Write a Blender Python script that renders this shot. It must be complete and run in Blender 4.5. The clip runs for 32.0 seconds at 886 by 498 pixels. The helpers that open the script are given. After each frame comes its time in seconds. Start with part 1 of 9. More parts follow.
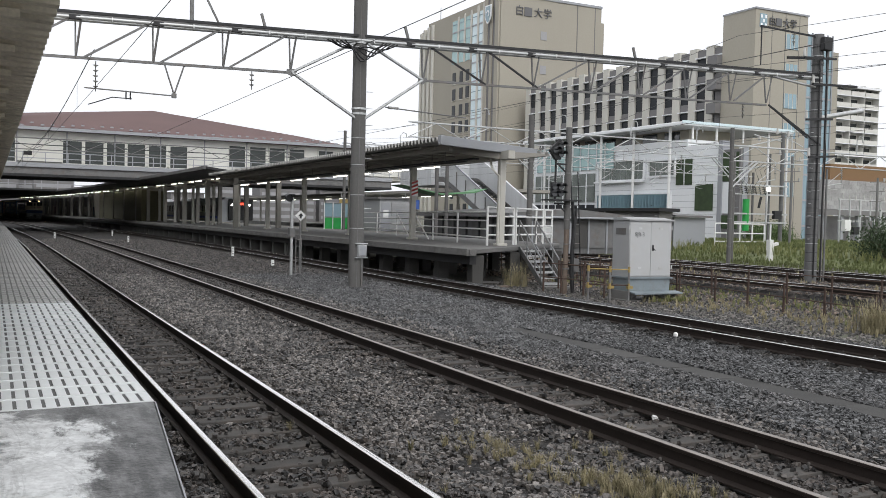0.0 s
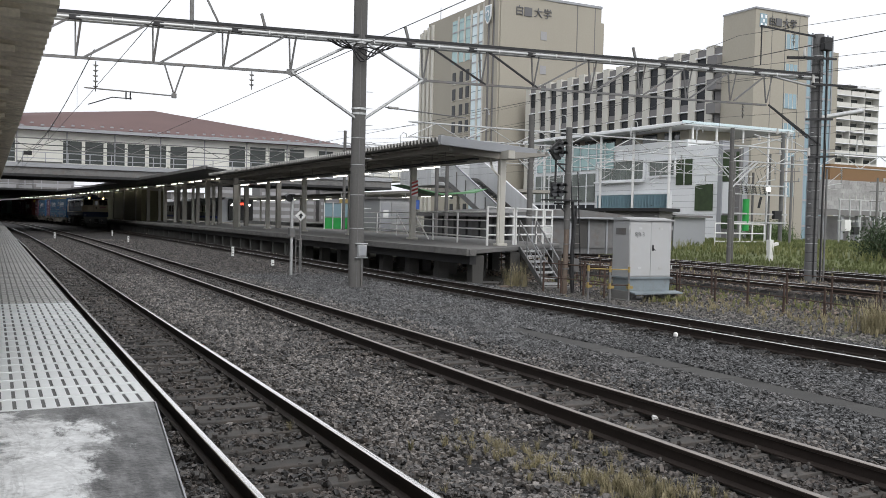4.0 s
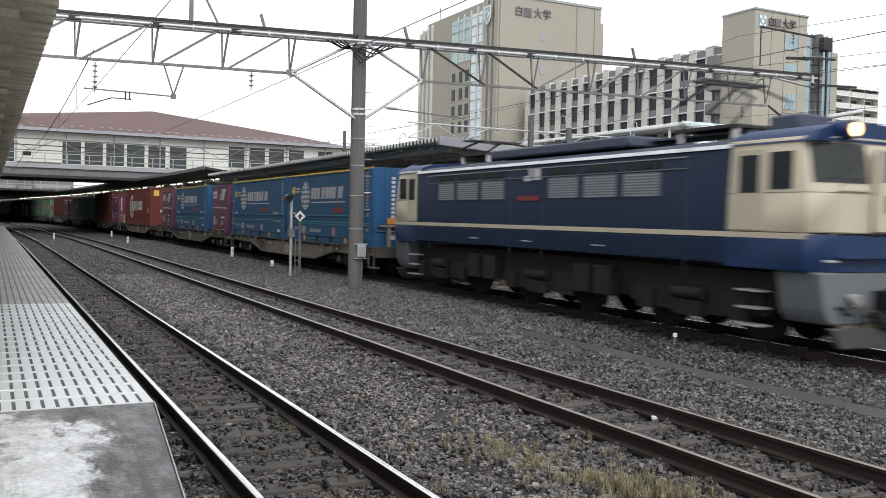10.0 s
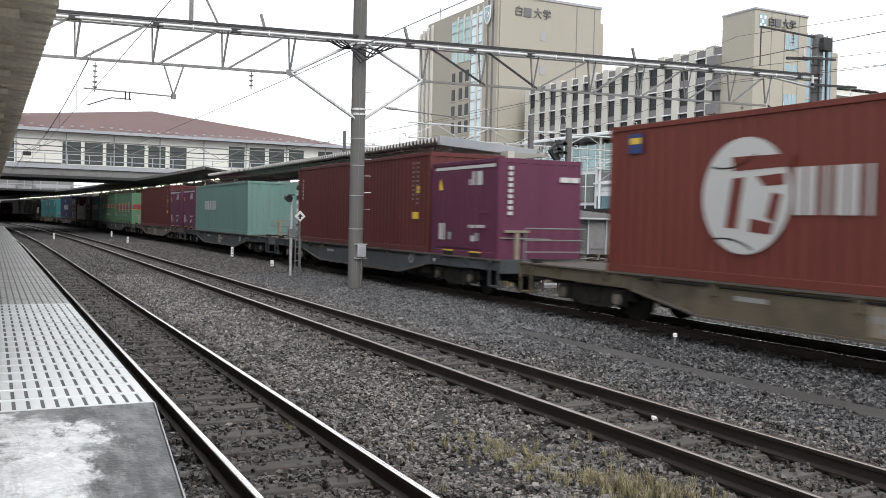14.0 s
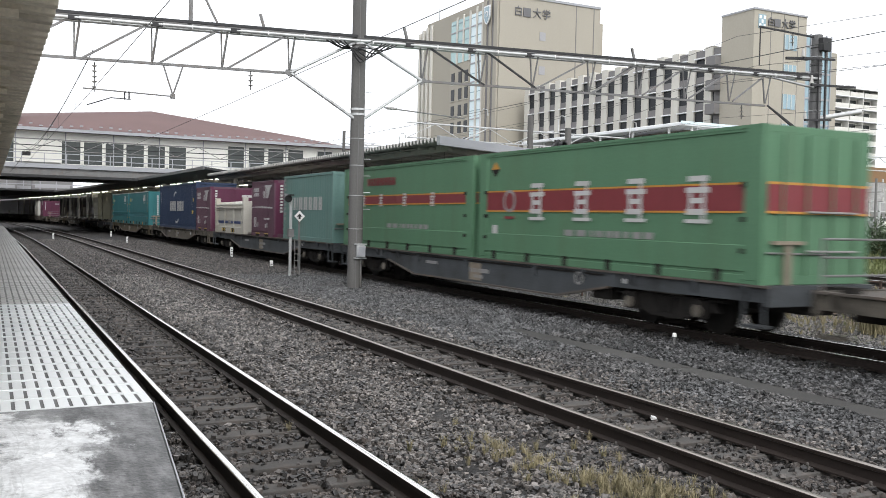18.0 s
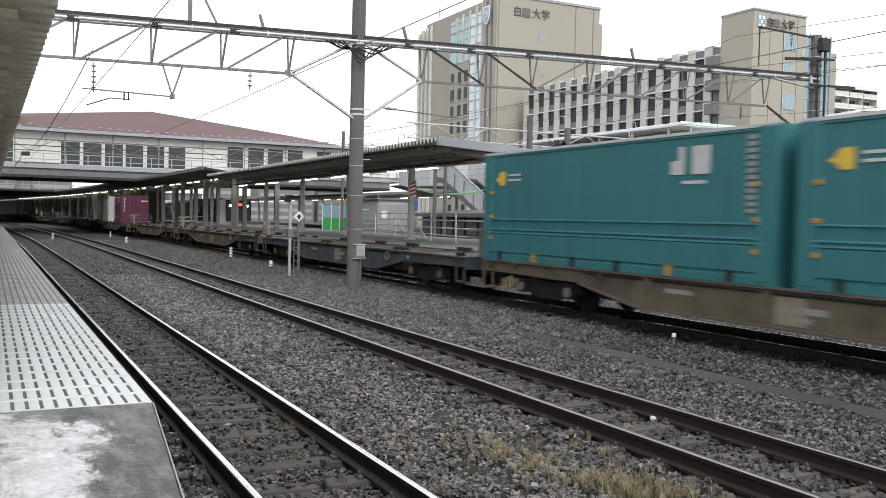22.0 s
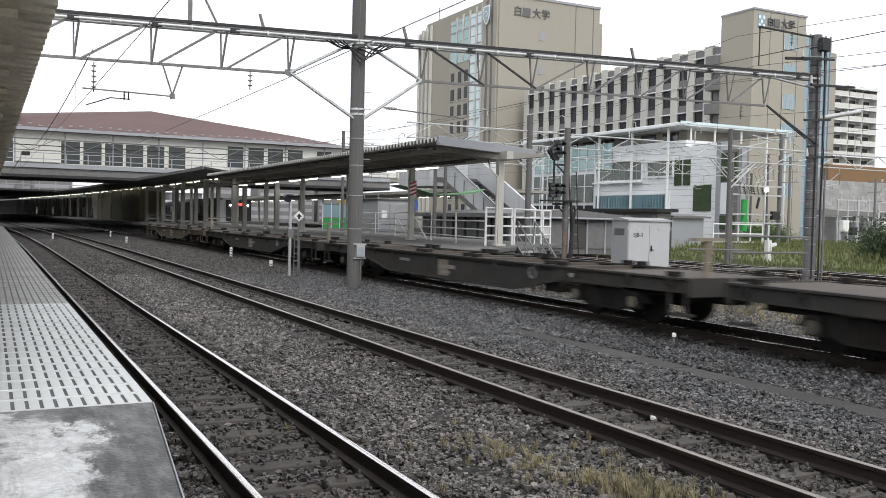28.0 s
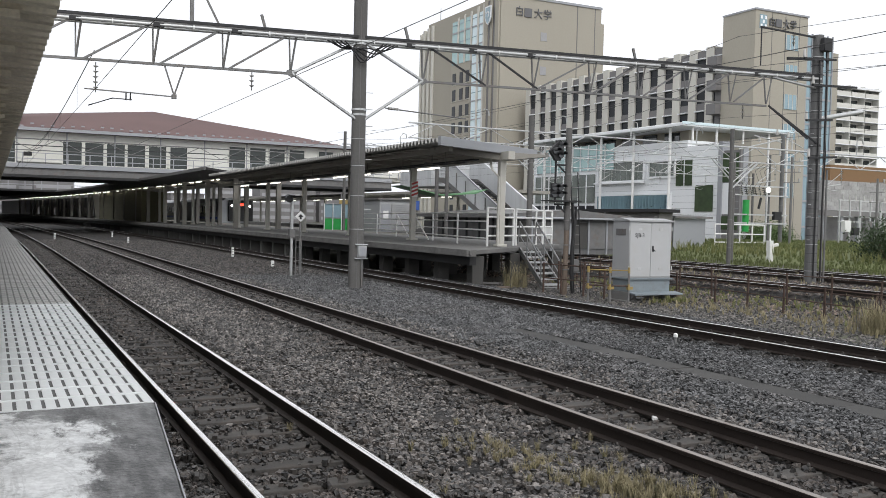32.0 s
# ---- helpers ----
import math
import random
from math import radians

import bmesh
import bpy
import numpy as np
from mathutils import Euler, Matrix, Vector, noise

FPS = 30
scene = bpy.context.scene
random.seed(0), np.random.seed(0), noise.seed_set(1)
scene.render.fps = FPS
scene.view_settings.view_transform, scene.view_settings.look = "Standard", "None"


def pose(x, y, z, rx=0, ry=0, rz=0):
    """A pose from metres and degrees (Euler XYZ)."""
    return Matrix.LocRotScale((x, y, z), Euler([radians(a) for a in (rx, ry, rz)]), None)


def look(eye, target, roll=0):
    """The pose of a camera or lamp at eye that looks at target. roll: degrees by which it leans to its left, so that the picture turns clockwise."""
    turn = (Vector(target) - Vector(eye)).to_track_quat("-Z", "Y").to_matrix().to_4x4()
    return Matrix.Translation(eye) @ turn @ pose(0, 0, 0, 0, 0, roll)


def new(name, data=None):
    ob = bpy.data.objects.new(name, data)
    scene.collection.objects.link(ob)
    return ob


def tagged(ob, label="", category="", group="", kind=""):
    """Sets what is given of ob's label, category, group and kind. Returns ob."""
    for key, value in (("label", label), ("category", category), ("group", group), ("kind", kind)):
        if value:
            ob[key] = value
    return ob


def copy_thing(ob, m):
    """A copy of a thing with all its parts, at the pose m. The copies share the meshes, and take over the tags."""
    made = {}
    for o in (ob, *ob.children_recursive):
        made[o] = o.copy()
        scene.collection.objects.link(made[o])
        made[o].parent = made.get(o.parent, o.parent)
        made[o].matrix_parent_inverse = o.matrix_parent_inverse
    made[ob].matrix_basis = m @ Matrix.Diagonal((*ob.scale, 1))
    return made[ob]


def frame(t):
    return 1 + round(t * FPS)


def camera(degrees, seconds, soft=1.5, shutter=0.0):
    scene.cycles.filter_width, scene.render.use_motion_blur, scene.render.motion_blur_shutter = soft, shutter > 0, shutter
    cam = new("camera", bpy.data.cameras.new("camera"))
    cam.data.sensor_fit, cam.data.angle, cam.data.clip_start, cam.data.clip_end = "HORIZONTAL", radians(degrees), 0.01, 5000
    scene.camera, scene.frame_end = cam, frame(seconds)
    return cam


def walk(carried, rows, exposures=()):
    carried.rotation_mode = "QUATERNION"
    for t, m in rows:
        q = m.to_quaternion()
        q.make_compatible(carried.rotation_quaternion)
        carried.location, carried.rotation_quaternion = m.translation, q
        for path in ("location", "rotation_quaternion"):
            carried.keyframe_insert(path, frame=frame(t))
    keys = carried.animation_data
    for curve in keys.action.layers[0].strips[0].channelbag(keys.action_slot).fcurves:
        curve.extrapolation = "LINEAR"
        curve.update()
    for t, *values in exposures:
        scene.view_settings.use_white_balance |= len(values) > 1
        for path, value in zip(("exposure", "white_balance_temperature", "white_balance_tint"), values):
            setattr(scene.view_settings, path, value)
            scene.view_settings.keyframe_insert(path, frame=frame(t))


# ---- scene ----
# ---------------- camera ----------------
cam = camera(52.35, 32.0, soft=0.8, shutter=0.33)
EYE = Vector((0, 0, 1.945))


def aim(dx, dy):
    """The camera on its stand, nudged by a few hundredths of a degree."""
    yaw = radians(26.688 - dx * 0.0359)
    pitch = radians(-1.906 + dy * 0.0359)
    way = Vector((math.sin(yaw) * math.cos(pitch), math.cos(yaw) * math.cos(pitch), math.sin(pitch)))
    return look(EYE, EYE + way, 1.31)


walk(cam, [(0, aim(0, 0)), (9, aim(0, 0)), (9.5, aim(-1, 1)), (17, aim(-1, 1)), (17.6, aim(-2, 1)), (19.5, aim(-2, 1)),
           (20, aim(-3, 1.5)), (22.4, aim(-3, 1.5)), (23, aim(-3, 3)), (25.5, aim(-3, 3)), (27.5, aim(-3, 1.5)),
           (28.4, aim(-2.5, 0.8)), (29, aim(-1.5, 1)), (30.5, aim(-1, 1)), (31, aim(0, 1)), (32, aim(0, 1.5))],
     exposures=[(0, -0.2), (9.3, -0.19), (10.2, 0.17), (11, 0.31), (12.5, 0.28), (14, 0.24), (17, 0.34), (18.2, 0.29), (19.8, 0.21), (21, 0.22), (22, 0.17), (23, 0.03), (24, -0.05), (28, -0.03), (29.5, -0.07), (32, -0.16)])

# ---------------- light ----------------
world = bpy.data.worlds.new("overcast_sky")
scene.world = world
world.use_nodes = True
wn = world.node_tree.nodes
sky = wn.new("ShaderNodeTexSky")
sky.sky_type, sky.sun_disc = "NISHITA", False
sky.sun_elevation, sky.sun_rotation = radians(43), radians(188)
sky.air_density, sky.dust_density, sky.ozone_density = 1.0, 6.0, 1.0
pale = wn.new("ShaderNodeHueSaturation")
pale.inputs["Saturation"].default_value = 0.10
veil = wn.new("ShaderNodeMix")
veil.data_type = "RGBA"
veil.inputs["Factor"].default_value = 0.72
veil.inputs["B"].default_value = (11.0, 11.3, 11.9, 1)
link = world.node_tree.links.new
link(sky.outputs[0], pale.inputs["Color"])
link(pale.outputs[0], veil.inputs["A"])
link(veil.outputs["Result"], wn["Background"].inputs["Color"])
wn["Background"].inputs["Strength"].default_value = 0.135

sun = new("sun", bpy.data.lights.new("sun", "SUN"))
sun.data.energy, sun.data.angle, sun.data.color = 1.2, radians(25), (1.0, 0.985, 0.97)
sun.matrix_world = look((0, 0, 50), (4, 30, 22))
scene.view_settings.exposure = 0.0


# ---------------- small tools ----------------
class Shape:
    """Collects corners and faces for one mesh."""

    def __init__(self):
        self.v, self.f = [], []

    def box(self, a, b):
        (x0, y0, z0), (x1, y1, z1) = a, b
        n = len(self.v)
        self.v += [(x0, y0, z0), (x1, y0, z0), (x1, y1, z0), (x0, y1, z0), (x0, y0, z1), (x1, y0, z1), (x1, y1, z1), (x0, y1, z1)]
        self.f += [tuple(n + i for i in q) for q in ((3, 2, 1, 0), (4, 5, 6, 7), (0, 1, 5, 4), (1, 2, 6, 5), (2, 3, 7, 6), (3, 0, 4, 7))]
        return self

    def rod(self, a, b, r, n=8, r2=None):
        a, b = Vector(a), Vector(b)
        r2 = r if r2 is None else r2
        q = (b - a).to_track_quat("Z", "Y")
        k = len(self.v)
        for p, rr in ((a, r), (b, r2)):
            for i in range(n):
                t = 2 * math.pi * (i + 0.5) / n
                self.v.append(tuple(p + q @ Vector((rr * math.cos(t), rr * math.sin(t), 0))))
        for i in range(n):
            j = (i + 1) % n
            self.f.append((k + i, k + j, k + n + j, k + n + i))
        self.f += [tuple(k + i for i in reversed(range(n))), tuple(k + n + i for i in range(n))]
        return self

    def bar(self, a, b, w, h):
        """A square bar from a to b, w across and h high."""
        a, b = Vector(a), Vector(b)
        d = (b - a).normalized()
        side = d.cross(Vector((0, 0, 1)))
        side = side.normalized() if side.length > 1e-4 else Vector((1, 0, 0))
        up = side.cross(d)
        k = len(self.v)
        for p in (a, b):
            for s, t in ((-1, -1), (1, -1), (1, 1), (-1, 1)):
                self.v.append(tuple(p + side * s * w / 2 + up * t * h / 2))
        self.f += [tuple(k + i for i in q) for q in ((0, 1, 2, 3), (7, 6, 5, 4), (0, 4, 5, 1), (1, 5, 6, 2), (2, 6, 7, 3), (3, 7, 4, 0))]
        return self

    def wire(self, pts, r, n=5):
        """One bent tube through all the points."""
        pts = [Vector(p) for p in pts]
        k = len(self.v)
        for i, p in enumerate(pts):
            d = (pts[min(i + 1, len(pts) - 1)] - pts[max(i - 1, 0)]).normalized()
            side = d.cross(Vector((0.05, 0.03, 1)) if abs(d.z) < 0.9 else Vector((1, 0.1, 0))).normalized()
            up = side.cross(d)
            for j in range(n):
                a = 2 * math.pi * j / n
                self.v.append(tuple(p + side * r * math.cos(a) + up * r * math.sin(a)))
        for i in range(len(pts) - 1):
            for j in range(n):
                q = (j + 1) % n
                self.f.append((k + i * n + j, k + i * n + q, k + (i + 1) * n + q, k + (i + 1) * n + j))
        m = k + (len(pts) - 1) * n
        self.f += [tuple(k + j for j in reversed(range(n))), tuple(m + j for j in range(n))]
        return self

    def prism(self, prof, lo, hi, axis="y"):
        """A profile of (a, b) pairs drawn out along an axis: y: (x, z), x: (y, z), z: (x, y)."""
        put = {"y": lambda p, t: (p[0], t, p[1]), "x": lambda p, t: (t, p[0], p[1]), "z": lambda p, t: (p[0], p[1], t)}[axis]
        k, n = len(self.v), len(prof)
        self.v += [put(p, lo) for p in prof] + [put(p, hi) for p in prof]
        for i in range(n):
            j = (i + 1) % n
            self.f.append((k + i, k + j, k + n + j, k + n + i))
        self.f += [tuple(k + i for i in reversed(range(n))), tuple(k + n + i for i in range(n))]
        return self

    def along(self, prof, path):
        """A profile of (side, up) pairs drawn along points (x, y, z) on the ground plan."""
        k, n = len(self.v), len(prof)
        for i, p in enumerate(path):
            a, b = Vector(path[max(0, i - 1)]), Vector(path[min(len(path) - 1, i + 1)])
            d = (b - a).normalized()
            side = Vector((d.y, -d.x, 0))
            for s, u in prof:
                q = Vector(p) + side * s
                self.v.append((q.x, q.y, q.z + u))
        for i in range(len(path) - 1):
            for a in range(n):
                b = (a + 1) % n
                self.f.append((k + i * n + a, k + i * n + b, k + (i + 1) * n + b, k + (i + 1) * n + a))
        m = k + (len(path) - 1) * n
        self.f += [tuple(k + a for a in range(n)), tuple(m + a for a in reversed(range(n)))]
        return self

    def disc(self, c, r, axis, d, n=16):
        c, w = Vector(c), Vector({"x": (1, 0, 0), "y": (0, 1, 0), "z": (0, 0, 1)}[axis])
        return self.rod(c - w * d / 2, c + w * d / 2, r, n)

    def ring(self, c, r, t, axis, d, n=18, a0=0, a1=360):
        """A flat ring (or arc) of outer radius r and width t."""
        for i in range(n):
            p, q = (radians(a0 + (a1 - a0) * (i + e) / n) for e in (0, 1.02))
            k = len(self.v)
            for o in (-d / 2, d / 2):
                for a, rr in ((p, r - t), (p, r), (q, r), (q, r - t)):
                    u, w = rr * math.cos(a), rr * math.sin(a)
                    self.v.append({"x": (c[0] + o, c[1] + u, c[2] + w), "y": (c[0] + u, c[1] + o, c[2] + w)}[axis])
            self.f += [tuple(k + i for i in z) for z in ((3, 2, 1, 0), (4, 5, 6, 7), (0, 1, 5, 4), (1, 2, 6, 5), (2, 3, 7, 6), (3, 0, 4, 7))]
        return self

    def mesh(self, name, bevel=0.0, smooth=True):
        me = bpy.data.meshes.new(name)
        me.from_pydata(self.v, [], self.f)
        bm = bmesh.new()
        bm.from_mesh(me)
        if bevel:
            bmesh.ops.bevel(bm, geom=bm.edges[:], offset=bevel, segments=1, affect="EDGES", clamp_overlap=True)
        bmesh.ops.recalc_face_normals(bm, faces=bm.faces[:])
        bm.to_mesh(me)
        bm.free()
        if smooth:
            me.shade_smooth()
            me.set_sharp_from_angle(angle=radians(38))
        return me


def part(name, shape, material, parent=None, label="", bevel=0.0, at=None):
    """Links a shape as one mesh object under a thing or under a part."""
    me = shape if isinstance(shape, bpy.types.Mesh) else shape.mesh(name, bevel)
    if not me.materials:
        me.materials.append(material)
    ob = new(name, me)
    if parent is not None:
        ob.parent = parent
    if at is not None:
        ob.matrix_basis = at
    if label:
        ob["label"] = label
    return ob


def thing(name, label, category, group="", kind="", at=None):
    ob = new(name)
    ob.empty_display_size = 0.2
    if at is not None:
        ob.matrix_basis = at
    return tagged(ob, label, category, group, kind)


def bend(y):
    """How far the tracks have swung aside at y."""
    if y > 45:
        return -2.7e-4 * (min(y, 300) - 45) ** 2 - (0.1377 * (y - 300) if y > 300 else 0)
    return 0.0


def line(x, z, y0, y1, step=4.0):
    """Points along a track at side x, from y0 to y1."""
    ys = [y0] if y0 >= 40 else [y0, min(40.0, y1)]
    while ys[-1] < y1 - 1e-6:
        ys.append(min(y1, ys[-1] + step))
    return [(x + bend(y), y, z) for y in ys]


def heading(y):
    return math.degrees(math.atan2(bend(y - 0.5) - bend(y + 0.5), 1.0))


# ---------------- materials ----------------
def surface(name, col, rough=0.6, metal=0.0, var=0.18, scale=3.0, fine=60.0, bump=0.15, stain=None, amount=0.35, stain_scale=1.2,
            rand=0.0, streak=False, spec=0.5, depth=0.01):
    m = bpy.data.materials.new(name)
    m.use_nodes = True
    n, k = m.node_tree.nodes, m.node_tree.links.new
    p = n["Principled BSDF"]
    p.inputs["Roughness"].default_value, p.inputs["Metallic"].default_value = rough, metal
    p.inputs["Specular IOR Level"].default_value = spec
    tc = n.new("ShaderNodeTexCoord")
    mp = n.new("ShaderNodeMapping")
    if streak:
        mp.inputs["Scale"].default_value = (1, 1, 0.12)
    k(tc.outputs["Object"], mp.inputs["Vector"])
    a = n.new("ShaderNodeTexNoise")
    a.inputs["Scale"].default_value, a.inputs["Detail"].default_value = scale, 6
    b = n.new("ShaderNodeTexNoise")
    b.inputs["Scale"].default_value, b.inputs["Detail"].default_value = fine, 4
    k(mp.outputs[0], a.inputs["Vector"])
    k(tc.outputs["Object"], b.inputs["Vector"])
    add = n.new("ShaderNodeMath")
    add.operation = "ADD"
    k(a.outputs["Fac"], add.inputs[0])
    k(b.outputs["Fac"], add.inputs[1])
    rng = n.new("ShaderNodeMapRange")
    rng.inputs["From Min"].default_value, rng.inputs["From Max"].default_value = 0.6, 1.4
    rng.inputs["To Min"].default_value, rng.inputs["To Max"].default_value = 1 - var, 1 + var
    k(add.outputs[0], rng.inputs["Value"])
    value = rng.outputs[0]
    if rand:
        info = n.new("ShaderNodeObjectInfo")
        r2 = n.new("ShaderNodeMapRange")
        r2.inputs["To Min"].default_value, r2.inputs["To Max"].default_value = 1 - rand, 1 + rand
        k(info.outputs["Random"], r2.inputs["Value"])
        mu = n.new("ShaderNodeMath")
        mu.operation = "MULTIPLY"
        k(value, mu.inputs[0])
        k(r2.outputs[0], mu.inputs[1])
        value = mu.outputs[0]
    mul = n.new("ShaderNodeVectorMath")
    mul.operation = "SCALE"
    mul.inputs[0].default_value = col
    k(value, mul.inputs["Scale"])
    colour = mul.outputs[0]
    if stain:
        s = n.new("ShaderNodeTexNoise")
        s.inputs["Scale"].default_value, s.inputs["Detail"].default_value, s.inputs["Roughness"].default_value = stain_scale, 8, 0.65
        k(mp.outputs[0], s.inputs["Vector"])
        sr = n.new("ShaderNodeMapRange")
        sr.inputs["From Min"].default_value, sr.inputs["From Max"].default_value = 0.5, 0.72
        sr.inputs["To Max"].default_value = amount
        k(s.outputs["Fac"], sr.inputs["Value"])
        mx = n.new("ShaderNodeMix")
        mx.data_type = "RGBA"
        k(sr.outputs[0], mx.inputs["Factor"])
        k(colour, mx.inputs["A"])
        mx.inputs["B"].default_value = (*stain, 1)
        colour = mx.outputs["Result"]
    k(colour, p.inputs["Base Color"])
    if bump:
        bp = n.new("ShaderNodeBump")
        bp.inputs["Strength"].default_value, bp.inputs["Distance"].default_value = bump, depth
        k(b.outputs["Fac"], bp.inputs["Height"])
        k(bp.outputs[0], p.inputs["Normal"])
    return m


def glow(name, col, power):
    m = bpy.data.materials.new(name)
    m.use_nodes = True
    p = m.node_tree.nodes["Principled BSDF"]
    p.inputs["Base Color"].default_value = (*col, 1)
    p.inputs["Emission Color"].default_value, p.inputs["Emission Strength"].default_value = (*col, 1), power
    return m


def glass(name, col, rough=0.05):
    m = surface(name, col, rough, 0.0, 0.12, 0.3, 8.0, 0.03, spec=0.9)
    return m


M = {}
# bed near-black: the shade between the stones is in its colour
M["ballast"] = surface("gap_shade_ballast_bed", (0.013, 0.012, 0.0115), 0.9, 0, 0.5, 0.5, 22, 1.0, (0.07, 0.055, 0.045), 0.5, 0.6, depth=0.05)
M["stone"] = surface("ballast_stone", (0.087, 0.079, 0.073), 0.4, 0, 0.8, 2.2, 60, 0.3, (0.09, 0.075, 0.065), 0.5, 0.45)
M["stone_track"] = surface("brown_track_stone", (0.05, 0.044, 0.04), 0.5, 0, 0.7, 2.2, 60, 0.3, (0.06, 0.045, 0.037), 0.6, 0.5)
M["stone_blue"] = surface("blue_grey_ballast_stone", (0.053, 0.053, 0.054), 0.4, 0, 0.8, 2.2, 60, 0.3, (0.08, 0.07, 0.064), 0.5, 0.4)
M["stone_rust"] = surface("rust_stained_stone", (0.11, 0.085, 0.068), 0.6, 0, 0.6, 2.2, 60, 0.3, (0.14, 0.09, 0.06), 0.6, 0.5)
M["stone_sooty"] = surface("sooty_brake_dust_stone", (0.02, 0.019, 0.018), 0.6, 0, 0.7, 2.2, 60, 0.3, (0.03, 0.024, 0.02), 0.5, 0.5)


def per_stone(m, lo, hi):
    """Each loose piece of a joined mesh gets its own brightness."""
    n, k = m.node_tree.nodes, m.node_tree.links.new
    p = n["Principled BSDF"]
    old = p.inputs["Base Color"].links[0].from_socket
    geo = n.new("ShaderNodeNewGeometry")
    bend_up = n.new("ShaderNodeMath")
    bend_up.operation, bend_up.inputs[1].default_value = "POWER", 1.8
    k(geo.outputs["Random Per Island"], bend_up.inputs[0])
    r = n.new("ShaderNodeMapRange")
    r.inputs["To Min"].default_value, r.inputs["To Max"].default_value = lo, hi
    k(bend_up.outputs[0], r.inputs["Value"])
    v = n.new("ShaderNodeVectorMath")
    v.operation = "SCALE"
    k(old, v.inputs[0])
    k(r.outputs[0], v.inputs["Scale"])
    k(v.outputs[0], p.inputs["Base Color"])


for q in ("stone", "stone_track", "stone_blue", "stone_sooty", "stone_rust"):
    per_stone(M[q], 0.1, 2.45)


def cells(m, scale, lo, hi):
    """Breaks a surface into small grains of uneven brightness."""
    n, k = m.node_tree.nodes, m.node_tree.links.new
    p = n["Principled BSDF"]
    old = p.inputs["Base Color"].links[0].from_socket
    tc, vo = n.new("ShaderNodeTexCoord"), n.new("ShaderNodeTexVoronoi")
    vo.inputs["Scale"].default_value = scale
    k(tc.outputs["Object"], vo.inputs["Vector"])
    r = n.new("ShaderNodeMapRange")
    r.inputs["To Min"].default_value, r.inputs["To Max"].default_value = lo, hi
    k(vo.outputs["Color"], r.inputs["Value"])
    v = n.new("ShaderNodeVectorMath")
    v.operation = "SCALE"
    k(old, v.inputs[0])
    k(r.outputs[0], v.inputs["Scale"])
    k(v.outputs[0], p.inputs["Base Color"])


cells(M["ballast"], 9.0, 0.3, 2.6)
M["ground"] = surface("bare_ground", (0.085, 0.08, 0.066), 0.95, 0, 0.4, 0.2, 12, 0.8, (0.09, 0.1, 0.05), 0.7, 0.12, depth=0.05)
M["rail"] = surface("rail_steel", (0.024, 0.017, 0.014), 0.65, 0.2, 0.3, 2, 50, 0.1, spec=0.4)
M["railtop"] = surface("polished_railhead", (0.78, 0.76, 0.74), 0.14, 1.0, 0.08, 2, 60, 0.02)
M["railtop_dull"] = surface("dull_brown_railhead", (0.36, 0.32, 0.29), 0.3, 1.0, 0.15, 2, 60, 0.03, (0.2, 0.15, 0.12), 0.5, 3.0)
M["sleeper"] = surface("sleeper_concrete", (0.062, 0.058, 0.054), 0.9, 0, 0.3, 4, 50, 0.3, (0.1, 0.075, 0.06), 0.6, 2.0, rand=0.25)
M["concrete"] = surface("aged_concrete", (0.16, 0.157, 0.15), 0.85, 0, 0.25, 1.2, 40, 0.3, (0.1, 0.095, 0.09), 0.6, 0.7)
M["dark_concrete"] = surface("dark_streaked_concrete", (0.06, 0.058, 0.055), 0.9, 0, 0.3, 1.0, 30, 0.3, (0.05, 0.048, 0.045), 0.6, 0.6, streak=True)
M["worn_slab"] = surface("worn_wet_concrete", (0.6, 0.61, 0.615), 0.42, 0, 0.34, 4.5, 38, 0.4, (0.12, 0.12, 0.118), 0.95, 1.5)
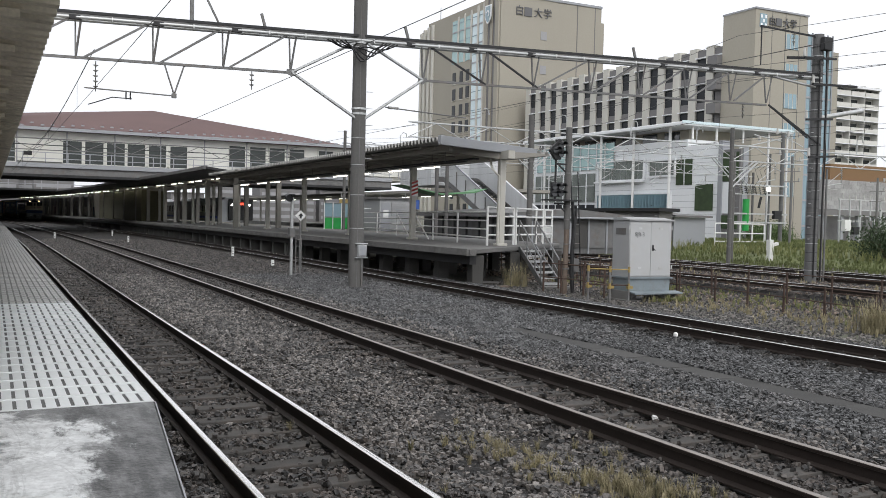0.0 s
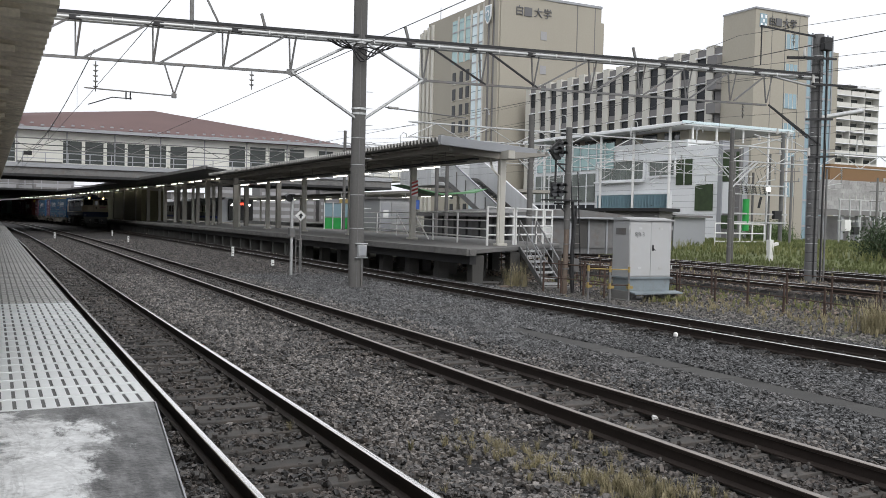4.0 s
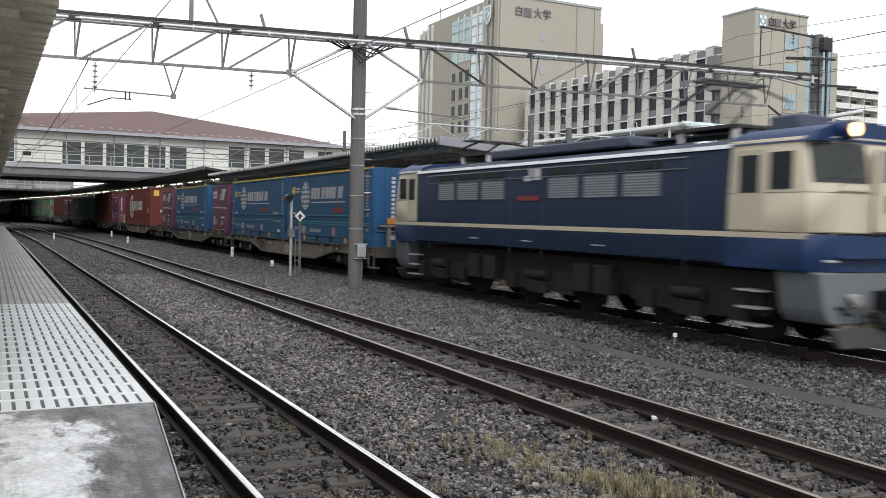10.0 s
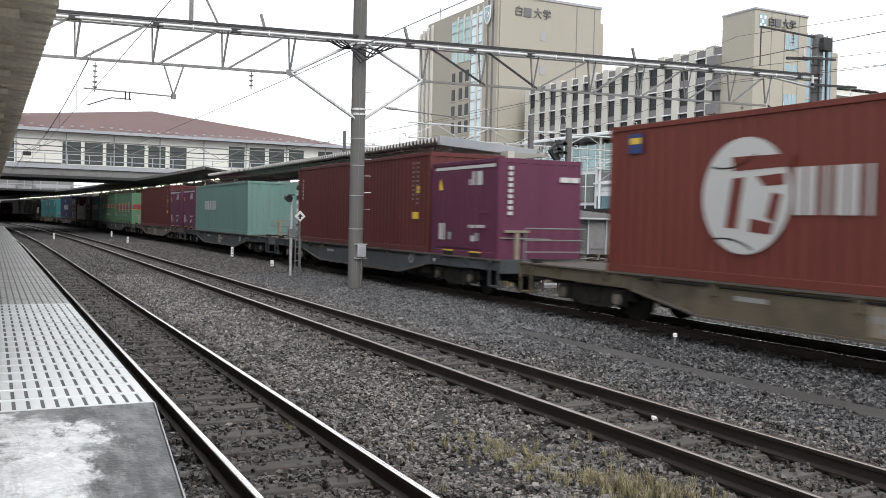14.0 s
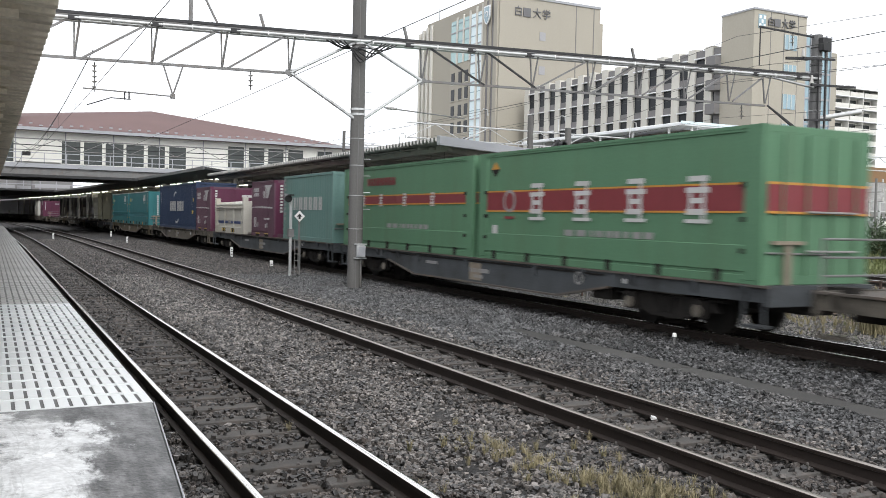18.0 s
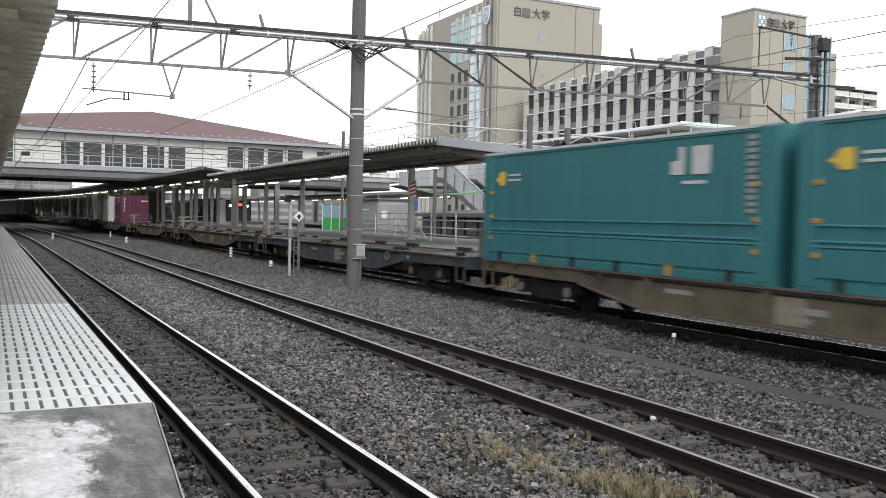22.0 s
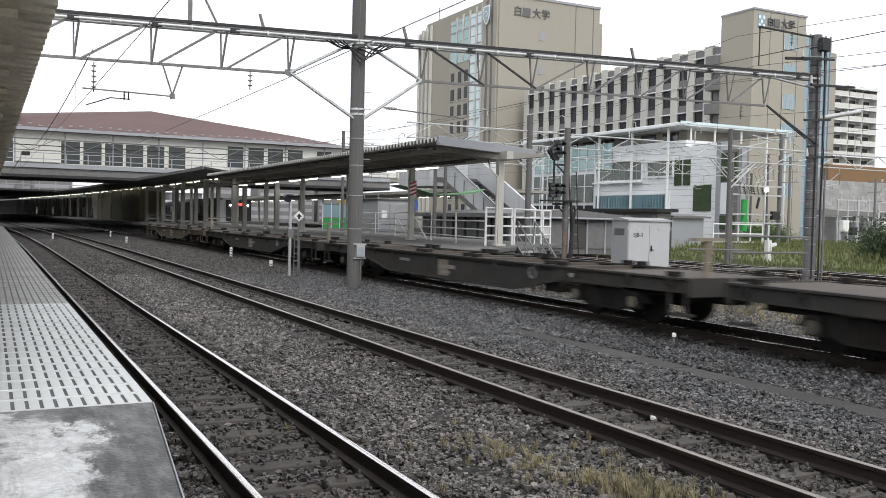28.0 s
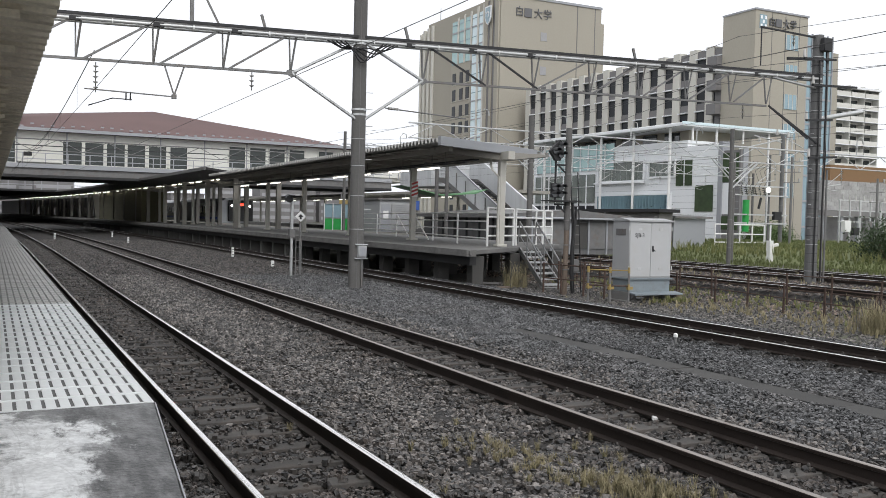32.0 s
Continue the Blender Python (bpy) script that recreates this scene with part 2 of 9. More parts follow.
def dark_margin(m):
    """A dark worn margin with a ragged border along the outer edge."""
    n, k = m.node_tree.nodes, m.node_tree.links.new
    p = n["Principled BSDF"]
    old = p.inputs["Base Color"].links[0].from_socket
    tc, sep = n.new("ShaderNodeTexCoord"), n.new("ShaderNodeSeparateXYZ")
    k(tc.outputs["Object"], sep.inputs[0])
    no = n.new("ShaderNodeTexNoise")
    no.inputs["Scale"].default_value, no.inputs["Detail"].default_value, no.inputs["Roughness"].default_value = 2.6, 12, 0.72
    m1 = n.new("ShaderNodeMapping")
    m1.inputs["Scale"].default_value = (1.5, 0.55, 1.0)
    k(tc.outputs["Object"], m1.inputs["Vector"])
    k(m1.outputs[0], no.inputs["Vector"])
    mu = n.new("ShaderNodeMath")
    mu.operation, mu.inputs[1].default_value = "MULTIPLY_ADD", 1.3
    k(no.outputs["Fac"], mu.inputs[0])
    k(sep.outputs["X"], mu.inputs[2])
    ra = n.new("ShaderNodeMapRange")
    ra.inputs["From Min"].default_value, ra.inputs["From Max"].default_value = 0.98, 1.07
    k(mu.outputs[0], ra.inputs["Value"])
    mx = n.new("ShaderNodeMix")
    mx.data_type = "RGBA"
    k(ra.outputs[0], mx.inputs["Factor"])
    k(old, mx.inputs["A"])
    mot = n.new("ShaderNodeTexNoise")
    mot.inputs["Scale"].default_value, mot.inputs["Detail"].default_value, mot.inputs["Roughness"].default_value = 9, 10, 0.7
    m3 = n.new("ShaderNodeMapping")
    m3.inputs["Scale"].default_value = (1.6, 0.5, 1.0)
    k(tc.outputs["Object"], m3.inputs["Vector"])
    k(m3.outputs[0], mot.inputs["Vector"])
    mr = n.new("ShaderNodeMapRange")
    mr.inputs["From Min"].default_value, mr.inputs["From Max"].default_value = 0.44, 0.64
    mr.inputs["To Min"].default_value, mr.inputs["To Max"].default_value = 0.02, 0.16
    k(mot.outputs["Fac"], mr.inputs["Value"])
    k(mr.outputs[0], mx.inputs["B"])
    mp = n.new("ShaderNodeMapping")
    mp.inputs["Scale"].default_value = (1.3, 1.1, 1.0)
    k(tc.outputs["Object"], mp.inputs["Vector"])
    n2 = n.new("ShaderNodeTexNoise")
    n2.inputs["Scale"].default_value, n2.inputs["Detail"].default_value, n2.inputs["Roughness"].default_value = 1.7, 12, 0.7
    k(mp.outputs[0], n2.inputs["Vector"])
    r2 = n.new("ShaderNodeMapRange")
    r2.inputs["From Min"].default_value, r2.inputs["From Max"].default_value, r2.inputs["To Max"].default_value = 0.5, 0.57, 0.8
    k(n2.outputs["Fac"], r2.inputs["Value"])
    m2 = n.new("ShaderNodeMix")
    m2.data_type = "RGBA"
    k(r2.outputs[0], m2.inputs["Factor"])
    k(mx.outputs["Result"], m2.inputs["A"])
    k(mr.outputs[0], m2.inputs["B"])
    # thin dark veins where the pale skin has cracked away
    ve = n.new("ShaderNodeTexNoise")
    ve.inputs["Scale"].default_value, ve.inputs["Detail"].default_value, ve.inputs["Roughness"].default_value, ve.inputs["Distortion"].default_value = 3.2, 8, 0.62, 0.8
    k(m3.outputs[0], ve.inputs["Vector"])
    off = n.new("ShaderNodeMath")
    off.operation, off.inputs[1].default_value = "SUBTRACT", 0.5
    k(ve.outputs["Fac"], off.inputs[0])
    ab = n.new("ShaderNodeMath")
    ab.operation = "ABSOLUTE"
    k(off.outputs[0], ab.inputs[0])
    vr = n.new("ShaderNodeMapRange")
    vr.inputs["From Max"].default_value, vr.inputs["To Min"].default_value, vr.inputs["To Max"].default_value = 0.03, 0.78, 1.0
    k(ab.outputs[0], vr.inputs["Value"])
    sc = n.new("ShaderNodeVectorMath")
    sc.operation = "SCALE"
    k(m2.outputs["Result"], sc.inputs[0])
    k(vr.outputs[0], sc.inputs["Scale"])
    k(sc.outputs[0], p.inputs["Base Color"])


dark_margin(M["worn_slab"])
M["asphalt"] = surface("platform_asphalt", (0.14, 0.137, 0.132), 0.8, 0, 0.2, 0.6, 60, 0.2, (0.13, 0.125, 0.12), 0.4, 0.5)
M["dark_pole"] = surface("dark_pole_concrete", (0.125, 0.125, 0.125), 0.8, 0, 0.2, 1.5, 40, 0.15, (0.05, 0.05, 0.05), 0.5, 1.0, streak=True)
M["pole"] = surface("pole_concrete", (0.115, 0.112, 0.108), 0.8, 0, 0.3, 1.5, 40, 0.25, (0.06, 0.056, 0.052), 0.6, 1.6, streak=True)
M["steel"] = surface("galvanised_steel", (0.52, 0.53, 0.53), 0.4, 0.5, 0.15, 3, 40, 0.05, (0.2, 0.17, 0.14), 0.4, 2.5)
M["dull_steel"] = surface("weathered_steel", (0.17, 0.17, 0.168), 0.6, 0.3, 0.2, 3, 40, 0.08, (0.15, 0.1, 0.075), 0.5, 2.0)
M["dark_steel"] = surface("dark_steel", (0.03, 0.03, 0.032), 0.6, 0.3, 0.25, 3, 40, 0.08)
M["wire"] = surface("overhead_wire", (0.09, 0.09, 0.09), 0.6, 0.4, 0.1, 3, 40, 0)
M["white_paint"] = surface("white_paint", (0.74, 0.74, 0.73), 0.5, 0, 0.06, 3, 40, 0.04, (0.5, 0.48, 0.45), 0.3, 3.0)
M["cream_post"] = surface("cream_post_paint", (0.5, 0.485, 0.44), 0.55, 0, 0.08, 2, 40, 0.05, (0.3, 0.26, 0.2), 0.3, 2.0)
M["roof_metal"] = surface("folded_roof_metal", (0.33, 0.325, 0.31), 0.55, 0.3, 0.15, 1.0, 30, 0.05, (0.16, 0.15, 0.14), 0.4, 0.8)
M["soffit"] = surface("canopy_soffit", (0.3, 0.285, 0.255), 0.7, 0, 0.12, 1.0, 30, 0.05, (0.2, 0.18, 0.15), 0.4, 1.0)
M["olive_soffit"] = surface("near_canopy_soffit", (0.72, 0.66, 0.54), 0.75, 0, 0.2, 1.2, 20, 0.1, (0.25, 0.22, 0.17), 0.6, 0.9)
M["fascia"] = surface("fascia_grey", (0.32, 0.33, 0.35), 0.5, 0.2, 0.06, 1.5, 30, 0.03, (0.3, 0.3, 0.3), 0.3, 1.5)
M["lamp"] = glow("fluorescent_tube", (1.0, 0.96, 0.84), 5.5)
M["beam_lamp"] = glow("locomotive_headlamp", (1.0, 0.66, 0.3), 5.0)
M["cab_white"] = surface("cabinet_paint", (0.36, 0.365, 0.37), 0.5, 0, 0.05, 2, 40, 0.04, (0.35, 0.33, 0.3), 0.3, 2.0)
M["black"] = surface("black_paint", (0.014, 0.014, 0.015), 0.55, 0, 0.2, 4, 40, 0.05)
M["beige"] = surface("beige_panel", (0.355, 0.33, 0.275), 0.75, 0, 0.06, 0.05, 3, 0.03, (0.3, 0.275, 0.22), 0.4, 0.12, rand=0.04, streak=True)
M["beige_light"] = surface("pale_concrete_fin", (0.55, 0.535, 0.485), 0.75, 0, 0.05, 0.1, 3, 0.03, rand=0.05)
M["bldg_grey"] = surface("grey_panel", (0.17, 0.165, 0.165), 0.7, 0, 0.06, 0.2, 3, 0.02)
M["glass_dark"] = glass("dark_window_glass", (0.03, 0.035, 0.04))
M["glass_blue"] = glass("blue_curtain_glass", (0.24, 0.35, 0.4))
M["pane_dark"] = surface("dark_pane", (0.022, 0.025, 0.03), 0.3, 0, 0.15, 0.3, 8, 0.02, spec=0.2)
M["pane_station"] = surface("station_window_pane", (0.055, 0.062, 0.06), 0.25, 0, 0.25, 0.4, 8, 0.02, spec=0.3)
M["pane_grey"] = surface("grey_green_pane", (0.16, 0.18, 0.165), 0.25, 0, 0.4, 0.5, 8, 0.02, spec=0.4)
# glass_sky: bright sky reflection put into the base colour
M["glass_sky"] = glass("sky_reflection_tint", (0.62, 0.74, 0.78))
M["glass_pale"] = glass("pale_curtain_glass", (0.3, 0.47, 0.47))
M["white_wall"] = surface("white_wall_panel", (0.78, 0.795, 0.81), 0.6, 0, 0.04, 0.2, 5, 0.02)
M["cream_wall"] = surface("cream_wall_panel", (0.64, 0.635, 0.59), 0.7, 0, 0.05, 0.2, 5, 0.03, (0.45, 0.42, 0.36), 0.3, 0.3)
M["red_roof"] = surface("red_brown_roof", (0.105, 0.052, 0.047), 0.7, 0, 0.15, 0.3, 8, 0.1)
M["stone_wall"] = surface("grey_stone_cladding", (0.34, 0.335, 0.335), 0.8, 0, 0.25, 1.0, 6, 0.3, (0.26, 0.25, 0.245), 0.5, 0.8, rand=0.12)
M["brown_panel"] = surface("brown_panel", (0.2, 0.115, 0.055), 0.7, 0, 0.05, 0.2, 5, 0.02)
M["leaf"] = surface("leaf_green", (0.075, 0.12, 0.035), 0.7, 0, 0.5, 1.5, 20, 0, rand=0.15)
M["leaf_dark"] = surface("dark_leaf", (0.035, 0.06, 0.022), 0.7, 0, 0.5, 1.5, 20, 0, rand=0.15)
M["dry_grass"] = surface("dry_grass", (0.27, 0.235, 0.14), 0.8, 0, 0.45, 1.5, 20, 0)
M["grass"] = surface("meadow_grass", (0.12, 0.14, 0.05), 0.8, 0, 0.45, 0.6, 20, 0)
M["reed"] = surface("reed_grass", (0.17, 0.18, 0.065), 0.8, 0, 0.45, 0.6, 20, 0)
M["bark"] = surface("bark", (0.1, 0.075, 0.055), 0.9, 0, 0.3, 6, 40, 0.5)
M["rusty"] = surface("rusty_steel", (0.07, 0.045, 0.036), 0.8, 0.1, 0.3, 4, 40, 0.2, (0.12, 0.075, 0.05), 0.5, 3.0)
M["yellow"] = surface("yellow_paint", (0.3, 0.22, 0.075), 0.55, 0, 0.12, 4, 40, 0.05)
M["red"] = surface("red_paint", (0.4, 0.04, 0.035), 0.5, 0, 0.1, 3, 40, 0.03)
M["green_net"] = surface("green_sheet", (0.02, 0.3, 0.06), 0.6, 0, 0.25, 2, 20, 0.1)
M["green_dull"] = surface("dull_green_sheet", (0.11, 0.24, 0.12), 0.7, 0, 0.2, 1, 20, 0.1)
M["porcelain"] = surface("insulator_porcelain", (0.45, 0.44, 0.42), 0.3, 0, 0.05, 3, 20, 0)
M["board_blue"] = surface("blue_board", (0.06, 0.13, 0.42), 0.5, 0, 0.1, 3, 40, 0.02)
M["mast_brown"] = surface("rusted_mast", (0.16, 0.125, 0.1), 0.8, 0.1, 0.25, 3, 40, 0.15, (0.09, 0.06, 0.045), 0.6, 2.5, streak=True)
M["stair_steel"] = surface("stair_steel", (0.22, 0.225, 0.225), 0.55, 0.3, 0.2, 3, 40, 0.06, (0.12, 0.095, 0.075), 0.5, 3.0)
M["plinth_blue"] = surface("blue_grey_plinth_paint", (0.2, 0.235, 0.255), 0.55, 0, 0.12, 2, 40, 0.05, (0.15, 0.14, 0.13), 0.4, 3.0)
M["lid"] = surface("trough_lid_concrete", (0.05, 0.048, 0.045), 0.85, 0, 0.3, 2.0, 40, 0.3, (0.045, 0.042, 0.04), 0.6, 1.5, rand=0.2)
M["weed"] = surface("dull_weed", (0.1, 0.1, 0.05), 0.8, 0, 0.45, 1.5, 20, 0)
M["win_grey"] = surface("grey_window", (0.3, 0.3, 0.31), 0.4, 0, 0.1, 0.3, 5, 0.02)
M["sign_grey"] = surface("grey_sign_paint", (0.12, 0.12, 0.125), 0.5, 0, 0.1, 0.3, 5, 0.0)
M["slot"] = surface("dark_slot_tray", (0.13, 0.13, 0.13), 0.8, 0, 0.2, 2, 30, 0.05)
M["edge_stone"] = surface("worn_edge_stone", (0.15, 0.146, 0.14), 0.85, 0, 0.3, 1.5, 40, 0.3, (0.05, 0.048, 0.045), 0.6, 1.2)

# ---------------- ground and tracks ----------------
g = Shape()
n = 30
for i in range(n + 1):
    for j in range(n + 1):
        u, w = (i / n * 2 - 1), (j / n * 2 - 1)
        g.v.append((900 * u * abs(u) + 20, 900 * w * abs(w) + 40, -0.42))
for i in range(n):
    for j in range(n):
        a = i * (n + 1) + j
        g.f.append((a, a + n + 1, a + n + 2, a + 1))
tagged(part("ground", g, M["ground"]), "bare trampled earth and gravel ground", "ground", kind="structure")

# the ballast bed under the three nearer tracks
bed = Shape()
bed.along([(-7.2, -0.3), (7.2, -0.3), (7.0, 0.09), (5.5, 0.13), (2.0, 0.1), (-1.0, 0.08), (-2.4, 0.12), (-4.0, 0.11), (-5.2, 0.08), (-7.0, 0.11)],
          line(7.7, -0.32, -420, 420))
tagged(part("ballast", bed, M["ballast"]), "crushed-stone ballast bed under the tracks, near-black for the shaded gaps", "ballast", kind="structure")

rail_foot = [(-0.065, -0.16), (0.065, -0.16), (0.065, -0.145), (0.012, -0.125), (0.009, -0.045), (0.034, -0.035), (0.034, -0.009), (0.026, -0.002),
             (-0.026, -0.002), (-0.034, -0.009), (-0.034, -0.035), (-0.009, -0.045), (-0.012, -0.125), (-0.065, -0.145)]
rail_cap = [(-0.031, -0.006), (0.031, -0.006), (0.026, -0.0015), (0.014, 0.0008), (-0.014, 0.0008), (-0.026, -0.0015)]


def sleeper_mesh():
    s = Shape()
    s.prism([(-0.13, -0.2), (0.13, -0.2), (0.105, 0.0), (-0.105, 0.0)], -1.0, 1.0, "x")
    for x in (-0.566, 0.566):
        for d in (-0.1, 0.1):
            s.box((x + d - 0.025, -0.045, 0.0), (x + d + 0.025, 0.045, 0.03))
            s.rod((x + d, 0.0, 0.03), (x + d, 0.0, 0.065), 0.016, 6)
    return s.mesh("sleeper", 0.006)


SLEEPER = sleeper_mesh()


def track(x, y0, y1, s0, s1, label, pitch=0.62, drop=0.0, head="railtop"):
    t = thing("railway_track", label, "track", "railway tracks", "structure")
    for side in (-0.566, 0.566):
        r = part("rail", Shape().along(rail_foot, line(x + side, drop, y0, y1)), M["rail"], t)
        part("railhead", Shape().along(rail_cap, line(x + side, drop + 0.0003, y0, y1)), M[head], r, "polished running surface" if head == "railtop" else "dull brown running surface")
    y, n = s0, 0
    rnd = random.Random(int(x * 10))
    while y < s1:
        part("sleeper", SLEEPER, M["sleeper"], t, at=pose(x + bend(y) + rnd.uniform(-0.01, 0.01), y, drop - 0.165 + rnd.uniform(-0.012, 0.004), 0, 0, heading(y) + rnd.uniform(-0.7, 0.7)))
        y += pitch
    return t


SLEEPER.materials.append(M["sleeper"])
track(2.248, -420, 420, 1.2 - 0.62 * 30, 62, "near platform track with worn steel rails on concrete sleepers")
track(5.964, -420, 420, 1.2 - 0.62 * 30, 75, "middle track with rusty-sided rails on concrete sleepers", head="railtop_dull")
track(12.342, -420, 420, 3.0 - 0.62 * 30, 70, "freight running track with dark rails beside the island platform")
for i, x in enumerate((24.2, 29.4, 33.2)):
    track(x, -120, 260, 8 if i < 2 else 12, 60, "rusty outlying track half sunk in ballast and weeds", 0.68, 0.02 if i < 2 else 0.0)
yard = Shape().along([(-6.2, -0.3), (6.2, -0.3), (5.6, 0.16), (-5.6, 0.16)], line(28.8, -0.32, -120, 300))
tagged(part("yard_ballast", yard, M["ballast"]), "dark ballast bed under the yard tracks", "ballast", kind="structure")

# loose ballast stones, many small uneven lumps in one object
def blocks_of_stone(name, spots, size, material, label, seed):
    """Chunky broken stones with a tilted flat top, open underneath where they sit in the bed."""
    rs = np.random.RandomState(seed)
    spots = np.asarray(spots, dtype=np.float64)
    n = len(spots)
    base = np.array([(-1, -1, -0.8), (1, -1, -0.8), (1, 1, -0.8), (-1, 1, -0.8), (-0.75, -0.75, 0.7), (0.75, -0.75, 0.7), (0.75, 0.75, 0.7), (-0.75, 0.75, 0.7)])
    v = base[None] * (size[0] + (size[1] - size[0]) * rs.rand(n, 1, 1) ** 1.5) * rs.uniform(0.55, 1.2, (n, 1, 3))
    v += rs.normal(0, 0.2, (n, 8, 3)) * size[0]
    a, b, c = rs.uniform(0, 6.283, n)[:, None], rs.uniform(-0.45, 0.45, n)[:, None], rs.uniform(-0.45, 0.45, n)[:, None]
    x, y, z = v[..., 0], v[..., 1], v[..., 2]
    y, z = y * np.cos(b) - z * np.sin(b), y * np.sin(b) + z * np.cos(b)
    x, z = x * np.cos(c) - z * np.sin(c), x * np.sin(c) + z * np.cos(c)
    v = np.stack([x * np.cos(a) - y * np.sin(a), x * np.sin(a) + y * np.cos(a), z], -1) + spots[:, None, :]
    quad = np.array([(4, 5, 6, 7), (0, 1, 5, 4), (1, 2, 6, 5), (2, 3, 7, 6), (3, 0, 4, 7)])
    f = (quad[None] + 8 * np.arange(n)[:, None, None]).reshape(-1, 4)
    me = bpy.data.meshes.new(name)
    me.from_pydata(v.reshape(-1, 3), [], f.tolist())
    me.materials.append(material)
    return tagged(new(name, me), label, "ballast", kind="stuff")


def lumps(name, spots, size, material, label, seed, sunk=True):
    rs = np.random.RandomState(seed)
    spots = np.asarray(spots, dtype=np.float64)
    n = len(spots)
    base = np.array([(1, 0, 0), (-1, 0, 0), (0, 1, 0), (0, -1, 0), (0, 0, 1), (0, 0, -1)], float)
    tri = np.array([(0, 2, 4), (2, 1, 4), (1, 3, 4), (3, 0, 4), (2, 0, 5), (1, 2, 5), (3, 1, 5), (0, 3, 5)])[:4 if sunk else 8]
    v = base[None] * (size[0] + (size[1] - size[0]) * rs.rand(n, 1, 1)) * rs.uniform(0.6, 1.25, (n, 6, 1))
    v += rs.normal(0, 0.22, (n, 6, 3)) * size[0]
    a, b = rs.uniform(0, 6.283, n), rs.uniform(-0.6, 0.6, n)
    ca, sa, cb, sb = np.cos(a), np.sin(a), np.cos(b), np.sin(b)
    x, y, z = v[..., 0].copy(), v[..., 1].copy(), v[..., 2] * 0.8
    y, z = y * cb[:, None] - z * sb[:, None], y * sb[:, None] + z * cb[:, None]
    v = np.stack([x * ca[:, None] - y * sa[:, None], x * sa[:, None] + y * ca[:, None], z], -1) + spots[:, None, :]
    f = (tri[None] + 6 * np.arange(n)[:, None, None]).reshape(-1, 3)
    me = bpy.data.meshes.new(name)
    me.from_pydata(v.reshape(-1, 3), [], f.tolist())
    me.materials.append(material)
    return tagged(new(name, me), label, "ballast", kind="stuff")


def clear_of_rails(x):
    return min(abs(x - c) for c in (1.682, 2.814, 5.398, 6.53, 11.776, 12.908)) > 0.085


beds = {"stone": [], "stone_track": [], "stone_blue": [], "stone_sooty": []}
rnd = random.Random(4)
for i in range(510000):
    y = 3.0 + 29 * rnd.random() ** 1.35
    x = rnd.uniform(0.9, 14.4)
    if x > 1.35 * y + 0.6 or not clear_of_rails(x) or (abs(x - 9.2) < 0.26 and y < 15.3):
        continue
    inside = min(abs(x - c) for c in (2.248, 5.964, 12.342))
    wave = math.sin(5.1 * x + 2.2 * math.sin(1.7 * y)) + math.sin(4.3 * y + 1.9 * math.sin(2.3 * x)) + math.sin(9.7 * x - 7.3 * y)
    if inside > 1.0 and wave < -0.9 and rnd.random() < 0.32:
        continue
    z = -0.195 + rnd.uniform(-0.02, 0.026) + (0.009 * wave if inside > 1.0 else 0)
    if inside < 0.98:
        z -= 0.022
        s0 = 1.2 if x < 9 else 3.0
        q = (y - s0) / 0.62
        if abs(q - round(q)) * 0.62 < 0.13:
            if inside < 0.62 and rnd.random() < 0.95:
                continue
            z = -0.16
    elif inside < 1.6:
        z -= (inside - 1.02) * 0.05
    edge = x + rnd.gauss(0, 0.25)
    if abs(x + rnd.gauss(0, 0.1) - 12.342) < 1.02:
        beds["stone_sooty"].append((x, y, z))
        continue
    beds["stone_blue" if edge > 7.6 else ("stone_track" if min(abs(edge - 2.248), abs(edge - 5.964) - 0.2) < 0.95 else "stone")].append((x, y, z))
for q, words in (("stone", "loose pale grey crushed ballast stones between the tracks"), ("stone_track", "loose brownish ballast stones between the rails"), ("stone_blue", "loose dark blue-grey crushed ballast stones"), ("stone_sooty", "sooty black ballast stones under the freight track")):
    blocks_of_stone("ballast_stones", [p for p in beds[q] if p[1] < 14], (0.014, 0.031), M[q], words, 5)
    lumps("ballast_stones", [p for p in beds[q] if p[1] >= 14], (0.028, 0.06), M[q], words, 5)
side = []
for i in range(42000):
    x, y = rnd.uniform(13.3, 19.6), rnd.uniform(7, 30)
    if x < 1.35 * y + 0.6 and (x < 15.6 or rnd.random() < 0.45):
        side.append((x, y, -0.22 - 0.18 * min(1, max(0, (x - 13.4) / 1.6)) + rnd.uniform(-0.02, 0.02)))
lumps("ballast_stones", side, (0.022, 0.05), M["stone"], "scattered ballast stones on the bare ground beside the track", 8)
yards = []
for i in range(52000):
    y = 9 + 40 * rnd.random() ** 1.3
    x = rnd.uniform(18.8, 35.0)
    if x < 1.35 * y + 0.6 and min(abs(x - c) for c in (23.63, 24.77, 28.83, 29.97, 32.63, 33.77)) > 0.09:
        yards.append((x, y, (-0.17 if abs(x - 28.8) < 5.8 else -0.41) + rnd.uniform(-0.025, 0.03)))
lumps("ballast_stones", yards[::2], (0.035, 0.075), M["stone_track"], "brownish ballast stones round the yard tracks", 14)
lumps("ballast_stones", yards[1::2], (0.035, 0.075), M["stone_rust"], "rust-stained ballast stones round the yard tracks", 15)
near = []
for i in range(26000):
    x, y = rnd.uniform(0.9, 13.8), rnd.uniform(-14, 3.0)
    if clear_of_rails(x):
        near.append((x, y, -0.215 + rnd.uniform(-0.02, 0.02)))
lumps("ballast_stones", near, (0.025, 0.05), M["stone"], "loose ballast stones beside the platform", 9)
far = []
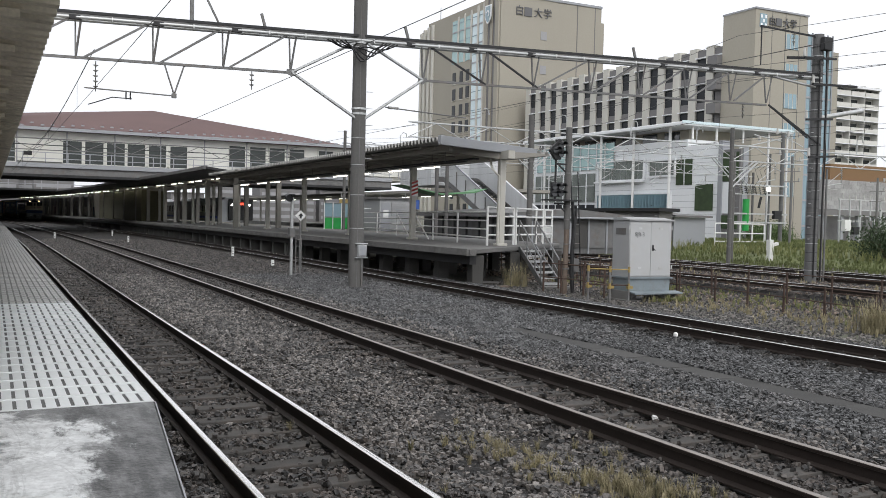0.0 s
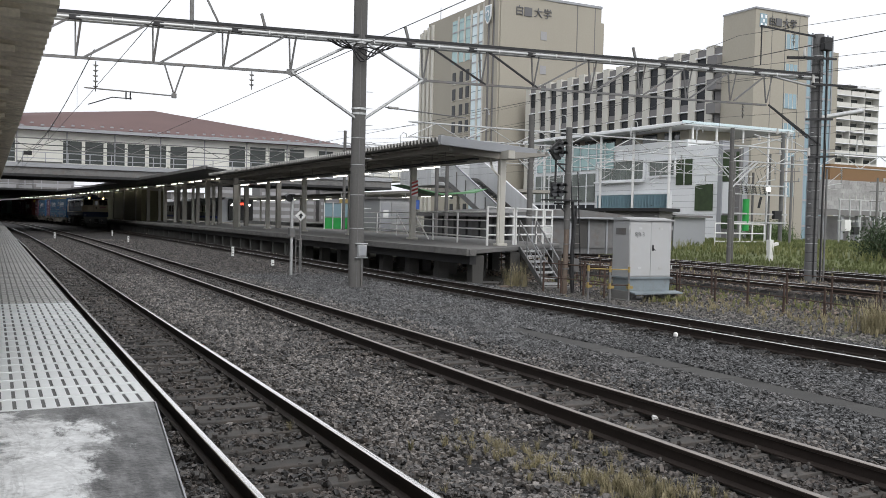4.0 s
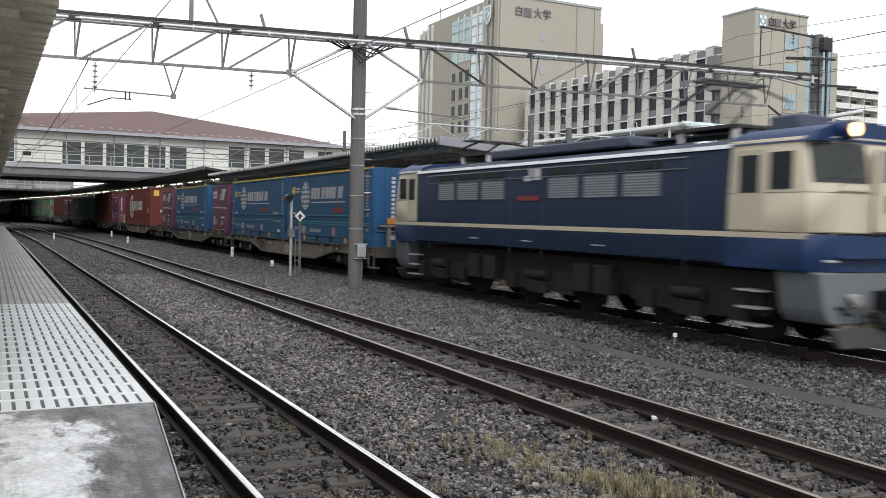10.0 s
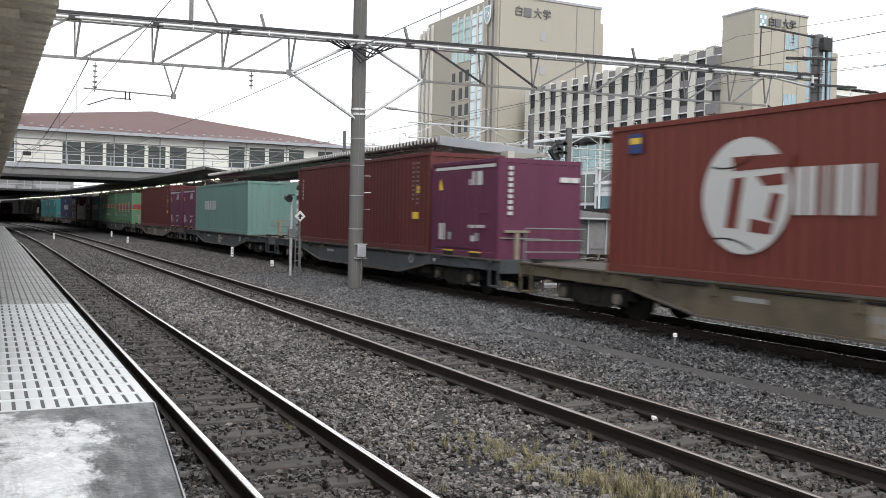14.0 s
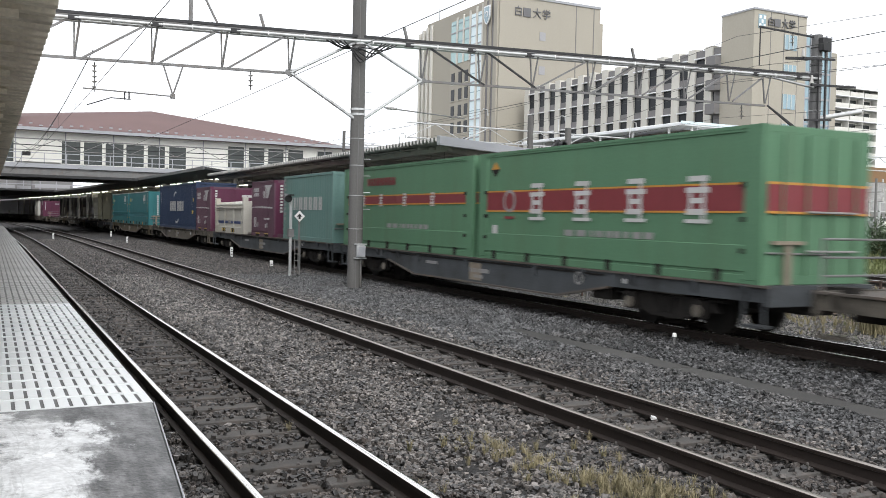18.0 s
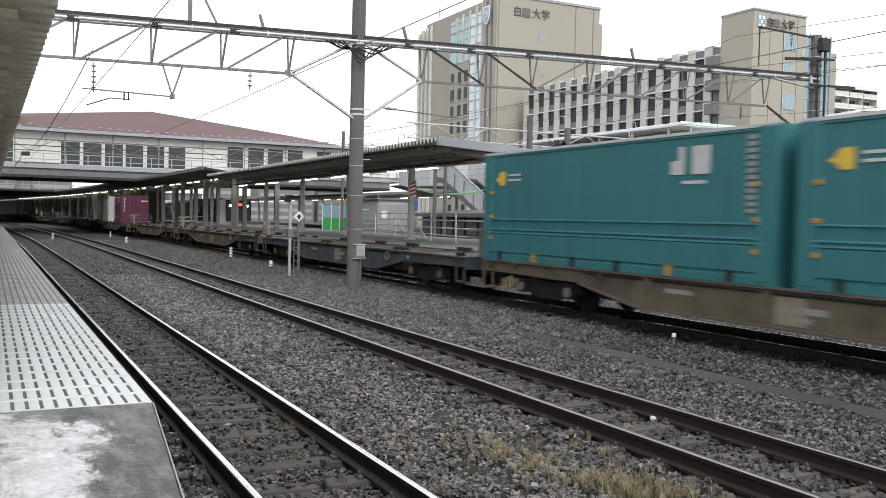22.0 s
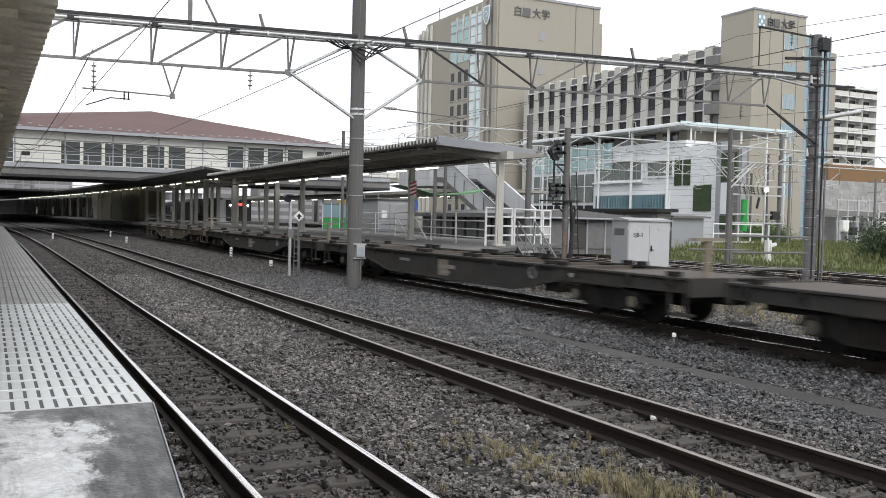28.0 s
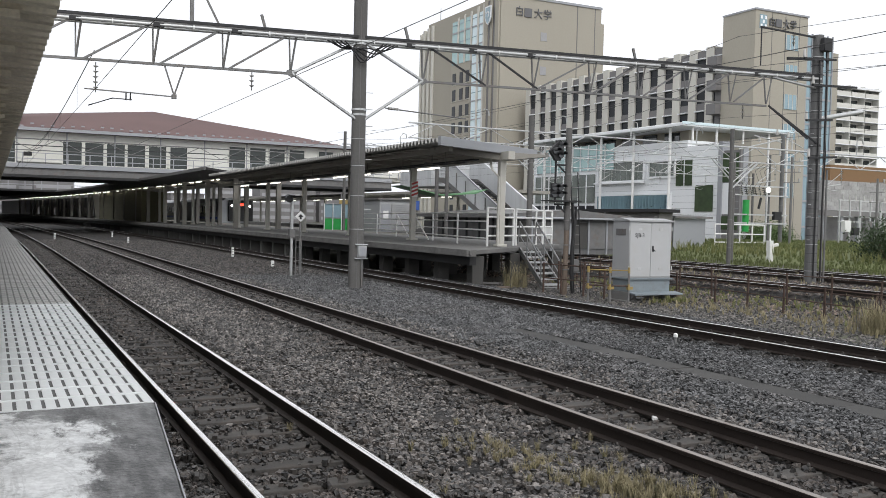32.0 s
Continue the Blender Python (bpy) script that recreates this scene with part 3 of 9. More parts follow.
for i in range(60000):
    y = 31 + 42 * rnd.random() ** 1.4
    x = rnd.uniform(0.9, 14.2)
    if clear_of_rails(x):
        far.append((x + bend(y), y, -0.2 + rnd.uniform(-0.02, 0.02)))
lumps("ballast_stones", far, (0.035, 0.07), M["stone_track"], "loose ballast stones farther down the line", 6)

# concrete cable trough lid between the tracks
trough = thing("cable_trough", "long row of flat grey concrete cable trough lids", "cable trough", kind="structure")
for i in range(13):
    y = 3.0 + i * 0.98
    part("lid", Shape().box((-0.24, -0.485, -0.05), (0.24, 0.485, 0.0)).mesh("lid", 0.008) if i == 0 else bpy.data.meshes["lid"],
         M["lid"], trough, at=pose(9.2, y, -0.18 + 0.006 * math.sin(i * 5.1), 0, 0, 0.3 * math.sin(i * 3.3)))

# ---------------- the platform with the camera ----------------
pa = thing("near_platform", "concrete platform edge with pale slotted deck panels", "platform", kind="structure")
part("slab", Shape().prism([(-7, -8), (0.2, -8), (0.56, 2.6), (0.778, 4.86), (-7, 4.86)], 0.6, 0.958, "z"), M["worn_slab"], pa, "worn pale concrete with dark patches", 0.012)
part("edge_arris", Shape().prism([(0.554, 2.6), (0.56, 2.6), (0.778, 4.85), (0.772, 4.85)], 0.9585, 0.96, "z"), M["fascia"], pa, "pale chipped arris")
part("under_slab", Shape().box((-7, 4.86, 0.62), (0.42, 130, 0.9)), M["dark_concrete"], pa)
part("panel_tray", Shape().box((-7, 4.88, 0.9), (0.768, 60, 0.951)), M["slot"], pa, "grey tray under the slots")
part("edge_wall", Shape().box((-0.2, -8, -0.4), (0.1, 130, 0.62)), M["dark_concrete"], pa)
part("edge_lip", Shape().box((0.42, 4.87, 0.84), (0.74, 130, 0.92)), M["black"], pa, "black edge angle")


def deck_panel():
    s = Shape()
    x, w, gap = 0.774, 0.048, 0.019
    while x > -1.6:
        s.box((x - w, 0.003, -0.03), (x, 0.287, 0.0))
        s.box((x - w - gap, 0.003, -0.03), (x - w, 0.03, -0.001))
        s.box((x - w - gap, 0.262, -0.03), (x - w, 0.287, -0.001))
        x -= w + gap
    s.box((-1.6, 0.2775, -0.001), (0.774, 0.289, 0.0035))
    return s.mesh("deck_panel", smooth=False)


M["panel_new"] = surface("pale_deck_panel", (0.66, 0.68, 0.68), 0.3, 0, 0.06, 1.5, 40, 0.04, (0.5, 0.5, 0.48), 0.35, 2.0, rand=0.05)
M["panel_old"] = surface("worn_deck_panel", (0.35, 0.345, 0.33), 0.45, 0, 0.12, 1.5, 40, 0.06, (0.22, 0.21, 0.2), 0.5, 1.5, rand=0.12)
for i in range(190):
    y = 4.87 + i * 0.29
    kind = "panel_new" if i < 19 else "panel_old"
    if i in (0, 19):
        panel = deck_panel()
    part("deck_panel", panel, M[kind], pa, at=pose(0, y, 0.956))

# its canopy
ca = thing("near_canopy", "low corrugated platform canopy with a stained underside", "canopy", kind="structure")
s = Shape()
y = 2.0
while y < 110:
    for a, b, z in ((0.0, 0.2, 0.0), (0.2, 0.26, 0.06), (0.26, 0.46, 0.06), (0.46, 0.52, 0.0)):
        z0, z1 = (0.0, 0.0) if a == 0 else ((0.0, 0.08) if a == 0.2 else ((0.08, 0.08) if a == 0.26 else (0.08, 0.0)))
        k = len(s.v)
        s.v += [(-7, y + a, 4.62 + z0), (0.7, y + a, 4.3 + z0), (0.7, y + b, 4.3 + z1), (-7, y + b, 4.62 + z1)]
        s.v += [(-7, y + a, 4.65 + z0), (0.7, y + a, 4.33 + z0), (0.7, y + b, 4.33 + z1), (-7, y + b, 4.65 + z1)]
        s.f += [(k, k + 1, k + 2, k + 3), (k + 7, k + 6, k + 5, k + 4), (k + 1, k + 5, k + 6, k + 2)]
    y += 0.52
part("roof_sheet", s, M["olive_soffit"], ca)
for y in np.arange(4, 108, 2.6):
    part("purlin", Shape().box((-6.8, y, 4.2), (0.3, y + 0.1, 4.3)) if y == 4 else bpy.data.meshes["purlin"], M["olive_soffit"], ca, at=pose(0, y - 4, 0))
for y in range(6, 100, 8):
    part("post", Shape().box((-3.1, -0.1, 0.955), (-2.9, 0.1, 4.4)) if y == 6 else bpy.data.meshes["post"], M["cream_post"], ca, at=pose(0, y, 0))

# unseen wall, added to keep low sky light off the far train sides
tagged(part("wall_west", Shape().along([(-0.25, -0.4), (0.25, -0.4), (0.25, 15), (-0.25, 15)], line(-7.6, 0, 26, 330)), M["bldg_grey"]), "plain grey unseen wall added to shade the far tracks", "wall", kind="structure")

# ---------------- island platform ----------------
pi = thing("island_platform", "raised island platform on concrete posts with a worn asphalt top", "platform", kind="structure")
near = [(13.85, 25.6), (22.7, 33.6), (22.7, 45), (13.85, 45)]
part("deck", Shape().prism(near, 0.82, 0.975, "z"), M["asphalt"], pi, bevel=0.015)
part("deck", Shape().along([(-4.42, -0.25), (4.42, -0.25), (4.42, 0.0), (-4.42, 0.0)], line(18.28, 0.975, 45, 330)), M["asphalt"], pi)
part("coping", Shape().along([(-0.06, -0.2), (0.3, -0.2), (0.3, 0.012), (-0.06, 0.012)], line(13.84, 0.975, 25.7, 330)), M["edge_stone"], pi, "worn edge stones")
part("edge_beam", Shape().along([(0.0, -0.5), (0.25, -0.5), (0.25, -0.2), (0.0, -0.2)], line(14.0, 0.975, 25.9, 330)), M["black"], pi)
for i, y in enumerate(np.arange(26.6, 47, 2.55)):
    for x in (14.6, 17.6, 21.2):
        if x - 13.85 > (y - 25.0) * 1.1:
            continue
        part("support_post", Shape().box((-0.22, -0.2, -0.4), (0.22, 0.2, 0.75)).mesh("support_post", 0.02) if "support_post" not in bpy.data.meshes else bpy.data.meshes["support_post"],
             M["dark_concrete"], pi, at=pose(x, y, 0))
part("retaining_wall", Shape().along([(-0.12, -0.4), (0.12, -0.4), (0.12, 0.72), (-0.12, 0.72)], line(15.1, 0, 47, 330)), M["concrete"], pi)
for y in np.arange(47, 140, 2.4):
    part("buttress", Shape().box((-0.45, -0.16, -0.4), (0.4, 0.16, 0.72)) if y == 47 else bpy.data.meshes["buttress"], M["concrete"], pi, at=pose(14.6 + bend(y), y, 0))

# island canopy: folded roof, end fascia, posts, beams, tube lamps
ic = thing("island_canopy", "grey folded-metal platform canopy on a row of cream posts", "canopy", kind="structure")
s = Shape()
y = 27.9
while y < 64:
    for a, b, z0, z1 in ((0, 0.09, 0.14, 0.14), (0.09, 0.15, 0.14, 0), (0.15, 0.24, 0, 0), (0.24, 0.3, 0, 0.14)):
        k = len(s.v)
        xr0, xr1 = min(20.6, 13.8 + max(0, (y + a - 27.8)) * 1.95 - 0.15), min(20.6, 13.8 + max(0, (y + b - 27.8)) * 1.95 - 0.15)
        bx = bend(y)
        for o in (0.0, 0.03):
            s.v += [(13.8 + bx, y + a, 4.62 + z0 + o), (xr0 + bx, y + a, 4.62 + z0 + o), (xr1 + bx, y + b, 4.62 + z1 + o), (13.8 + bx, y + b, 4.62 + z1 + o)]
        s.f += [(k + 3, k + 2, k + 1, k), (k + 4, k + 5, k + 6, k + 7), (k, k + 4, k + 7, k + 3), (k + 1, k + 2, k + 6, k + 5)]
    y += 0.3
part("folded_roof", s, M["roof_metal"], ic)
part("end_fascia", Shape().prism([(13.78, 27.75), (19.5, 30.6), (19.45, 30.72), (13.72, 27.87)], 4.5, 4.82, "z"), M["fascia"], ic, "smooth grey end fascia", 0.01)
part("eave_beam", Shape().along([(-0.08, -0.22), (0.08, -0.22), (0.08, 0), (-0.08, 0)], line(14.6, 4.6, 28.6, 64)), M["soffit"], ic)
part("ceiling_panel", Shape().along([(-2.9, -0.02), (2.4, -0.02), (2.4, 0), (-2.9, 0)], line(17.1, 4.57, 30.6, 64)), M["soffit"], ic)
part("spine_beam", Shape().along([(-0.14, -0.3), (0.14, -0.3), (0.14, 0), (-0.14, 0)], line(17.3, 4.55, 28.9, 66)), M["cream_post"], ic)
part("lamp_rail", Shape().along([(-0.05, -0.05), (0.05, -0.05), (0.05, 0), (-0.05, 0)], line(15.6, 4.1, 29.3, 64)), M["dark_steel"], ic)
post = None
for i in range(12):
    y = 29.6 + i * 8
    at = pose(17.3 + bend(y), y, 0.975)
    if post is None:
        post = Shape().box((-0.12, -0.12, 0), (0.12, 0.12, 3.5)).box((-0.2, -0.2, 0), (0.2, 0.2, 0.1)).mesh("post_h", 0.015)
        arm = Shape().prism([(-2.9, 3.5), (-2.9, 3.58), (1.9, 3.58), (1.9, 3.5), (0.2, 3.28), (-0.2, 3.28)], -0.07, 0.07, "y").mesh("bracket")
    p = part("post", post, M["cream_post"], ic, at=at)
    part("bracket", arm, M["soffit"], p)
for i in range(22):
    y = 30.2 + i * 1.55
    part("cross_rib", Shape().box((-2.8, -0.04, 4.5), (2.3, 0.04, 4.57)) if i == 0 else bpy.data.meshes["cross_rib"], M["soffit"], ic, at=pose(16.9 + bend(y), y, 0))
part("gutter_pipe", Shape().wire([(16.95, 29.9, 4.3), (16.95, 29.75, 3.9), (17.1, 29.45, 3.6), (17.1, 29.45, 1.0)], 0.045, 8), M["cream_post"], ic)
part("cable_tray", Shape().along([(-0.12, -0.06), (0.12, -0.06), (0.12, 0), (-0.12, 0)], line(16.4, 4.28, 30, 64)), M["dark_steel"], ic)
for i in range(9):
    y = 31 + i * 4
    part("hanger_rod", Shape().rod((0, 0, 4.05), (0, 0, 4.58), 0.014, 6) if i == 0 else bpy.data.meshes["hanger_rod"], M["dull_steel"], ic, at=pose(15.6 + bend(y), y, 0))
for i in range(5):
    y = 37.9 + i * 8
    part("rain_pipe", Shape().wire([(0.5, 0, 3.4), (0.22, 0, 3.1), (0.22, 0, 0)], 0.05, 8), M["cream_post"], ic, at=pose(17.3 + bend(y), y, 0.975))
tube = Shape().box((-0.022, -1.0, -0.022), (0.022, 1.0, 0.022)).mesh("tube")
shade = Shape().prism([(-0.09, 0.09), (0.09, 0.09), (0.05, 0.03), (-0.05, 0.03)], -1.02, 1.02, "y").mesh("lamp_body")
for i in range(56):
    y = 32.5 + (i // 2) * 7.2 + (2.95 if i % 2 else 0)
    lt = thing("tube_lamp", "glowing white fluorescent tube lamp under the canopy", "lamp", "platform lamps", at=pose(15.6 + bend(y), y, 3.96 if y < 64 else 4.6, 0, 0, heading(y)))
    part("tube", tube, M["lamp"], lt)
    part("lamp_body", shade, M["white_paint"], lt)

# the older, darker canopy farther along
oc = thing("far_canopy", "older dark platform canopy with long fluorescent rows", "canopy", kind="structure")
part("roof", Shape().along([(-3.4, 0.0), (-3.4, 0.16), (0, -0.25), (3.6, 0.1), (3.6, -0.1), (0, -0.45)], line(17.2, 5.15, 65, 330)), M["dark_steel"], oc)
part("eave_trim", Shape().along([(-0.05, 0), (0.05, 0), (0.05, 0.22), (-0.05, 0.22)], line(13.72, 5.12, 65, 330)), M["dull_steel"], oc)
for i in range(20):
    y = 66 + i * 9.0
    part("post", Shape().box((-0.17, -0.17, 0.975), (0.17, 0.17, 4.9)).mesh("old_post", 0.01) if i == 0 else bpy.data.meshes["old_post"], M["soffit"], oc, at=pose(16.2 + bend(y), y, 0))
    part("post", bpy.data.meshes["old_post"], M["soffit"], oc, at=pose(19.4 + bend(y), y, 0))
# stair enclosure on the platform
en = thing("stair_enclosure", "dull olive stair enclosure on the island platform", "stair enclosure", kind="structure")
part("wall", Shape().along([(-1.3, 0), (1.3, 0), (1.3, 4.0), (-1.3, 4.0)], line(17.3, 0.975, 105, 136)), surface("olive_wall", (0.16, 0.15, 0.09), 0.8, 0, 0.15, 0.5, 10, 0.1), en)

part("end_column", Shape().prism([(-0.5, 0.975), (0.9, 0.975), (0.9, 5.0), (-0.9, 5.0)], 0, 0.4, "y"), M["cream_post"], en, "pale slanted end column", at=pose(16.2 + bend(137), 137, 0))
for y in (108, 116, 124, 132):
    part("wall_post", Shape().box((-0.08, -0.1, 0.975), (0.0, 0.1, 4.9)), M["soffit"], en, at=pose(15.97 + bend(y), y, 0))
# dim kiosk row behind the far posts, the far end of the near canopy and a low overbridge beyond
kr = thing("platform_kiosks", "dim grey kiosk row along the far platform", "kiosk", kind="structure")
part("wall", Shape().along([(-0.1, 0), (0.1, 0), (0.1, 3.6), (-0.1, 3.6)], line(20.6, 0.975, 138, 300)), M["bldg_grey"], kr)
for i in range(14):
    y = 141 + i * 7.5
    part("shutter", Shape().box((-0.16, -1.6, 1.0), (-0.1, 1.6, 2.6)), (M["fascia"], M["glass_dark"], M["cream_wall"])[i % 3], kr, at=pose(20.6 + bend(y), y, 0.1, 0, 0, heading(y)))
part("canopy_end", Shape().along([(-4.2, 0.15), (3.8, -0.15), (3.8, 0.0), (-4.2, 0.3)], line(-3.1, 4.55, 111, 330)), M["dark_steel"], ca)
ob = thing("far_overbridge", "low dark overbridge across the far tracks", "bridge", kind="structure")
part("deck", Shape().prism([(-60, 165), (14, 165), (2, 250), (-60, 250)], 5.15, 5.45, "z"), M["dark_steel"], ob)
for z in (6.2, 7.1, 8.0):
    part("lattice_rail", Shape().box((-60, 164.45, z), (16, 164.6, z + 0.12)), M["fascia"], ob)
for i in range(30):
    part("mullion", Shape().box((-60 + i * 2.5, 164.4, 5.4), (-59.85 + i * 2.5, 164.6, 9.6)), M["fascia"], ob)
part("top_rail", Shape().box((-60, 164.4, 9.5), (16, 164.7, 9.8)), M["dull_steel"], ob)

# ---------------- railings, stairs and gear at the platform end ----------------
def railing(name, pts, heights, r, material, label, base=0.975):
    t = thing(name, label, "railing", "platform railings")
    for x, y in pts:
        part("post", Shape().rod((x, y, base - 0.1), (x, y, base + heights[-1] + 0.02), r * 1.35, 10), material, t)
    for h in heights:
        part("rail", Shape().wire([(x, y, base + h) for x, y in pts], r, 8), material, t)
    return t


railing("platform_railing", [(16.9, 29.9), (18.75, 31.05)], (0.4, 0.76, 1.12, 1.46), 0.036, M["white_paint"], "white-painted tubular railing closing the platform end")
railing("platform_railing", [(18.95, 31.2), (20.8, 32.6), (21.4, 33.0)], (0.4, 0.76, 1.12, 1.46), 0.036, M["white_paint"], "white-painted tubular gate section at the platform end")
railing("platform_railing", [(21.55, 33.1), (22.4, 33.8)], (0.4, 0.76, 1.12, 1.46), 0.036, M["white_paint"], "short white tubular railing at the platform corner")
railing("platform_railing", [(16.9, 29.9), (17.5, 33.5), (18.3, 37.5), (19.2, 41.5), (20.2, 46), (21.5, 52), (22.4, 58)], (0.3, 0.62, 0.95, 1.28), 0.028, M["white_paint"],
        "pale tubular railing along the platform")
for x, y in ((17.9, 38.6), (18.75, 42.6)):
    t = thing("railing_brace", "slanted white tube bracing the platform railing", "railing brace", "railing braces")
    part("tube", Shape().rod((x, y, 2.1), (x + 0.55, y - 0.35, 0.98), 0.035, 8), M["white_paint"], t)
st = thing("platform_stair", "narrow galvanised steel stair with rails down to the track", "stair")
TOP, FOOT, ACROSS = Vector((18.0, 29.35, 0.9)), Vector((17.35, 26.6, -0.33)), Vector((0.78, 0.05, 0))
for s0 in (0, 1):
    a, b = TOP + ACROSS * s0, FOOT + ACROSS * s0
    part("stringer", Shape().bar(a, b, 0.05, 0.2), M["stair_steel"], st, "worn grey channel stringer")
    part("handrail", Shape().wire([a + Vector((0, 0.1, 0.2)), a + Vector((0, 0, 1.04)), b + Vector((0, 0.2, 0.95)), b + Vector((0, 0.2, 0.1))], 0.03, 8), M["stair_steel"], st)
    for f in (0.33, 0.66):
        c = a.lerp(b, f)
        part("rail_post", Shape().rod(c, c + Vector((0, 0, 1.02)), 0.024, 8), M["stair_steel"], st)
    part("mid_rail", Shape().rod(a + Vector((0, 0, 0.55)), b + Vector((0, 0.2, 0.5)), 0.02, 8), M["stair_steel"], st)
for i in range(7):
    c = TOP.lerp(FOOT, (i + 0.5) / 7)
    part("tread", Shape().box((c.x, c.y - 0.14, c.z - 0.02), (c.x + 0.78, c.y + 0.14, c.z + 0.02)), M["stair_steel"], st)
    part("nosing", Shape().box((c.x, c.y - 0.16, c.z - 0.05), (c.x + 0.78, c.y - 0.14, c.z + 0.02)), M["steel"], st)
part("foot_plate", Shape().box((17.2, 26.2, -0.4), (18.3, 26.7, -0.33)), M["concrete"], st)

# equipment cabinet beside the track
cb = thing("equipment_cabinet", "pale grey double-door lineside cabinet on a steel plinth", "cabinet", at=pose(17.93, 22.05, -0.3, 0, 0, -2))
part("body", Shape().box((-0.78, -0.42, 0.62), (0.78, 0.42, 2.34)), M["cab_white"], cb, bevel=0.012)
part("roof", Shape().prism([(-0.46, 2.34), (0.46, 2.34), (0.46, 2.37), (0, 2.44), (-0.46, 2.37)], -0.82, 0.82, "x"), M["cab_white"], cb)
for s0, s1 in ((-0.76, -0.005), (0.005, 0.76)):
    d = part("door", Shape().box((s0, -0.45, 0.66), (s1, -0.422, 2.31)), surface("cabinet_door_paint", (0.43, 0.435, 0.44), 0.5, 0, 0.05, 2, 40, 0.04, (0.4, 0.38, 0.35), 0.3, 2.5), cb, bevel=0.008)
    for z in (0.9, 2.1):
        part("hinge_plate", Shape().box((s0 + (0.3 if s0 < 0 else 0.3), -0.46, z - 0.035), (s0 + 0.42, -0.452, z + 0.035)), M["steel"], d)
part("handle", Shape().box((0.05, -0.47, 1.42), (0.1, -0.452, 1.6)).rod((0.075, -0.47, 1.5), (0.14, -0.5, 1.44), 0.012), M["dark_steel"], cb, "dark lever handle")
part("plinth", Shape().box((-0.76, -0.44, 0.2), (0.76, 0.4, 0.62)), M["plinth_blue"], cb, "blue-grey steel plinth", 0.01)
part("plinth_flange", Shape().box((-0.82, -0.5, 0.58), (0.82, 0.44, 0.625)), M["plinth_blue"], cb)
part("ledge", Shape().prism([(-0.44, 0.21), (-0.44, 0.16), (-0.78, 0.12), (-0.78, 0.17)], -0.78, 1.0, "x"), M["plinth_blue"], cb, "thin projecting blue-grey ledge", 0.008)
for x in (-0.7, 0.0, 0.8):
    part("ledge_bracket", Shape().prism([(-0.7, 0.13), (-0.42, 0.15), (-0.42, -0.05)], x, x + 0.05, "x"), M["dull_steel"], cb)
for x in (-0.62, 0.62):
    part("leg", Shape().box((x - 0.16, -0.42, -0.12), (x + 0.16, 0.42, 0.2)), M["concrete"], cb, "concrete footing", 0.015)
part("footing", Shape().box((-0.9, -0.5, -0.14), (1.2, 0.6, -0.06)), M["concrete"], cb)
part("roof_lip", Shape().box((-0.84, -0.5, 2.33), (0.84, -0.46, 2.38)), M["cab_white"], cb)
for x in (-0.8, 0.8):
    for z in (0.92, 2.12):
        part("side_hinge", Shape().rod((x, -0.445, z - 0.06), (x, -0.445, z + 0.06), 0.022, 8), M["steel"], cb)
part("lifting_eye", Shape().ring((-0.5, 0, 2.47), 0.05, 0.015, "y", 0.015, 10), M["dull_steel"], cb)
part("lifting_eye", Shape().ring((0.5, 0, 2.47), 0.05, 0.015, "y", 0.015, 10), M["dull_steel"], cb)
part("side_vent", Shape().box((-0.79, -0.25, 1.9), (-0.78, 0.25, 2.1)), M["dull_steel"], cb)
txt = bpy.data.curves.new("code_plate", "FONT")
txt.body, txt.size, txt.extrude, txt.align_x = "SJB-3", 0.17, 0.002, "CENTER"
code = new("code_text", bpy.data.meshes.new_from_object(bpy.data.objects.new("tmp", txt)))
code.data.materials.append(M["dark_steel"])
code.parent, code.matrix_basis = cb, pose(-0.42, -0.456, 1.86, 90, 0, 0)

# low guard rails beside the cabinet
for pts, mat, lab in (([(16.3, 25.0), (16.45, 24.2), (16.62, 23.2), (16.75, 22.3)], "rusty", "rusty pipe guard rail beside the signal"),
                      ([(17.5, 25.9), (18.3, 25.5), (19.1, 25.1)], "rusty", "rusty pipe guard rail at the foot of the stair"),
                      ([(15.85, 21.9), (16.27, 21.4), (16.8, 21.2)], "yellow", "short yellow-banded guard rail beside the cabinet")):
    t = thing("guard_rail", lab, "guard rail", "lineside guard rails")
    for x, y in pts:
        part("post", Shape().rod((x, y, -0.35), (x, y, 0.62), 0.034, 8), M["dull_steel" if mat == "yellow" else mat], t)
        if mat == "yellow":
            for z in (0.0, 0.5):
                part("band", Shape().rod((x, y, z), (x, y, z + 0.17), 0.039, 8), M["yellow"], t, "yellow band")
            part("clamp", Shape().box((x - 0.05, y - 0.05, 0.02), (x + 0.12, y + 0.05, 0.1)), M["yellow"], t)
    for z in (0.12, 0.58):
        part("rail", Shape().wire([(x, y, z) for x, y in pts], 0.022, 6), M["rusty"] if mat == "rusty" or z < 0.3 else M["yellow"], t)


def fence(pts, h, label):
    t = thing("lineside_fence", label, "fence", "lineside fences")
    post = None
    for (x0, y0), (x1, y1) in zip(pts[:-1], pts[1:]):
        n = max(1, round(math.hypot(x1 - x0, y1 - y0) / 1.6))
        for i in range(n):
            x, y = x0 + (x1 - x0) * i / n, y0 + (y1 - y0) * i / n
            if post is None:
                post = Shape().box((-0.022, -0.022, 0), (0.022, 0.022, h)).mesh("fence_post")
            part("post", post, M["rusty"], t, at=pose(x, y, -0.35, random.uniform(-2, 2), random.uniform(-2, 2), 0))
    for z in (h * 0.5, h * 0.95):
        part("rail", Shape().wire([(x, y, -0.35 + z) for x, y in pts], 0.018, 6), M["rusty"], t)


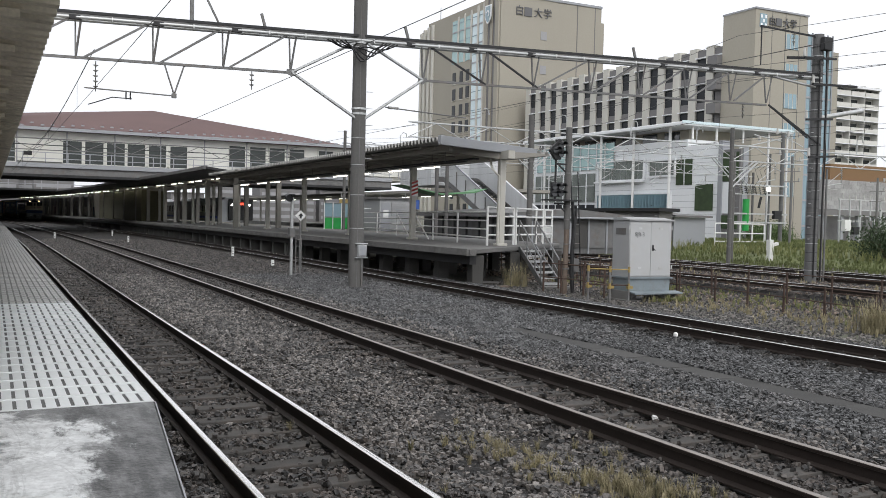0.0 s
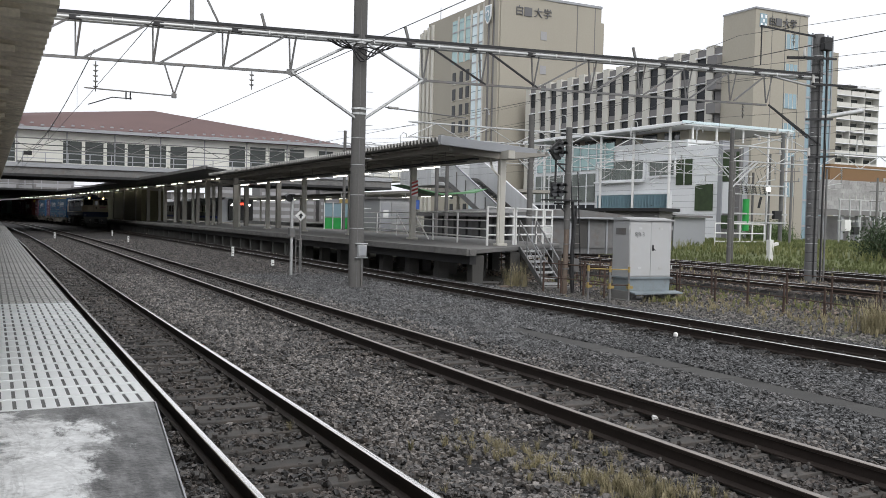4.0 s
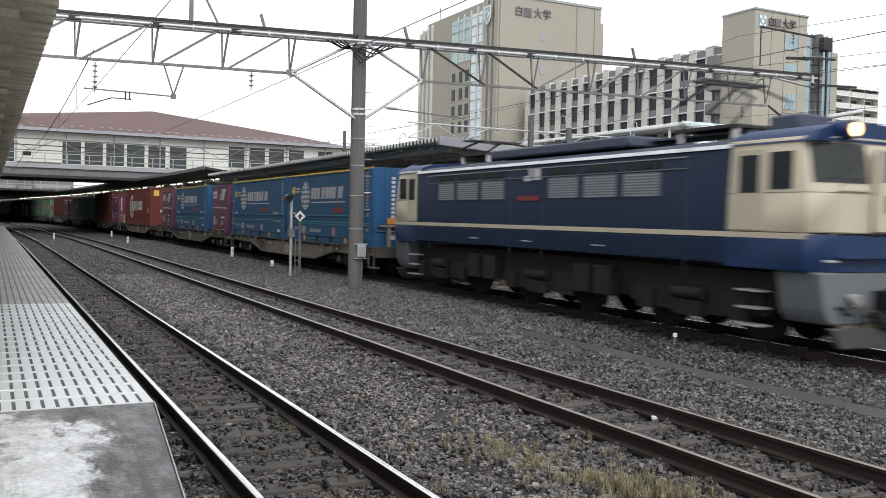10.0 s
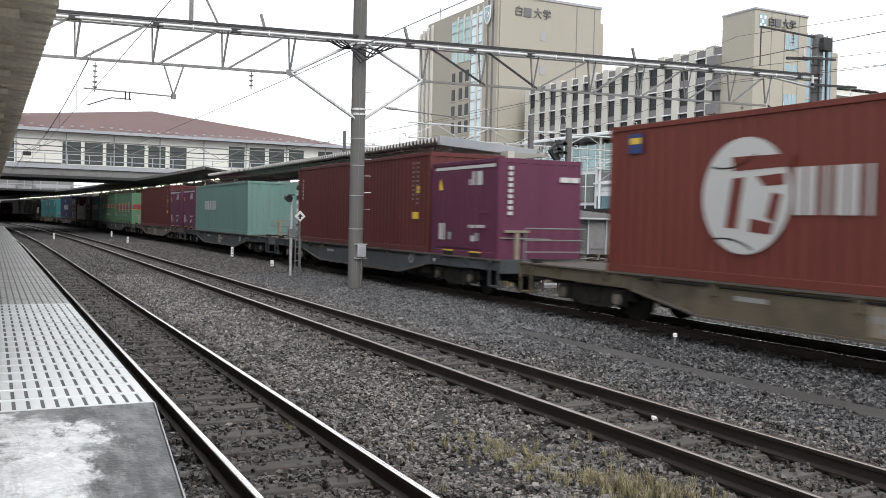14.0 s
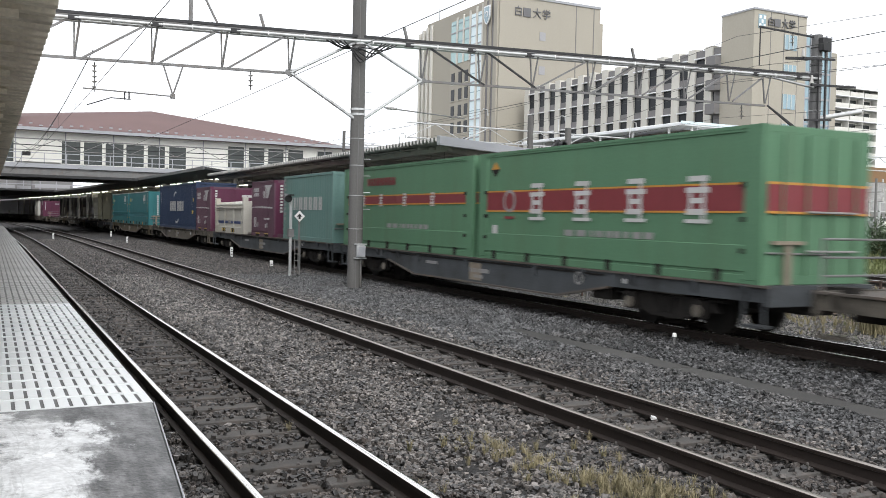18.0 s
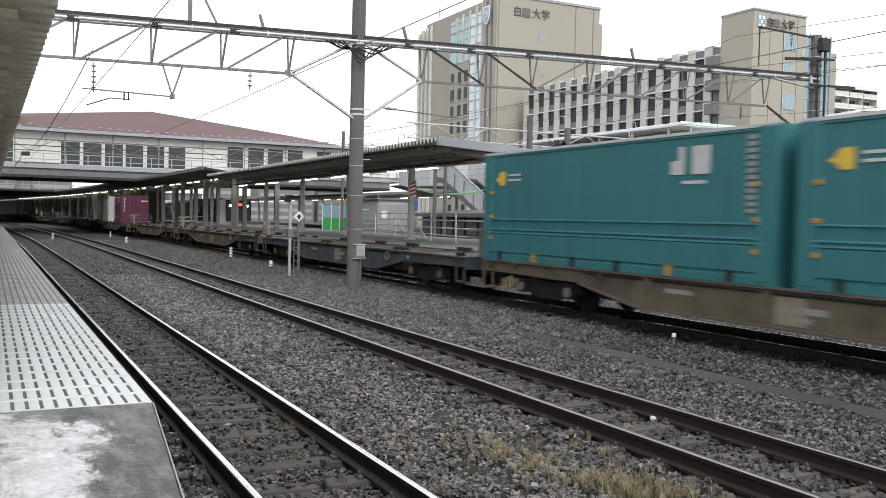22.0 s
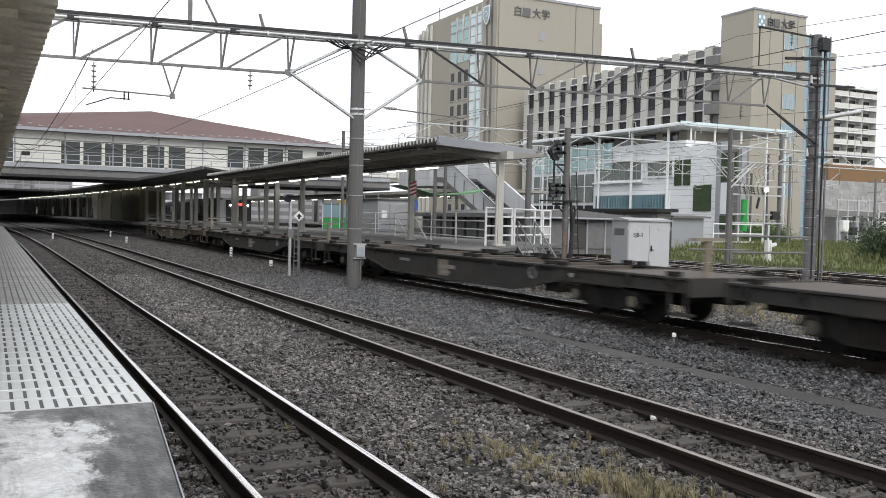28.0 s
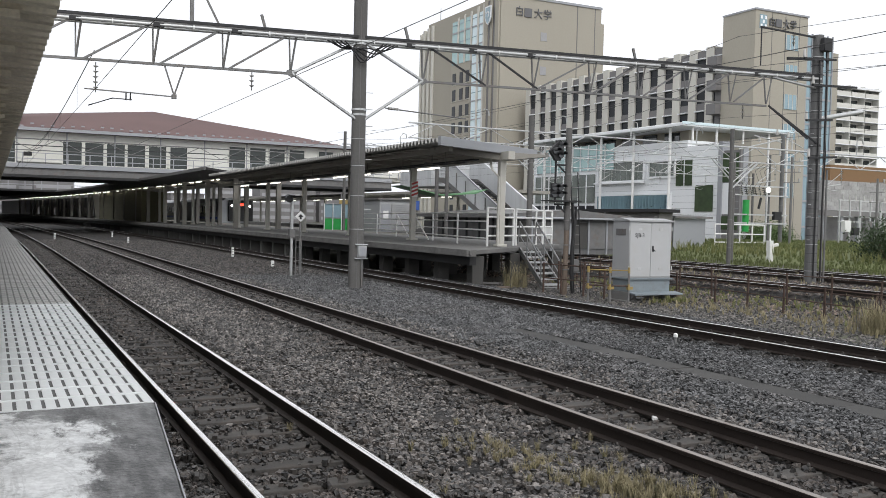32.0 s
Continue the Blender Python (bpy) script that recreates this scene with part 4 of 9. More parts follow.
fence([(19.2, 27), (19.6, 20.6), (18.9, 16), (18.0, 8)], 0.8, "low rusty steel post-and-rail fence among weeds")
fence([(21.4, 44), (21.2, 24), (20.8, 8)], 0.95, "rusty steel post-and-rail fence along the yard track")

# ---------------- overhead line poles and gantry ----------------
def gy(x):
    return 25.8 - 0.0446 * (x - 1.3)


def gz(x):
    return 7.05 + 0.0235 * (x - 1.3)


def concrete_pole(x, y, top, r0, r1, label, mat="pole"):
    t = thing("line_pole", label, "pole", "overhead line poles", at=pose(x, y, 0))
    part("shaft", Shape().rod((0, 0, -0.4), (0, 0, top), r0, 20, r1), M[mat], t)
    return t


p1 = concrete_pole(9.85, gy(9.85), 9.6, 0.225, 0.2, "grey concrete overhead-line pole with steel bands")
for z in (5.0, 5.15, 6.95, 7.1, 2.6, 1.6, 3.5, 4.3):
    part("band", Shape().rod((0, 0, z), (0, 0, z + (0.06 if z > 4.9 else 0.015)), 0.226, 20), M["steel"], p1)
mb = part("meter_box", Shape().box((-0.06, -0.36, 0.76), (0.2, -0.22, 1.12)), M["cab_white"], p1, "pale steel box strapped to the pole", 0.015)
part("box_lid", Shape().box((-0.03, -0.375, 0.8), (0.17, -0.36, 1.08)), M["fascia"], mb, bevel=0.006)
for z in (0.72, 1.14):
    part("box_strap", Shape().box((-0.12, -0.3, z), (0.26, -0.2, z + 0.03)), M["steel"], mb)
for k in range(8):
    part("step_bolt", Shape().rod((0.2, -0.08, 2.2 + k * 0.5), (0.4, -0.12, 2.2 + k * 0.5), 0.011, 5), M["steel"], p1)
part("earth_wire", Shape().wire([(-0.06, -0.23, 9.0), (-0.05, -0.235, 4.0), (-0.06, -0.24, -0.3)], 0.006, 6), M["dull_steel"], p1)
part("conduit", Shape().rod((0.1, -0.235, -0.3), (0.1, -0.235, 0.75), 0.02), M["dull_steel"], p1)
p2 = concrete_pole(28.2, gy(28.2), 9.3, 0.225, 0.2, "tall dark concrete overhead-line pole with steel bands", "dark_pole")
for i in range(9):
    part("band", Shape().rod((0, 0, 0.6 + i * 0.95), (0, 0, 0.62 + i * 0.95), 0.228, 16), M["dull_steel"], p2)
part("arm", Shape().bar((0, 0, 9.2), (-2.9, 0.1, 9.32), 0.06, 0.06).rod((-2.85, 0.1, 9.32), (-2.85, 0.1, 7.9), 0.025, 6), M["dark_steel"], p2)
part("arm", Shape().bar((0, 0, 8.4), (-1.5, 0.1, 8.3), 0.08, 0.1), M["dark_steel"], p2)
part("cross_arm", Shape().rod((0.2, 0, 6.15), (2.3, -0.2, 6.55), 0.09, 10), M["steel"], p2)
for k in range(26):
    part("strap", Shape().rod((0, 0, 0.3 + k * 0.34), (0, 0, 0.315 + k * 0.34), 0.229, 16), M["steel" if k % 3 == 0 else "dark_steel"], p2)
part("cable_run", Shape().wire([(0.2, -0.2, 9.1), (0.28, -0.22, 7), (0.24, -0.24, 5.4), (0.3, -0.25, 4.8), (0.26, -0.22, 3), (0.3, -0.2, -0.3)], 0.028, 8).wire([(-0.15, -0.24, 8.4), (-0.1, -0.24, 5), (-0.12, -0.24, 0.0)], 0.03, 6), M["black"], p2, "black cables strapped down the pole")
for z, a, b in ((8.3, -1.0, 0.7), (7.35, -0.5, 1.9), (6.0, -0.8, 0.6), (4.6, -0.6, 0.9)):
    part("cross_arm", Shape().bar((a, -0.25, z), (b, -0.25, z + 0.1), 0.06, 0.08), M["dark_steel"], p2)
    part("line_insulator", Shape().rod((a, -0.25, z + 0.05), (a, -0.25, z + 0.35), 0.07, 8, 0.04), M["porcelain"], p2)
part("junction_box", Shape().box((-0.14, -0.42, 8.65), (0.3, -0.2, 9.15)), M["black"], p2, "dark junction box", 0.02)
for k in range(10):
    part("step_bolt", Shape().rod((-0.2, -0.1, 1.5 + k * 0.45), (-0.42, -0.16, 1.5 + k * 0.45), 0.012, 5), M["steel"], p2)
part("cable_pipe", Shape().rod((0.42, -0.1, -0.3), (0.42, -0.1, 9.2), 0.05, 8).rod((0.6, -0.1, -0.3), (0.6, -0.1, 4.2), 0.04, 8), M["dull_steel"], p2)

ga = thing("line_gantry", "long lattice steel gantry with bright pipe chords spanning the tracks", "gantry")
xs = (-2.02, -0.02, 1.98, 3.94, 5.82, 7.74)
xr = (11.9, 13.9, 15.8, 18.0, 20.0, 22.0, 24.0, 25.7)


def gp(x, dz, side=0.0):
    return (x, gy(x) + side, gz(x) + dz)


part("bottom_chord", Shape().bar(gp(-3, -1.05), gp(7.75, -1.12), 0.07, 0.07), M["dull_steel"], ga)
part("bottom_chord", Shape().bar(gp(11.85, -1.1), gp(25.7, -1.18), 0.07, 0.07), M["dull_steel"], ga)
for x in np.arange(-2.4, 28, 1.05):
    part("clip", Shape().box((x, gy(x) - 0.235, gz(x) - 0.115), (x + (0.03 if int(x * 7) % 3 else 0.28), gy(x) - 0.12, gz(x) - 0.003)), M["dark_steel"] if int(x * 7) % 3 == 0 else M["white_paint"], ga)
for k in range(5):
    a, b, d = 8.75 + 0.12 * k, 10.95 - 0.13 * k, 0.28 + 0.07 * k
    part("jumper_cable", Shape().wire([gp(a + (b - a) * f, -0.12 - d * 4 * f * (1 - f) * (0.8 + 0.3 * math.sin(9 * f + k)), -0.26 - 0.03 * k) for f in np.linspace(0, 1, 13)], 0.022, 6), M["black"], ga, "drooping black cable")
for side in (-0.15, 0.15):
    part("top_chord", Shape().bar(gp(-3, 0.08, side), gp(28.2, 0.08, side), 0.07, 0.075), M["dark_steel"] if side < 0 else M["dull_steel"], ga)
    part("pipe_chord", Shape().rod(gp(-3, -0.06, side * 1.2), gp(28.2, -0.06, side * 1.2), 0.05, 10), M["steel"], ga, "bright galvanised pipe")
    for q in (xs, xr):
        for i, x in enumerate(q):
            part("vertical", Shape().bar(gp(x, -1.1, side * 0.1), gp(x + (0.12 if side < 0 else 0.0), -0.05, side), 0.04, 0.045), M["dull_steel"], ga)
            if i + 1 < len(q):
                up = q is xs or i >= 2
                a, b = (x, q[i + 1]) if up else (q[i + 1], x)
                if side < 0 or i == 3:
                    part("diagonal", Shape().bar(gp(a + 0.15, -1.1, side * 0.1), gp(b - 0.1 if up else b + 0.1, -0.05, side), 0.05, 0.055), M["dull_steel"] if up else M["dark_steel"], ga)
for a, b in (((7.75, -1.12), (9.7, -2.35)), ((11.85, -1.1), (10.0, -2.35)), ((9.7, -0.1), (7.75, -1.12)), ((10.0, -0.1), (11.85, -1.1)), ((25.7, -0.1), (28, -0.4))):
    part("knee_brace", Shape().rod(gp(a[0], a[1], -0.1), gp(b[0], b[1], -0.1), 0.045, 8), M["steel"], ga)
for b in ((27.6, -2.35), (28.25, -2.6)):
    part("knee_brace", Shape().bar(gp(25.7, -1.18, -0.12), gp(b[0], b[1], -0.2), 0.05, 0.05), M["dark_steel"], ga)
for x in (7.75, 11.85):
    part("gusset", Shape().prism([(x - 0.17, gz(x) - 1.16), (x, gz(x) - 1.24), (x + 0.17, gz(x) - 1.1), (x + 0.1, gz(x) - 1.02), (x - 0.14, gz(x) - 1.04)], gy(x) - 0.12, gy(x) - 0.09, "y"), M["dull_steel"], ga)
part("peak_bracket", Shape().bar(gp(4.95, 0.1), gp(4.95, 1.6), 0.1, 0.1).bar(gp(5.7, 0.1), gp(4.98, 1.5), 0.05, 0.05), M["dull_steel"], ga)
for x in (11.4, 19.8, 7.0):
    part("peak_bracket", Shape().bar(gp(x, 0.1), gp(x - 0.12, 0.5), 0.07, 0.07), M["dull_steel"], ga)


def insulator(x, y, z, n=4, tilt=(0, 0, -1), r=0.075, label="string of pale porcelain disc insulators"):
    t = thing("insulator", label, "insulator", "line insulators", at=pose(x, y, z))
    d = Vector(tilt)
    part("pin", Shape().rod((0, 0, 0), d * (0.14 * n + 0.1), 0.014, 6), M["dark_steel"], t)
    for i in range(n):
        c = d * (0.1 + 0.14 * i)
        part("disc", Shape().rod(c, c + d * 0.035, r, 10, r * 0.45), M["porcelain"], t)
    return t


for x in (2.48, 6.63):
    insulator(x, gy(x), gz(x) - 1.15, 5 if x < 3 else 3)
insulator(27.0, gy(26), 9.3, 3)
insulator(24.6, gy(24.6), gz(24.6) - 1.2, 3)

# registration arms under the gantry
ra = thing("registration_arm", "thin steel steady arm hung from the gantry on a V bracket", "overhead arm", "overhead arms")
part("hanger", Shape().rod(gp(4.24, -1.12), gp(4.5, -1.93), 0.022, 6).rod(gp(4.76, -1.12), gp(4.5, -1.93), 0.022, 6).box((4.44, gy(4.5) - 0.06, gz(4.5) - 2.02), (4.56, gy(4.5) + 0.06, gz(4.5) - 1.9)), M["dull_steel"], ra)
part("tube_arm", Shape().rod(gp(4.44, -1.96), gp(2.2, -1.86), 0.018, 6), M["dull_steel"], ra)
for x in (3.25, 3.36):
    part("dropper", Shape().rod(gp(x, -1.89), gp(x, -2.12), 0.02, 6), M["dark_steel"], ra)
part("steady_arm", Shape().wire([gp(3.4, -2.1), gp(2.9, -2.08), gp(2.3, -2.3)], 0.015, 5), M["dark_steel"], ra)
rb = thing("registration_arm", "thin pull-off arm with a ribbed insulator on the pole", "overhead arm", "overhead arms")
part("tube_arm", Shape().rod((10.7, gy(10), 5.3), (13.4, gy(13), 5.15), 0.02, 6), M["dull_steel"], rb)
for i in range(7):
    part("rib", Shape().rod((10.8 + i * 0.05, gy(10), 5.295), (10.825 + i * 0.05, gy(10), 5.293), 0.045, 8), M["porcelain"], rb)

# wires along and across the tracks
def catenary(x, label, hung=True, z=5.0):
    t = thing("overhead_wire", label, "overhead wire", "overhead wires")
    part("contact_wire", Shape().wire([(x + bend(y), y, z) for y in (-60, -20, 25.5, 70, 110, 150, 200)], 0.007, 5), M["wire"], t)
    if not hung:
        return
    pts = []
    for a, b in ((-20, 25.5), (25.5, 70), (70, 110), (110, 150)):
        for i in range(8):
            f = i / 8
            y = a + (b - a) * f
            pts.append((x + bend(y), y, z + 0.95 - 0.55 * 4 * f * (1 - f)))
    part("messenger_wire", Shape().wire(pts, 0.007, 5), M["wire"], t)
    for p in pts[::2]:
        part("dropper", Shape().rod((p[0], p[1], z), p, 0.004, 4), M["wire"], t)


for x in (2.3, 5.9, 12.3, 24.2, 29.4):
    catenary(x, "contact wire with its messenger wire and droppers above a track" if x > 20 else "single contact wire above a track", x > 20)
for x in (2.3,):
    t = thing("messenger_wire", "sagging messenger wire with droppers over a track", "overhead wire", "overhead wires")
    for a, b in ((25.5, 70), (70, 110)):
        pts = [(x + bend(a + (b - a) * f), a + (b - a) * f, 5.95 - 0.5 * 4 * f * (1 - f)) for f in np.linspace(0, 1, 13)]
        part("wire", Shape().wire(pts, 0.012, 5), M["dark_steel"], t)
        part("second_wire", Shape().wire([(q[0] + 0.12, q[1], q[2] + 0.25) for q in pts], 0.01, 5), M["dark_steel"], t)
        for q in pts[1:-1:2]:
            part("dropper", Shape().rod((q[0], q[1], 5.0), q, 0.006, 4), M["wire"], t)
    part("tension_fitting", Shape().box((-0.25, -0.3, -0.12), (0.25, 0.3, 0.12)).rod((0, -0.3, 0), (0, -1.2, 0.1), 0.03, 6), M["dark_steel"], t, at=pose(x + bend(66), 66, 5.7))
fw = thing("feeder_wire", "bundle of thin feeder wires between poles", "overhead wire", "overhead wires")
for x0, z0, x1, z1 in ((26.0, 9.2, 25.5, 8.9), (26.8, 8.15, 26.4, 8.0), (27.6, 7.9, 27.5, 8.4), (20, 7.2, 24, 6.7)):
    pts = [(x0 + (x1 - x0) * f, -30 + 56 * f, z0 - 0.9 * 4 * f * (1 - f)) for f in np.linspace(0, 1, 9)]
    pts += [(x1 + bend(y), y, z1 - 0.8 * 4 * f * (1 - f)) for f, y in zip(np.linspace(0.12, 1, 8), np.linspace(31, 70, 8))]
    part("wire", Shape().wire(pts, 0.009, 5), M["wire"], fw)

# more gantries farther along the line
def small_gantry(y, xs0, z, label, poles=True, at_x=None):
    metal = M["steel"] if poles else M["dull_steel"]
    t = thing("line_gantry", label, "gantry", "far gantries")
    x0, x1 = xs0
    part("top_chord", Shape().rod((x0, y, z), (x1, y, z), 0.045, 6), metal, t)
    part("bottom_chord", Shape().rod((x0, y, z - 0.8), (x1, y, z - 0.8), 0.035, 6), metal, t)
    n = int((x1 - x0) / 1.6)
    for i in range(n):
        a, b = x0 + (x1 - x0) * i / n, x0 + (x1 - x0) * (i + 1) / n
        if i % 2:
            a, b = b, a
        part("diagonal", Shape().rod((a, y, z - 0.8), (b, y, z), 0.025, 5), metal, t)
    if poles:
        for x in at_x or (x0, x1):
            part("pole", Shape().rod((x, y, -0.4), (x, y, z + (0.9 if x < x1 else -0.4)), 0.17 if at_x else 0.11, 12), M["pole"], t)
            for d in (-1, 1):
                if x0 < x + d * 1.9 < x1:
                    part("knee_brace", Shape().rod((x, y, z - 2.3), (x + d * 1.9, y, z - 0.8), 0.05, 6), metal, t)
                    part("knee_brace", Shape().rod((x, y, z - 2.0), (x + d * 1.6, y, z - 0.8), 0.035, 6), metal, t)
            for k in range(4):
                part("band", Shape().rod((x, y, 0.8 + k * 1.5), (x, y, 0.84 + k * 1.5), 0.18 if at_x else 0.12, 12), M["dull_steel"], t)
        for x in np.arange(x0 + 3.2, x1 - 1, 5.2):
            cant = part("cantilever", Shape().wire([(x, y, z - 0.8), (x, y, z - 1.7), (x - 1.4, y - 0.05, z - 1.9)], 0.03, 6).rod((x - 0.05, y, z - 1.1), (x - 1.3, y - 0.05, z - 1.85), 0.02, 6), metal, t)
            for k in range(4):
                part("insulator_disc", Shape().rod((x, y, z - 0.95 - 0.13 * k), (x, y, z - 1.0 - 0.13 * k), 0.09, 8, 0.04), M["porcelain"], cant)
            part("steady_arm", Shape().wire([(x - 1.4, y, z - 1.9), (x - 0.7, y, z - 2.1), (x - 0.3, y, z - 2.05)], 0.016, 5), metal, cant)
            part("hook", Shape().wire([(x + 1.2, y, z), (x + 1.2, y, z + 0.8), (x + 1.4, y, z + 1.05), (x + 1.65, y, z + 1.0), (x + 1.7, y, z + 0.7)], 0.035, 6), metal, cant, "pale hooked bracket")


small_gantry(44, (19.9, 43.05), 7.1, "steel lattice gantry over the yard tracks", True, (27.6, 43.05))
small_gantry(62, (23.0, 63.2), 7.3, "distant steel lattice gantry over the yard tracks")
small_gantry(36, (35.1, 50.0), 6.2, "steel lattice gantry beyond the yard")
small_gantry(70, (-4, 22.5), 7.0, "distant gantry spanning the main tracks", False)
for x, y, h in ((24.6, 50.0, 5.6), (25.6, 50.6, 5.4), (25.8, 56, 5.2)):
    concrete_pole(x, y, h, 0.13, 0.11, "slim grey concrete overhead-line pole")

# ---------------- signals and signs ----------------
sg = thing("colour_light_signal", "grey signal mast with two black multi-lamp heads and a ladder", "railway signal", at=pose(16.75, 24.4, 0))
part("mast", Shape().rod((0, 0, 1.7), (0, 0, 5.0), 0.1, 14), M["pole"], sg)
part("lower_mast", Shape().rod((-0.03, 0, -0.4), (0, 0, 1.75), 0.085, 12), M["mast_brown"], sg, "rust-brown lower mast")
part("cable_bundle", Shape().wire([(0.12, -0.1, 2.6), (0.22, -0.12, 1.9), (0.14, -0.12, 1.2), (0.12, -0.12, 0.3), (0.2, -0.12, -0.35)], 0.05, 8).wire([(0.3, -0.1, 2.4), (0.2, -0.12, 1.2), (0.18, -0.12, -0.35)], 0.04, 8), M["black"], sg, "thick bundle of black cables")
for z in (0.4, 1.2, 2.0, 2.45, 3.5, 4.4):
    part("band", Shape().rod((0, 0, z), (0, 0, z + 0.04), 0.112, 14), M["dull_steel"], sg)
for z in (4.22, 2.95):
    hd = part("signal_head", Shape().prism([(-0.72, z + 0.02), (-0.5, z - 0.28), (-0.3, z - 0.28), (-0.18, z), (-0.2, z + 0.3), (-0.34, z + 0.4)] if z > 4 else [(-0.6, z - 0.2), (-0.2, z - 0.2), (-0.2, z + 0.26), (-0.6, z + 0.26)], 0.0, 0.12, "y"), M["black"], sg, "black backing plate with lamp units", 0.01)
    for dx, dz in ((-0.52, 0.02), (-0.3, 0.2), (-0.3, -0.1)) if z > 4 else ((-0.52, 0.12), (-0.28, 0.12), (-0.28, -0.1), (-0.52, -0.1)):
        part("lamp_unit", Shape().rod((dx, -0.04, z + dz), (dx, 0.02, z + dz), 0.1, 12), M["glass_dark"], hd)
        part("hood", Shape().ring((dx, -0.13, z + dz), 0.115, 0.02, "y", 0.24, 10, 10, 170), M["black"] if z > 4 else M["dark_steel"], hd)
    part("bracket", Shape().bar((0, 0, z - 0.42), (-0.5, 0, z - 0.42), 0.06, 0.06).bar((0, 0, z - 0.75), (-0.4, 0, z - 0.42), 0.04, 0.04), M["dark_steel"], sg)
part("stand_pipe", Shape().rod((-0.42, 0.1, 2.6), (-0.42, 0.1, 4.6), 0.035, 8), M["black"], sg)
part("platform_grate", Shape().box((-0.75, -0.3, 2.62), (0.35, 0.4, 2.66)), M["dark_steel"], sg)
for x in (0.42, 0.7):
    part("ladder_rail", Shape().rod((x, 0.1, -0.35), (x - 0.25, 0.1, 3.6), 0.022, 6), M["dark_steel"], sg)
for i in range(11):
    part("rung", Shape().rod((0.42 - 0.023 * i, 0.1, 0.0 + i * 0.31), (0.7 - 0.023 * i, 0.1, 0.0 + i * 0.31), 0.014, 5), M["dull_steel"], sg)
part("relay_case", Shape().box((0.2, -0.15, 0.35), (0.42, 0.02, 0.75)), M["dull_steel"], sg, bevel=0.01)

ls = thing("lineside_lamp_post", "slim post with a small dark lamp and a ladder", "signal post", at=pose(9.48, 30.75, 0))
part("mast", Shape().rod((0, 0, -0.35), (0, 0, 2.55), 0.055, 10), M["steel"], ls)
part("lamp_head", Shape().rod((-0.14, -0.16, 2.55), (-0.1, 0.14, 2.6), 0.13, 12).box((-0.16, -0.3, 2.66), (0.02, -0.1, 2.7)), M["black"], ls)
for x in (0.16, 0.36):
    part("ladder_rail", Shape().rod((x, 0, -0.35), (x, 0, 1.15), 0.018, 6), M["dull_steel"], ls)
for i in range(6):
    part("rung", Shape().rod((0.16, 0, -0.1 + i * 0.24), (0.36, 0, -0.1 + i * 0.24), 0.013, 5), M["dull_steel"], ls)
part("junction_box", Shape().box((-0.1, -0.1, 1.2), (0.1, 0.1, 1.5)), M["dull_steel"], ls)
sn = thing("diamond_sign", "white diamond sign with a black arrow on a slim post", "sign", at=pose(9.93, 31.2, 0))
part("post", Shape().rod((0, 0, -0.35), (0, 0, 1.85), 0.035, 8), M["dull_steel"], sn)
part("plate", Shape().prism([(0, -0.2), (0.2, 0), (0, 0.2), (-0.2, 0)], -0.05, -0.035, "y"), M["white_paint"], sn, at=pose(0, 0, 1.95))
part("arrow", Shape().prism([(-0.1, -0.02), (0, 0.09), (0.1, -0.02), (0.035, -0.02), (0.035, -0.1), (-0.035, -0.1), (-0.035, -0.02)], -0.06, -0.052, "y"), M["black"], sn, at=pose(0, 0, 1.95))


def marker(x, y, h, label, notch=False):
    t = thing("lineside_marker", label, "marker post", "white marker posts", at=pose(x, y, -0.25))
    w = 0.06
    part("stake", Shape().box((-w, -w, 0), (w, w, h)), M["white_paint"], t, bevel=0.01)
    for z in ((0.35, 0.6, 0.8) if h > 0.45 else (0.5,)):
        part("mark", Shape().box((-w * 0.7, -w - 0.004, h * z - 0.015), (w * 0.7, -w - 0.001, h * z + 0.015)), M["dark_steel"], t)


marker(11.24 - 0.25, 45.6, 0.55, "white numbered marker stake in the ballast")
marker(10.6, 37.0, 0.32, "short white marker stake in the ballast")
marker(8.6, 66, 0.5, "small white marker stake")
marker(9.6, 84, 0.5, "small white marker stake")
marker(4.4, 75, 0.5, "small white marker stake")
mk = thing("round_marker", "small white mushroom-topped marker pin", "marker post", at=pose(10.94, 12.44, -0.25))
part("pin", Shape().rod((0, 0, 0), (0, 0, 0.2), 0.025, 8), M["dull_steel"], mk)
part("cap", Shape().rod((0, 0, 0.2), (0, 0, 0.25), 0.04, 12).rod((0, 0, 0.25), (0, 0, 0.27), 0.04, 12, 0.02), M["white_paint"], mk)
tagged(part("white_litter", Shape().prism([(-0.05, -0.02), (0.03, -0.03), (0.06, 0.02), (-0.02, 0.04)], 0, 0.03, "z"), M["white_paint"], at=pose(6.45, 7.62, -0.168, 12, 8, 0)), "scrap of white litter between the rails", "litter")

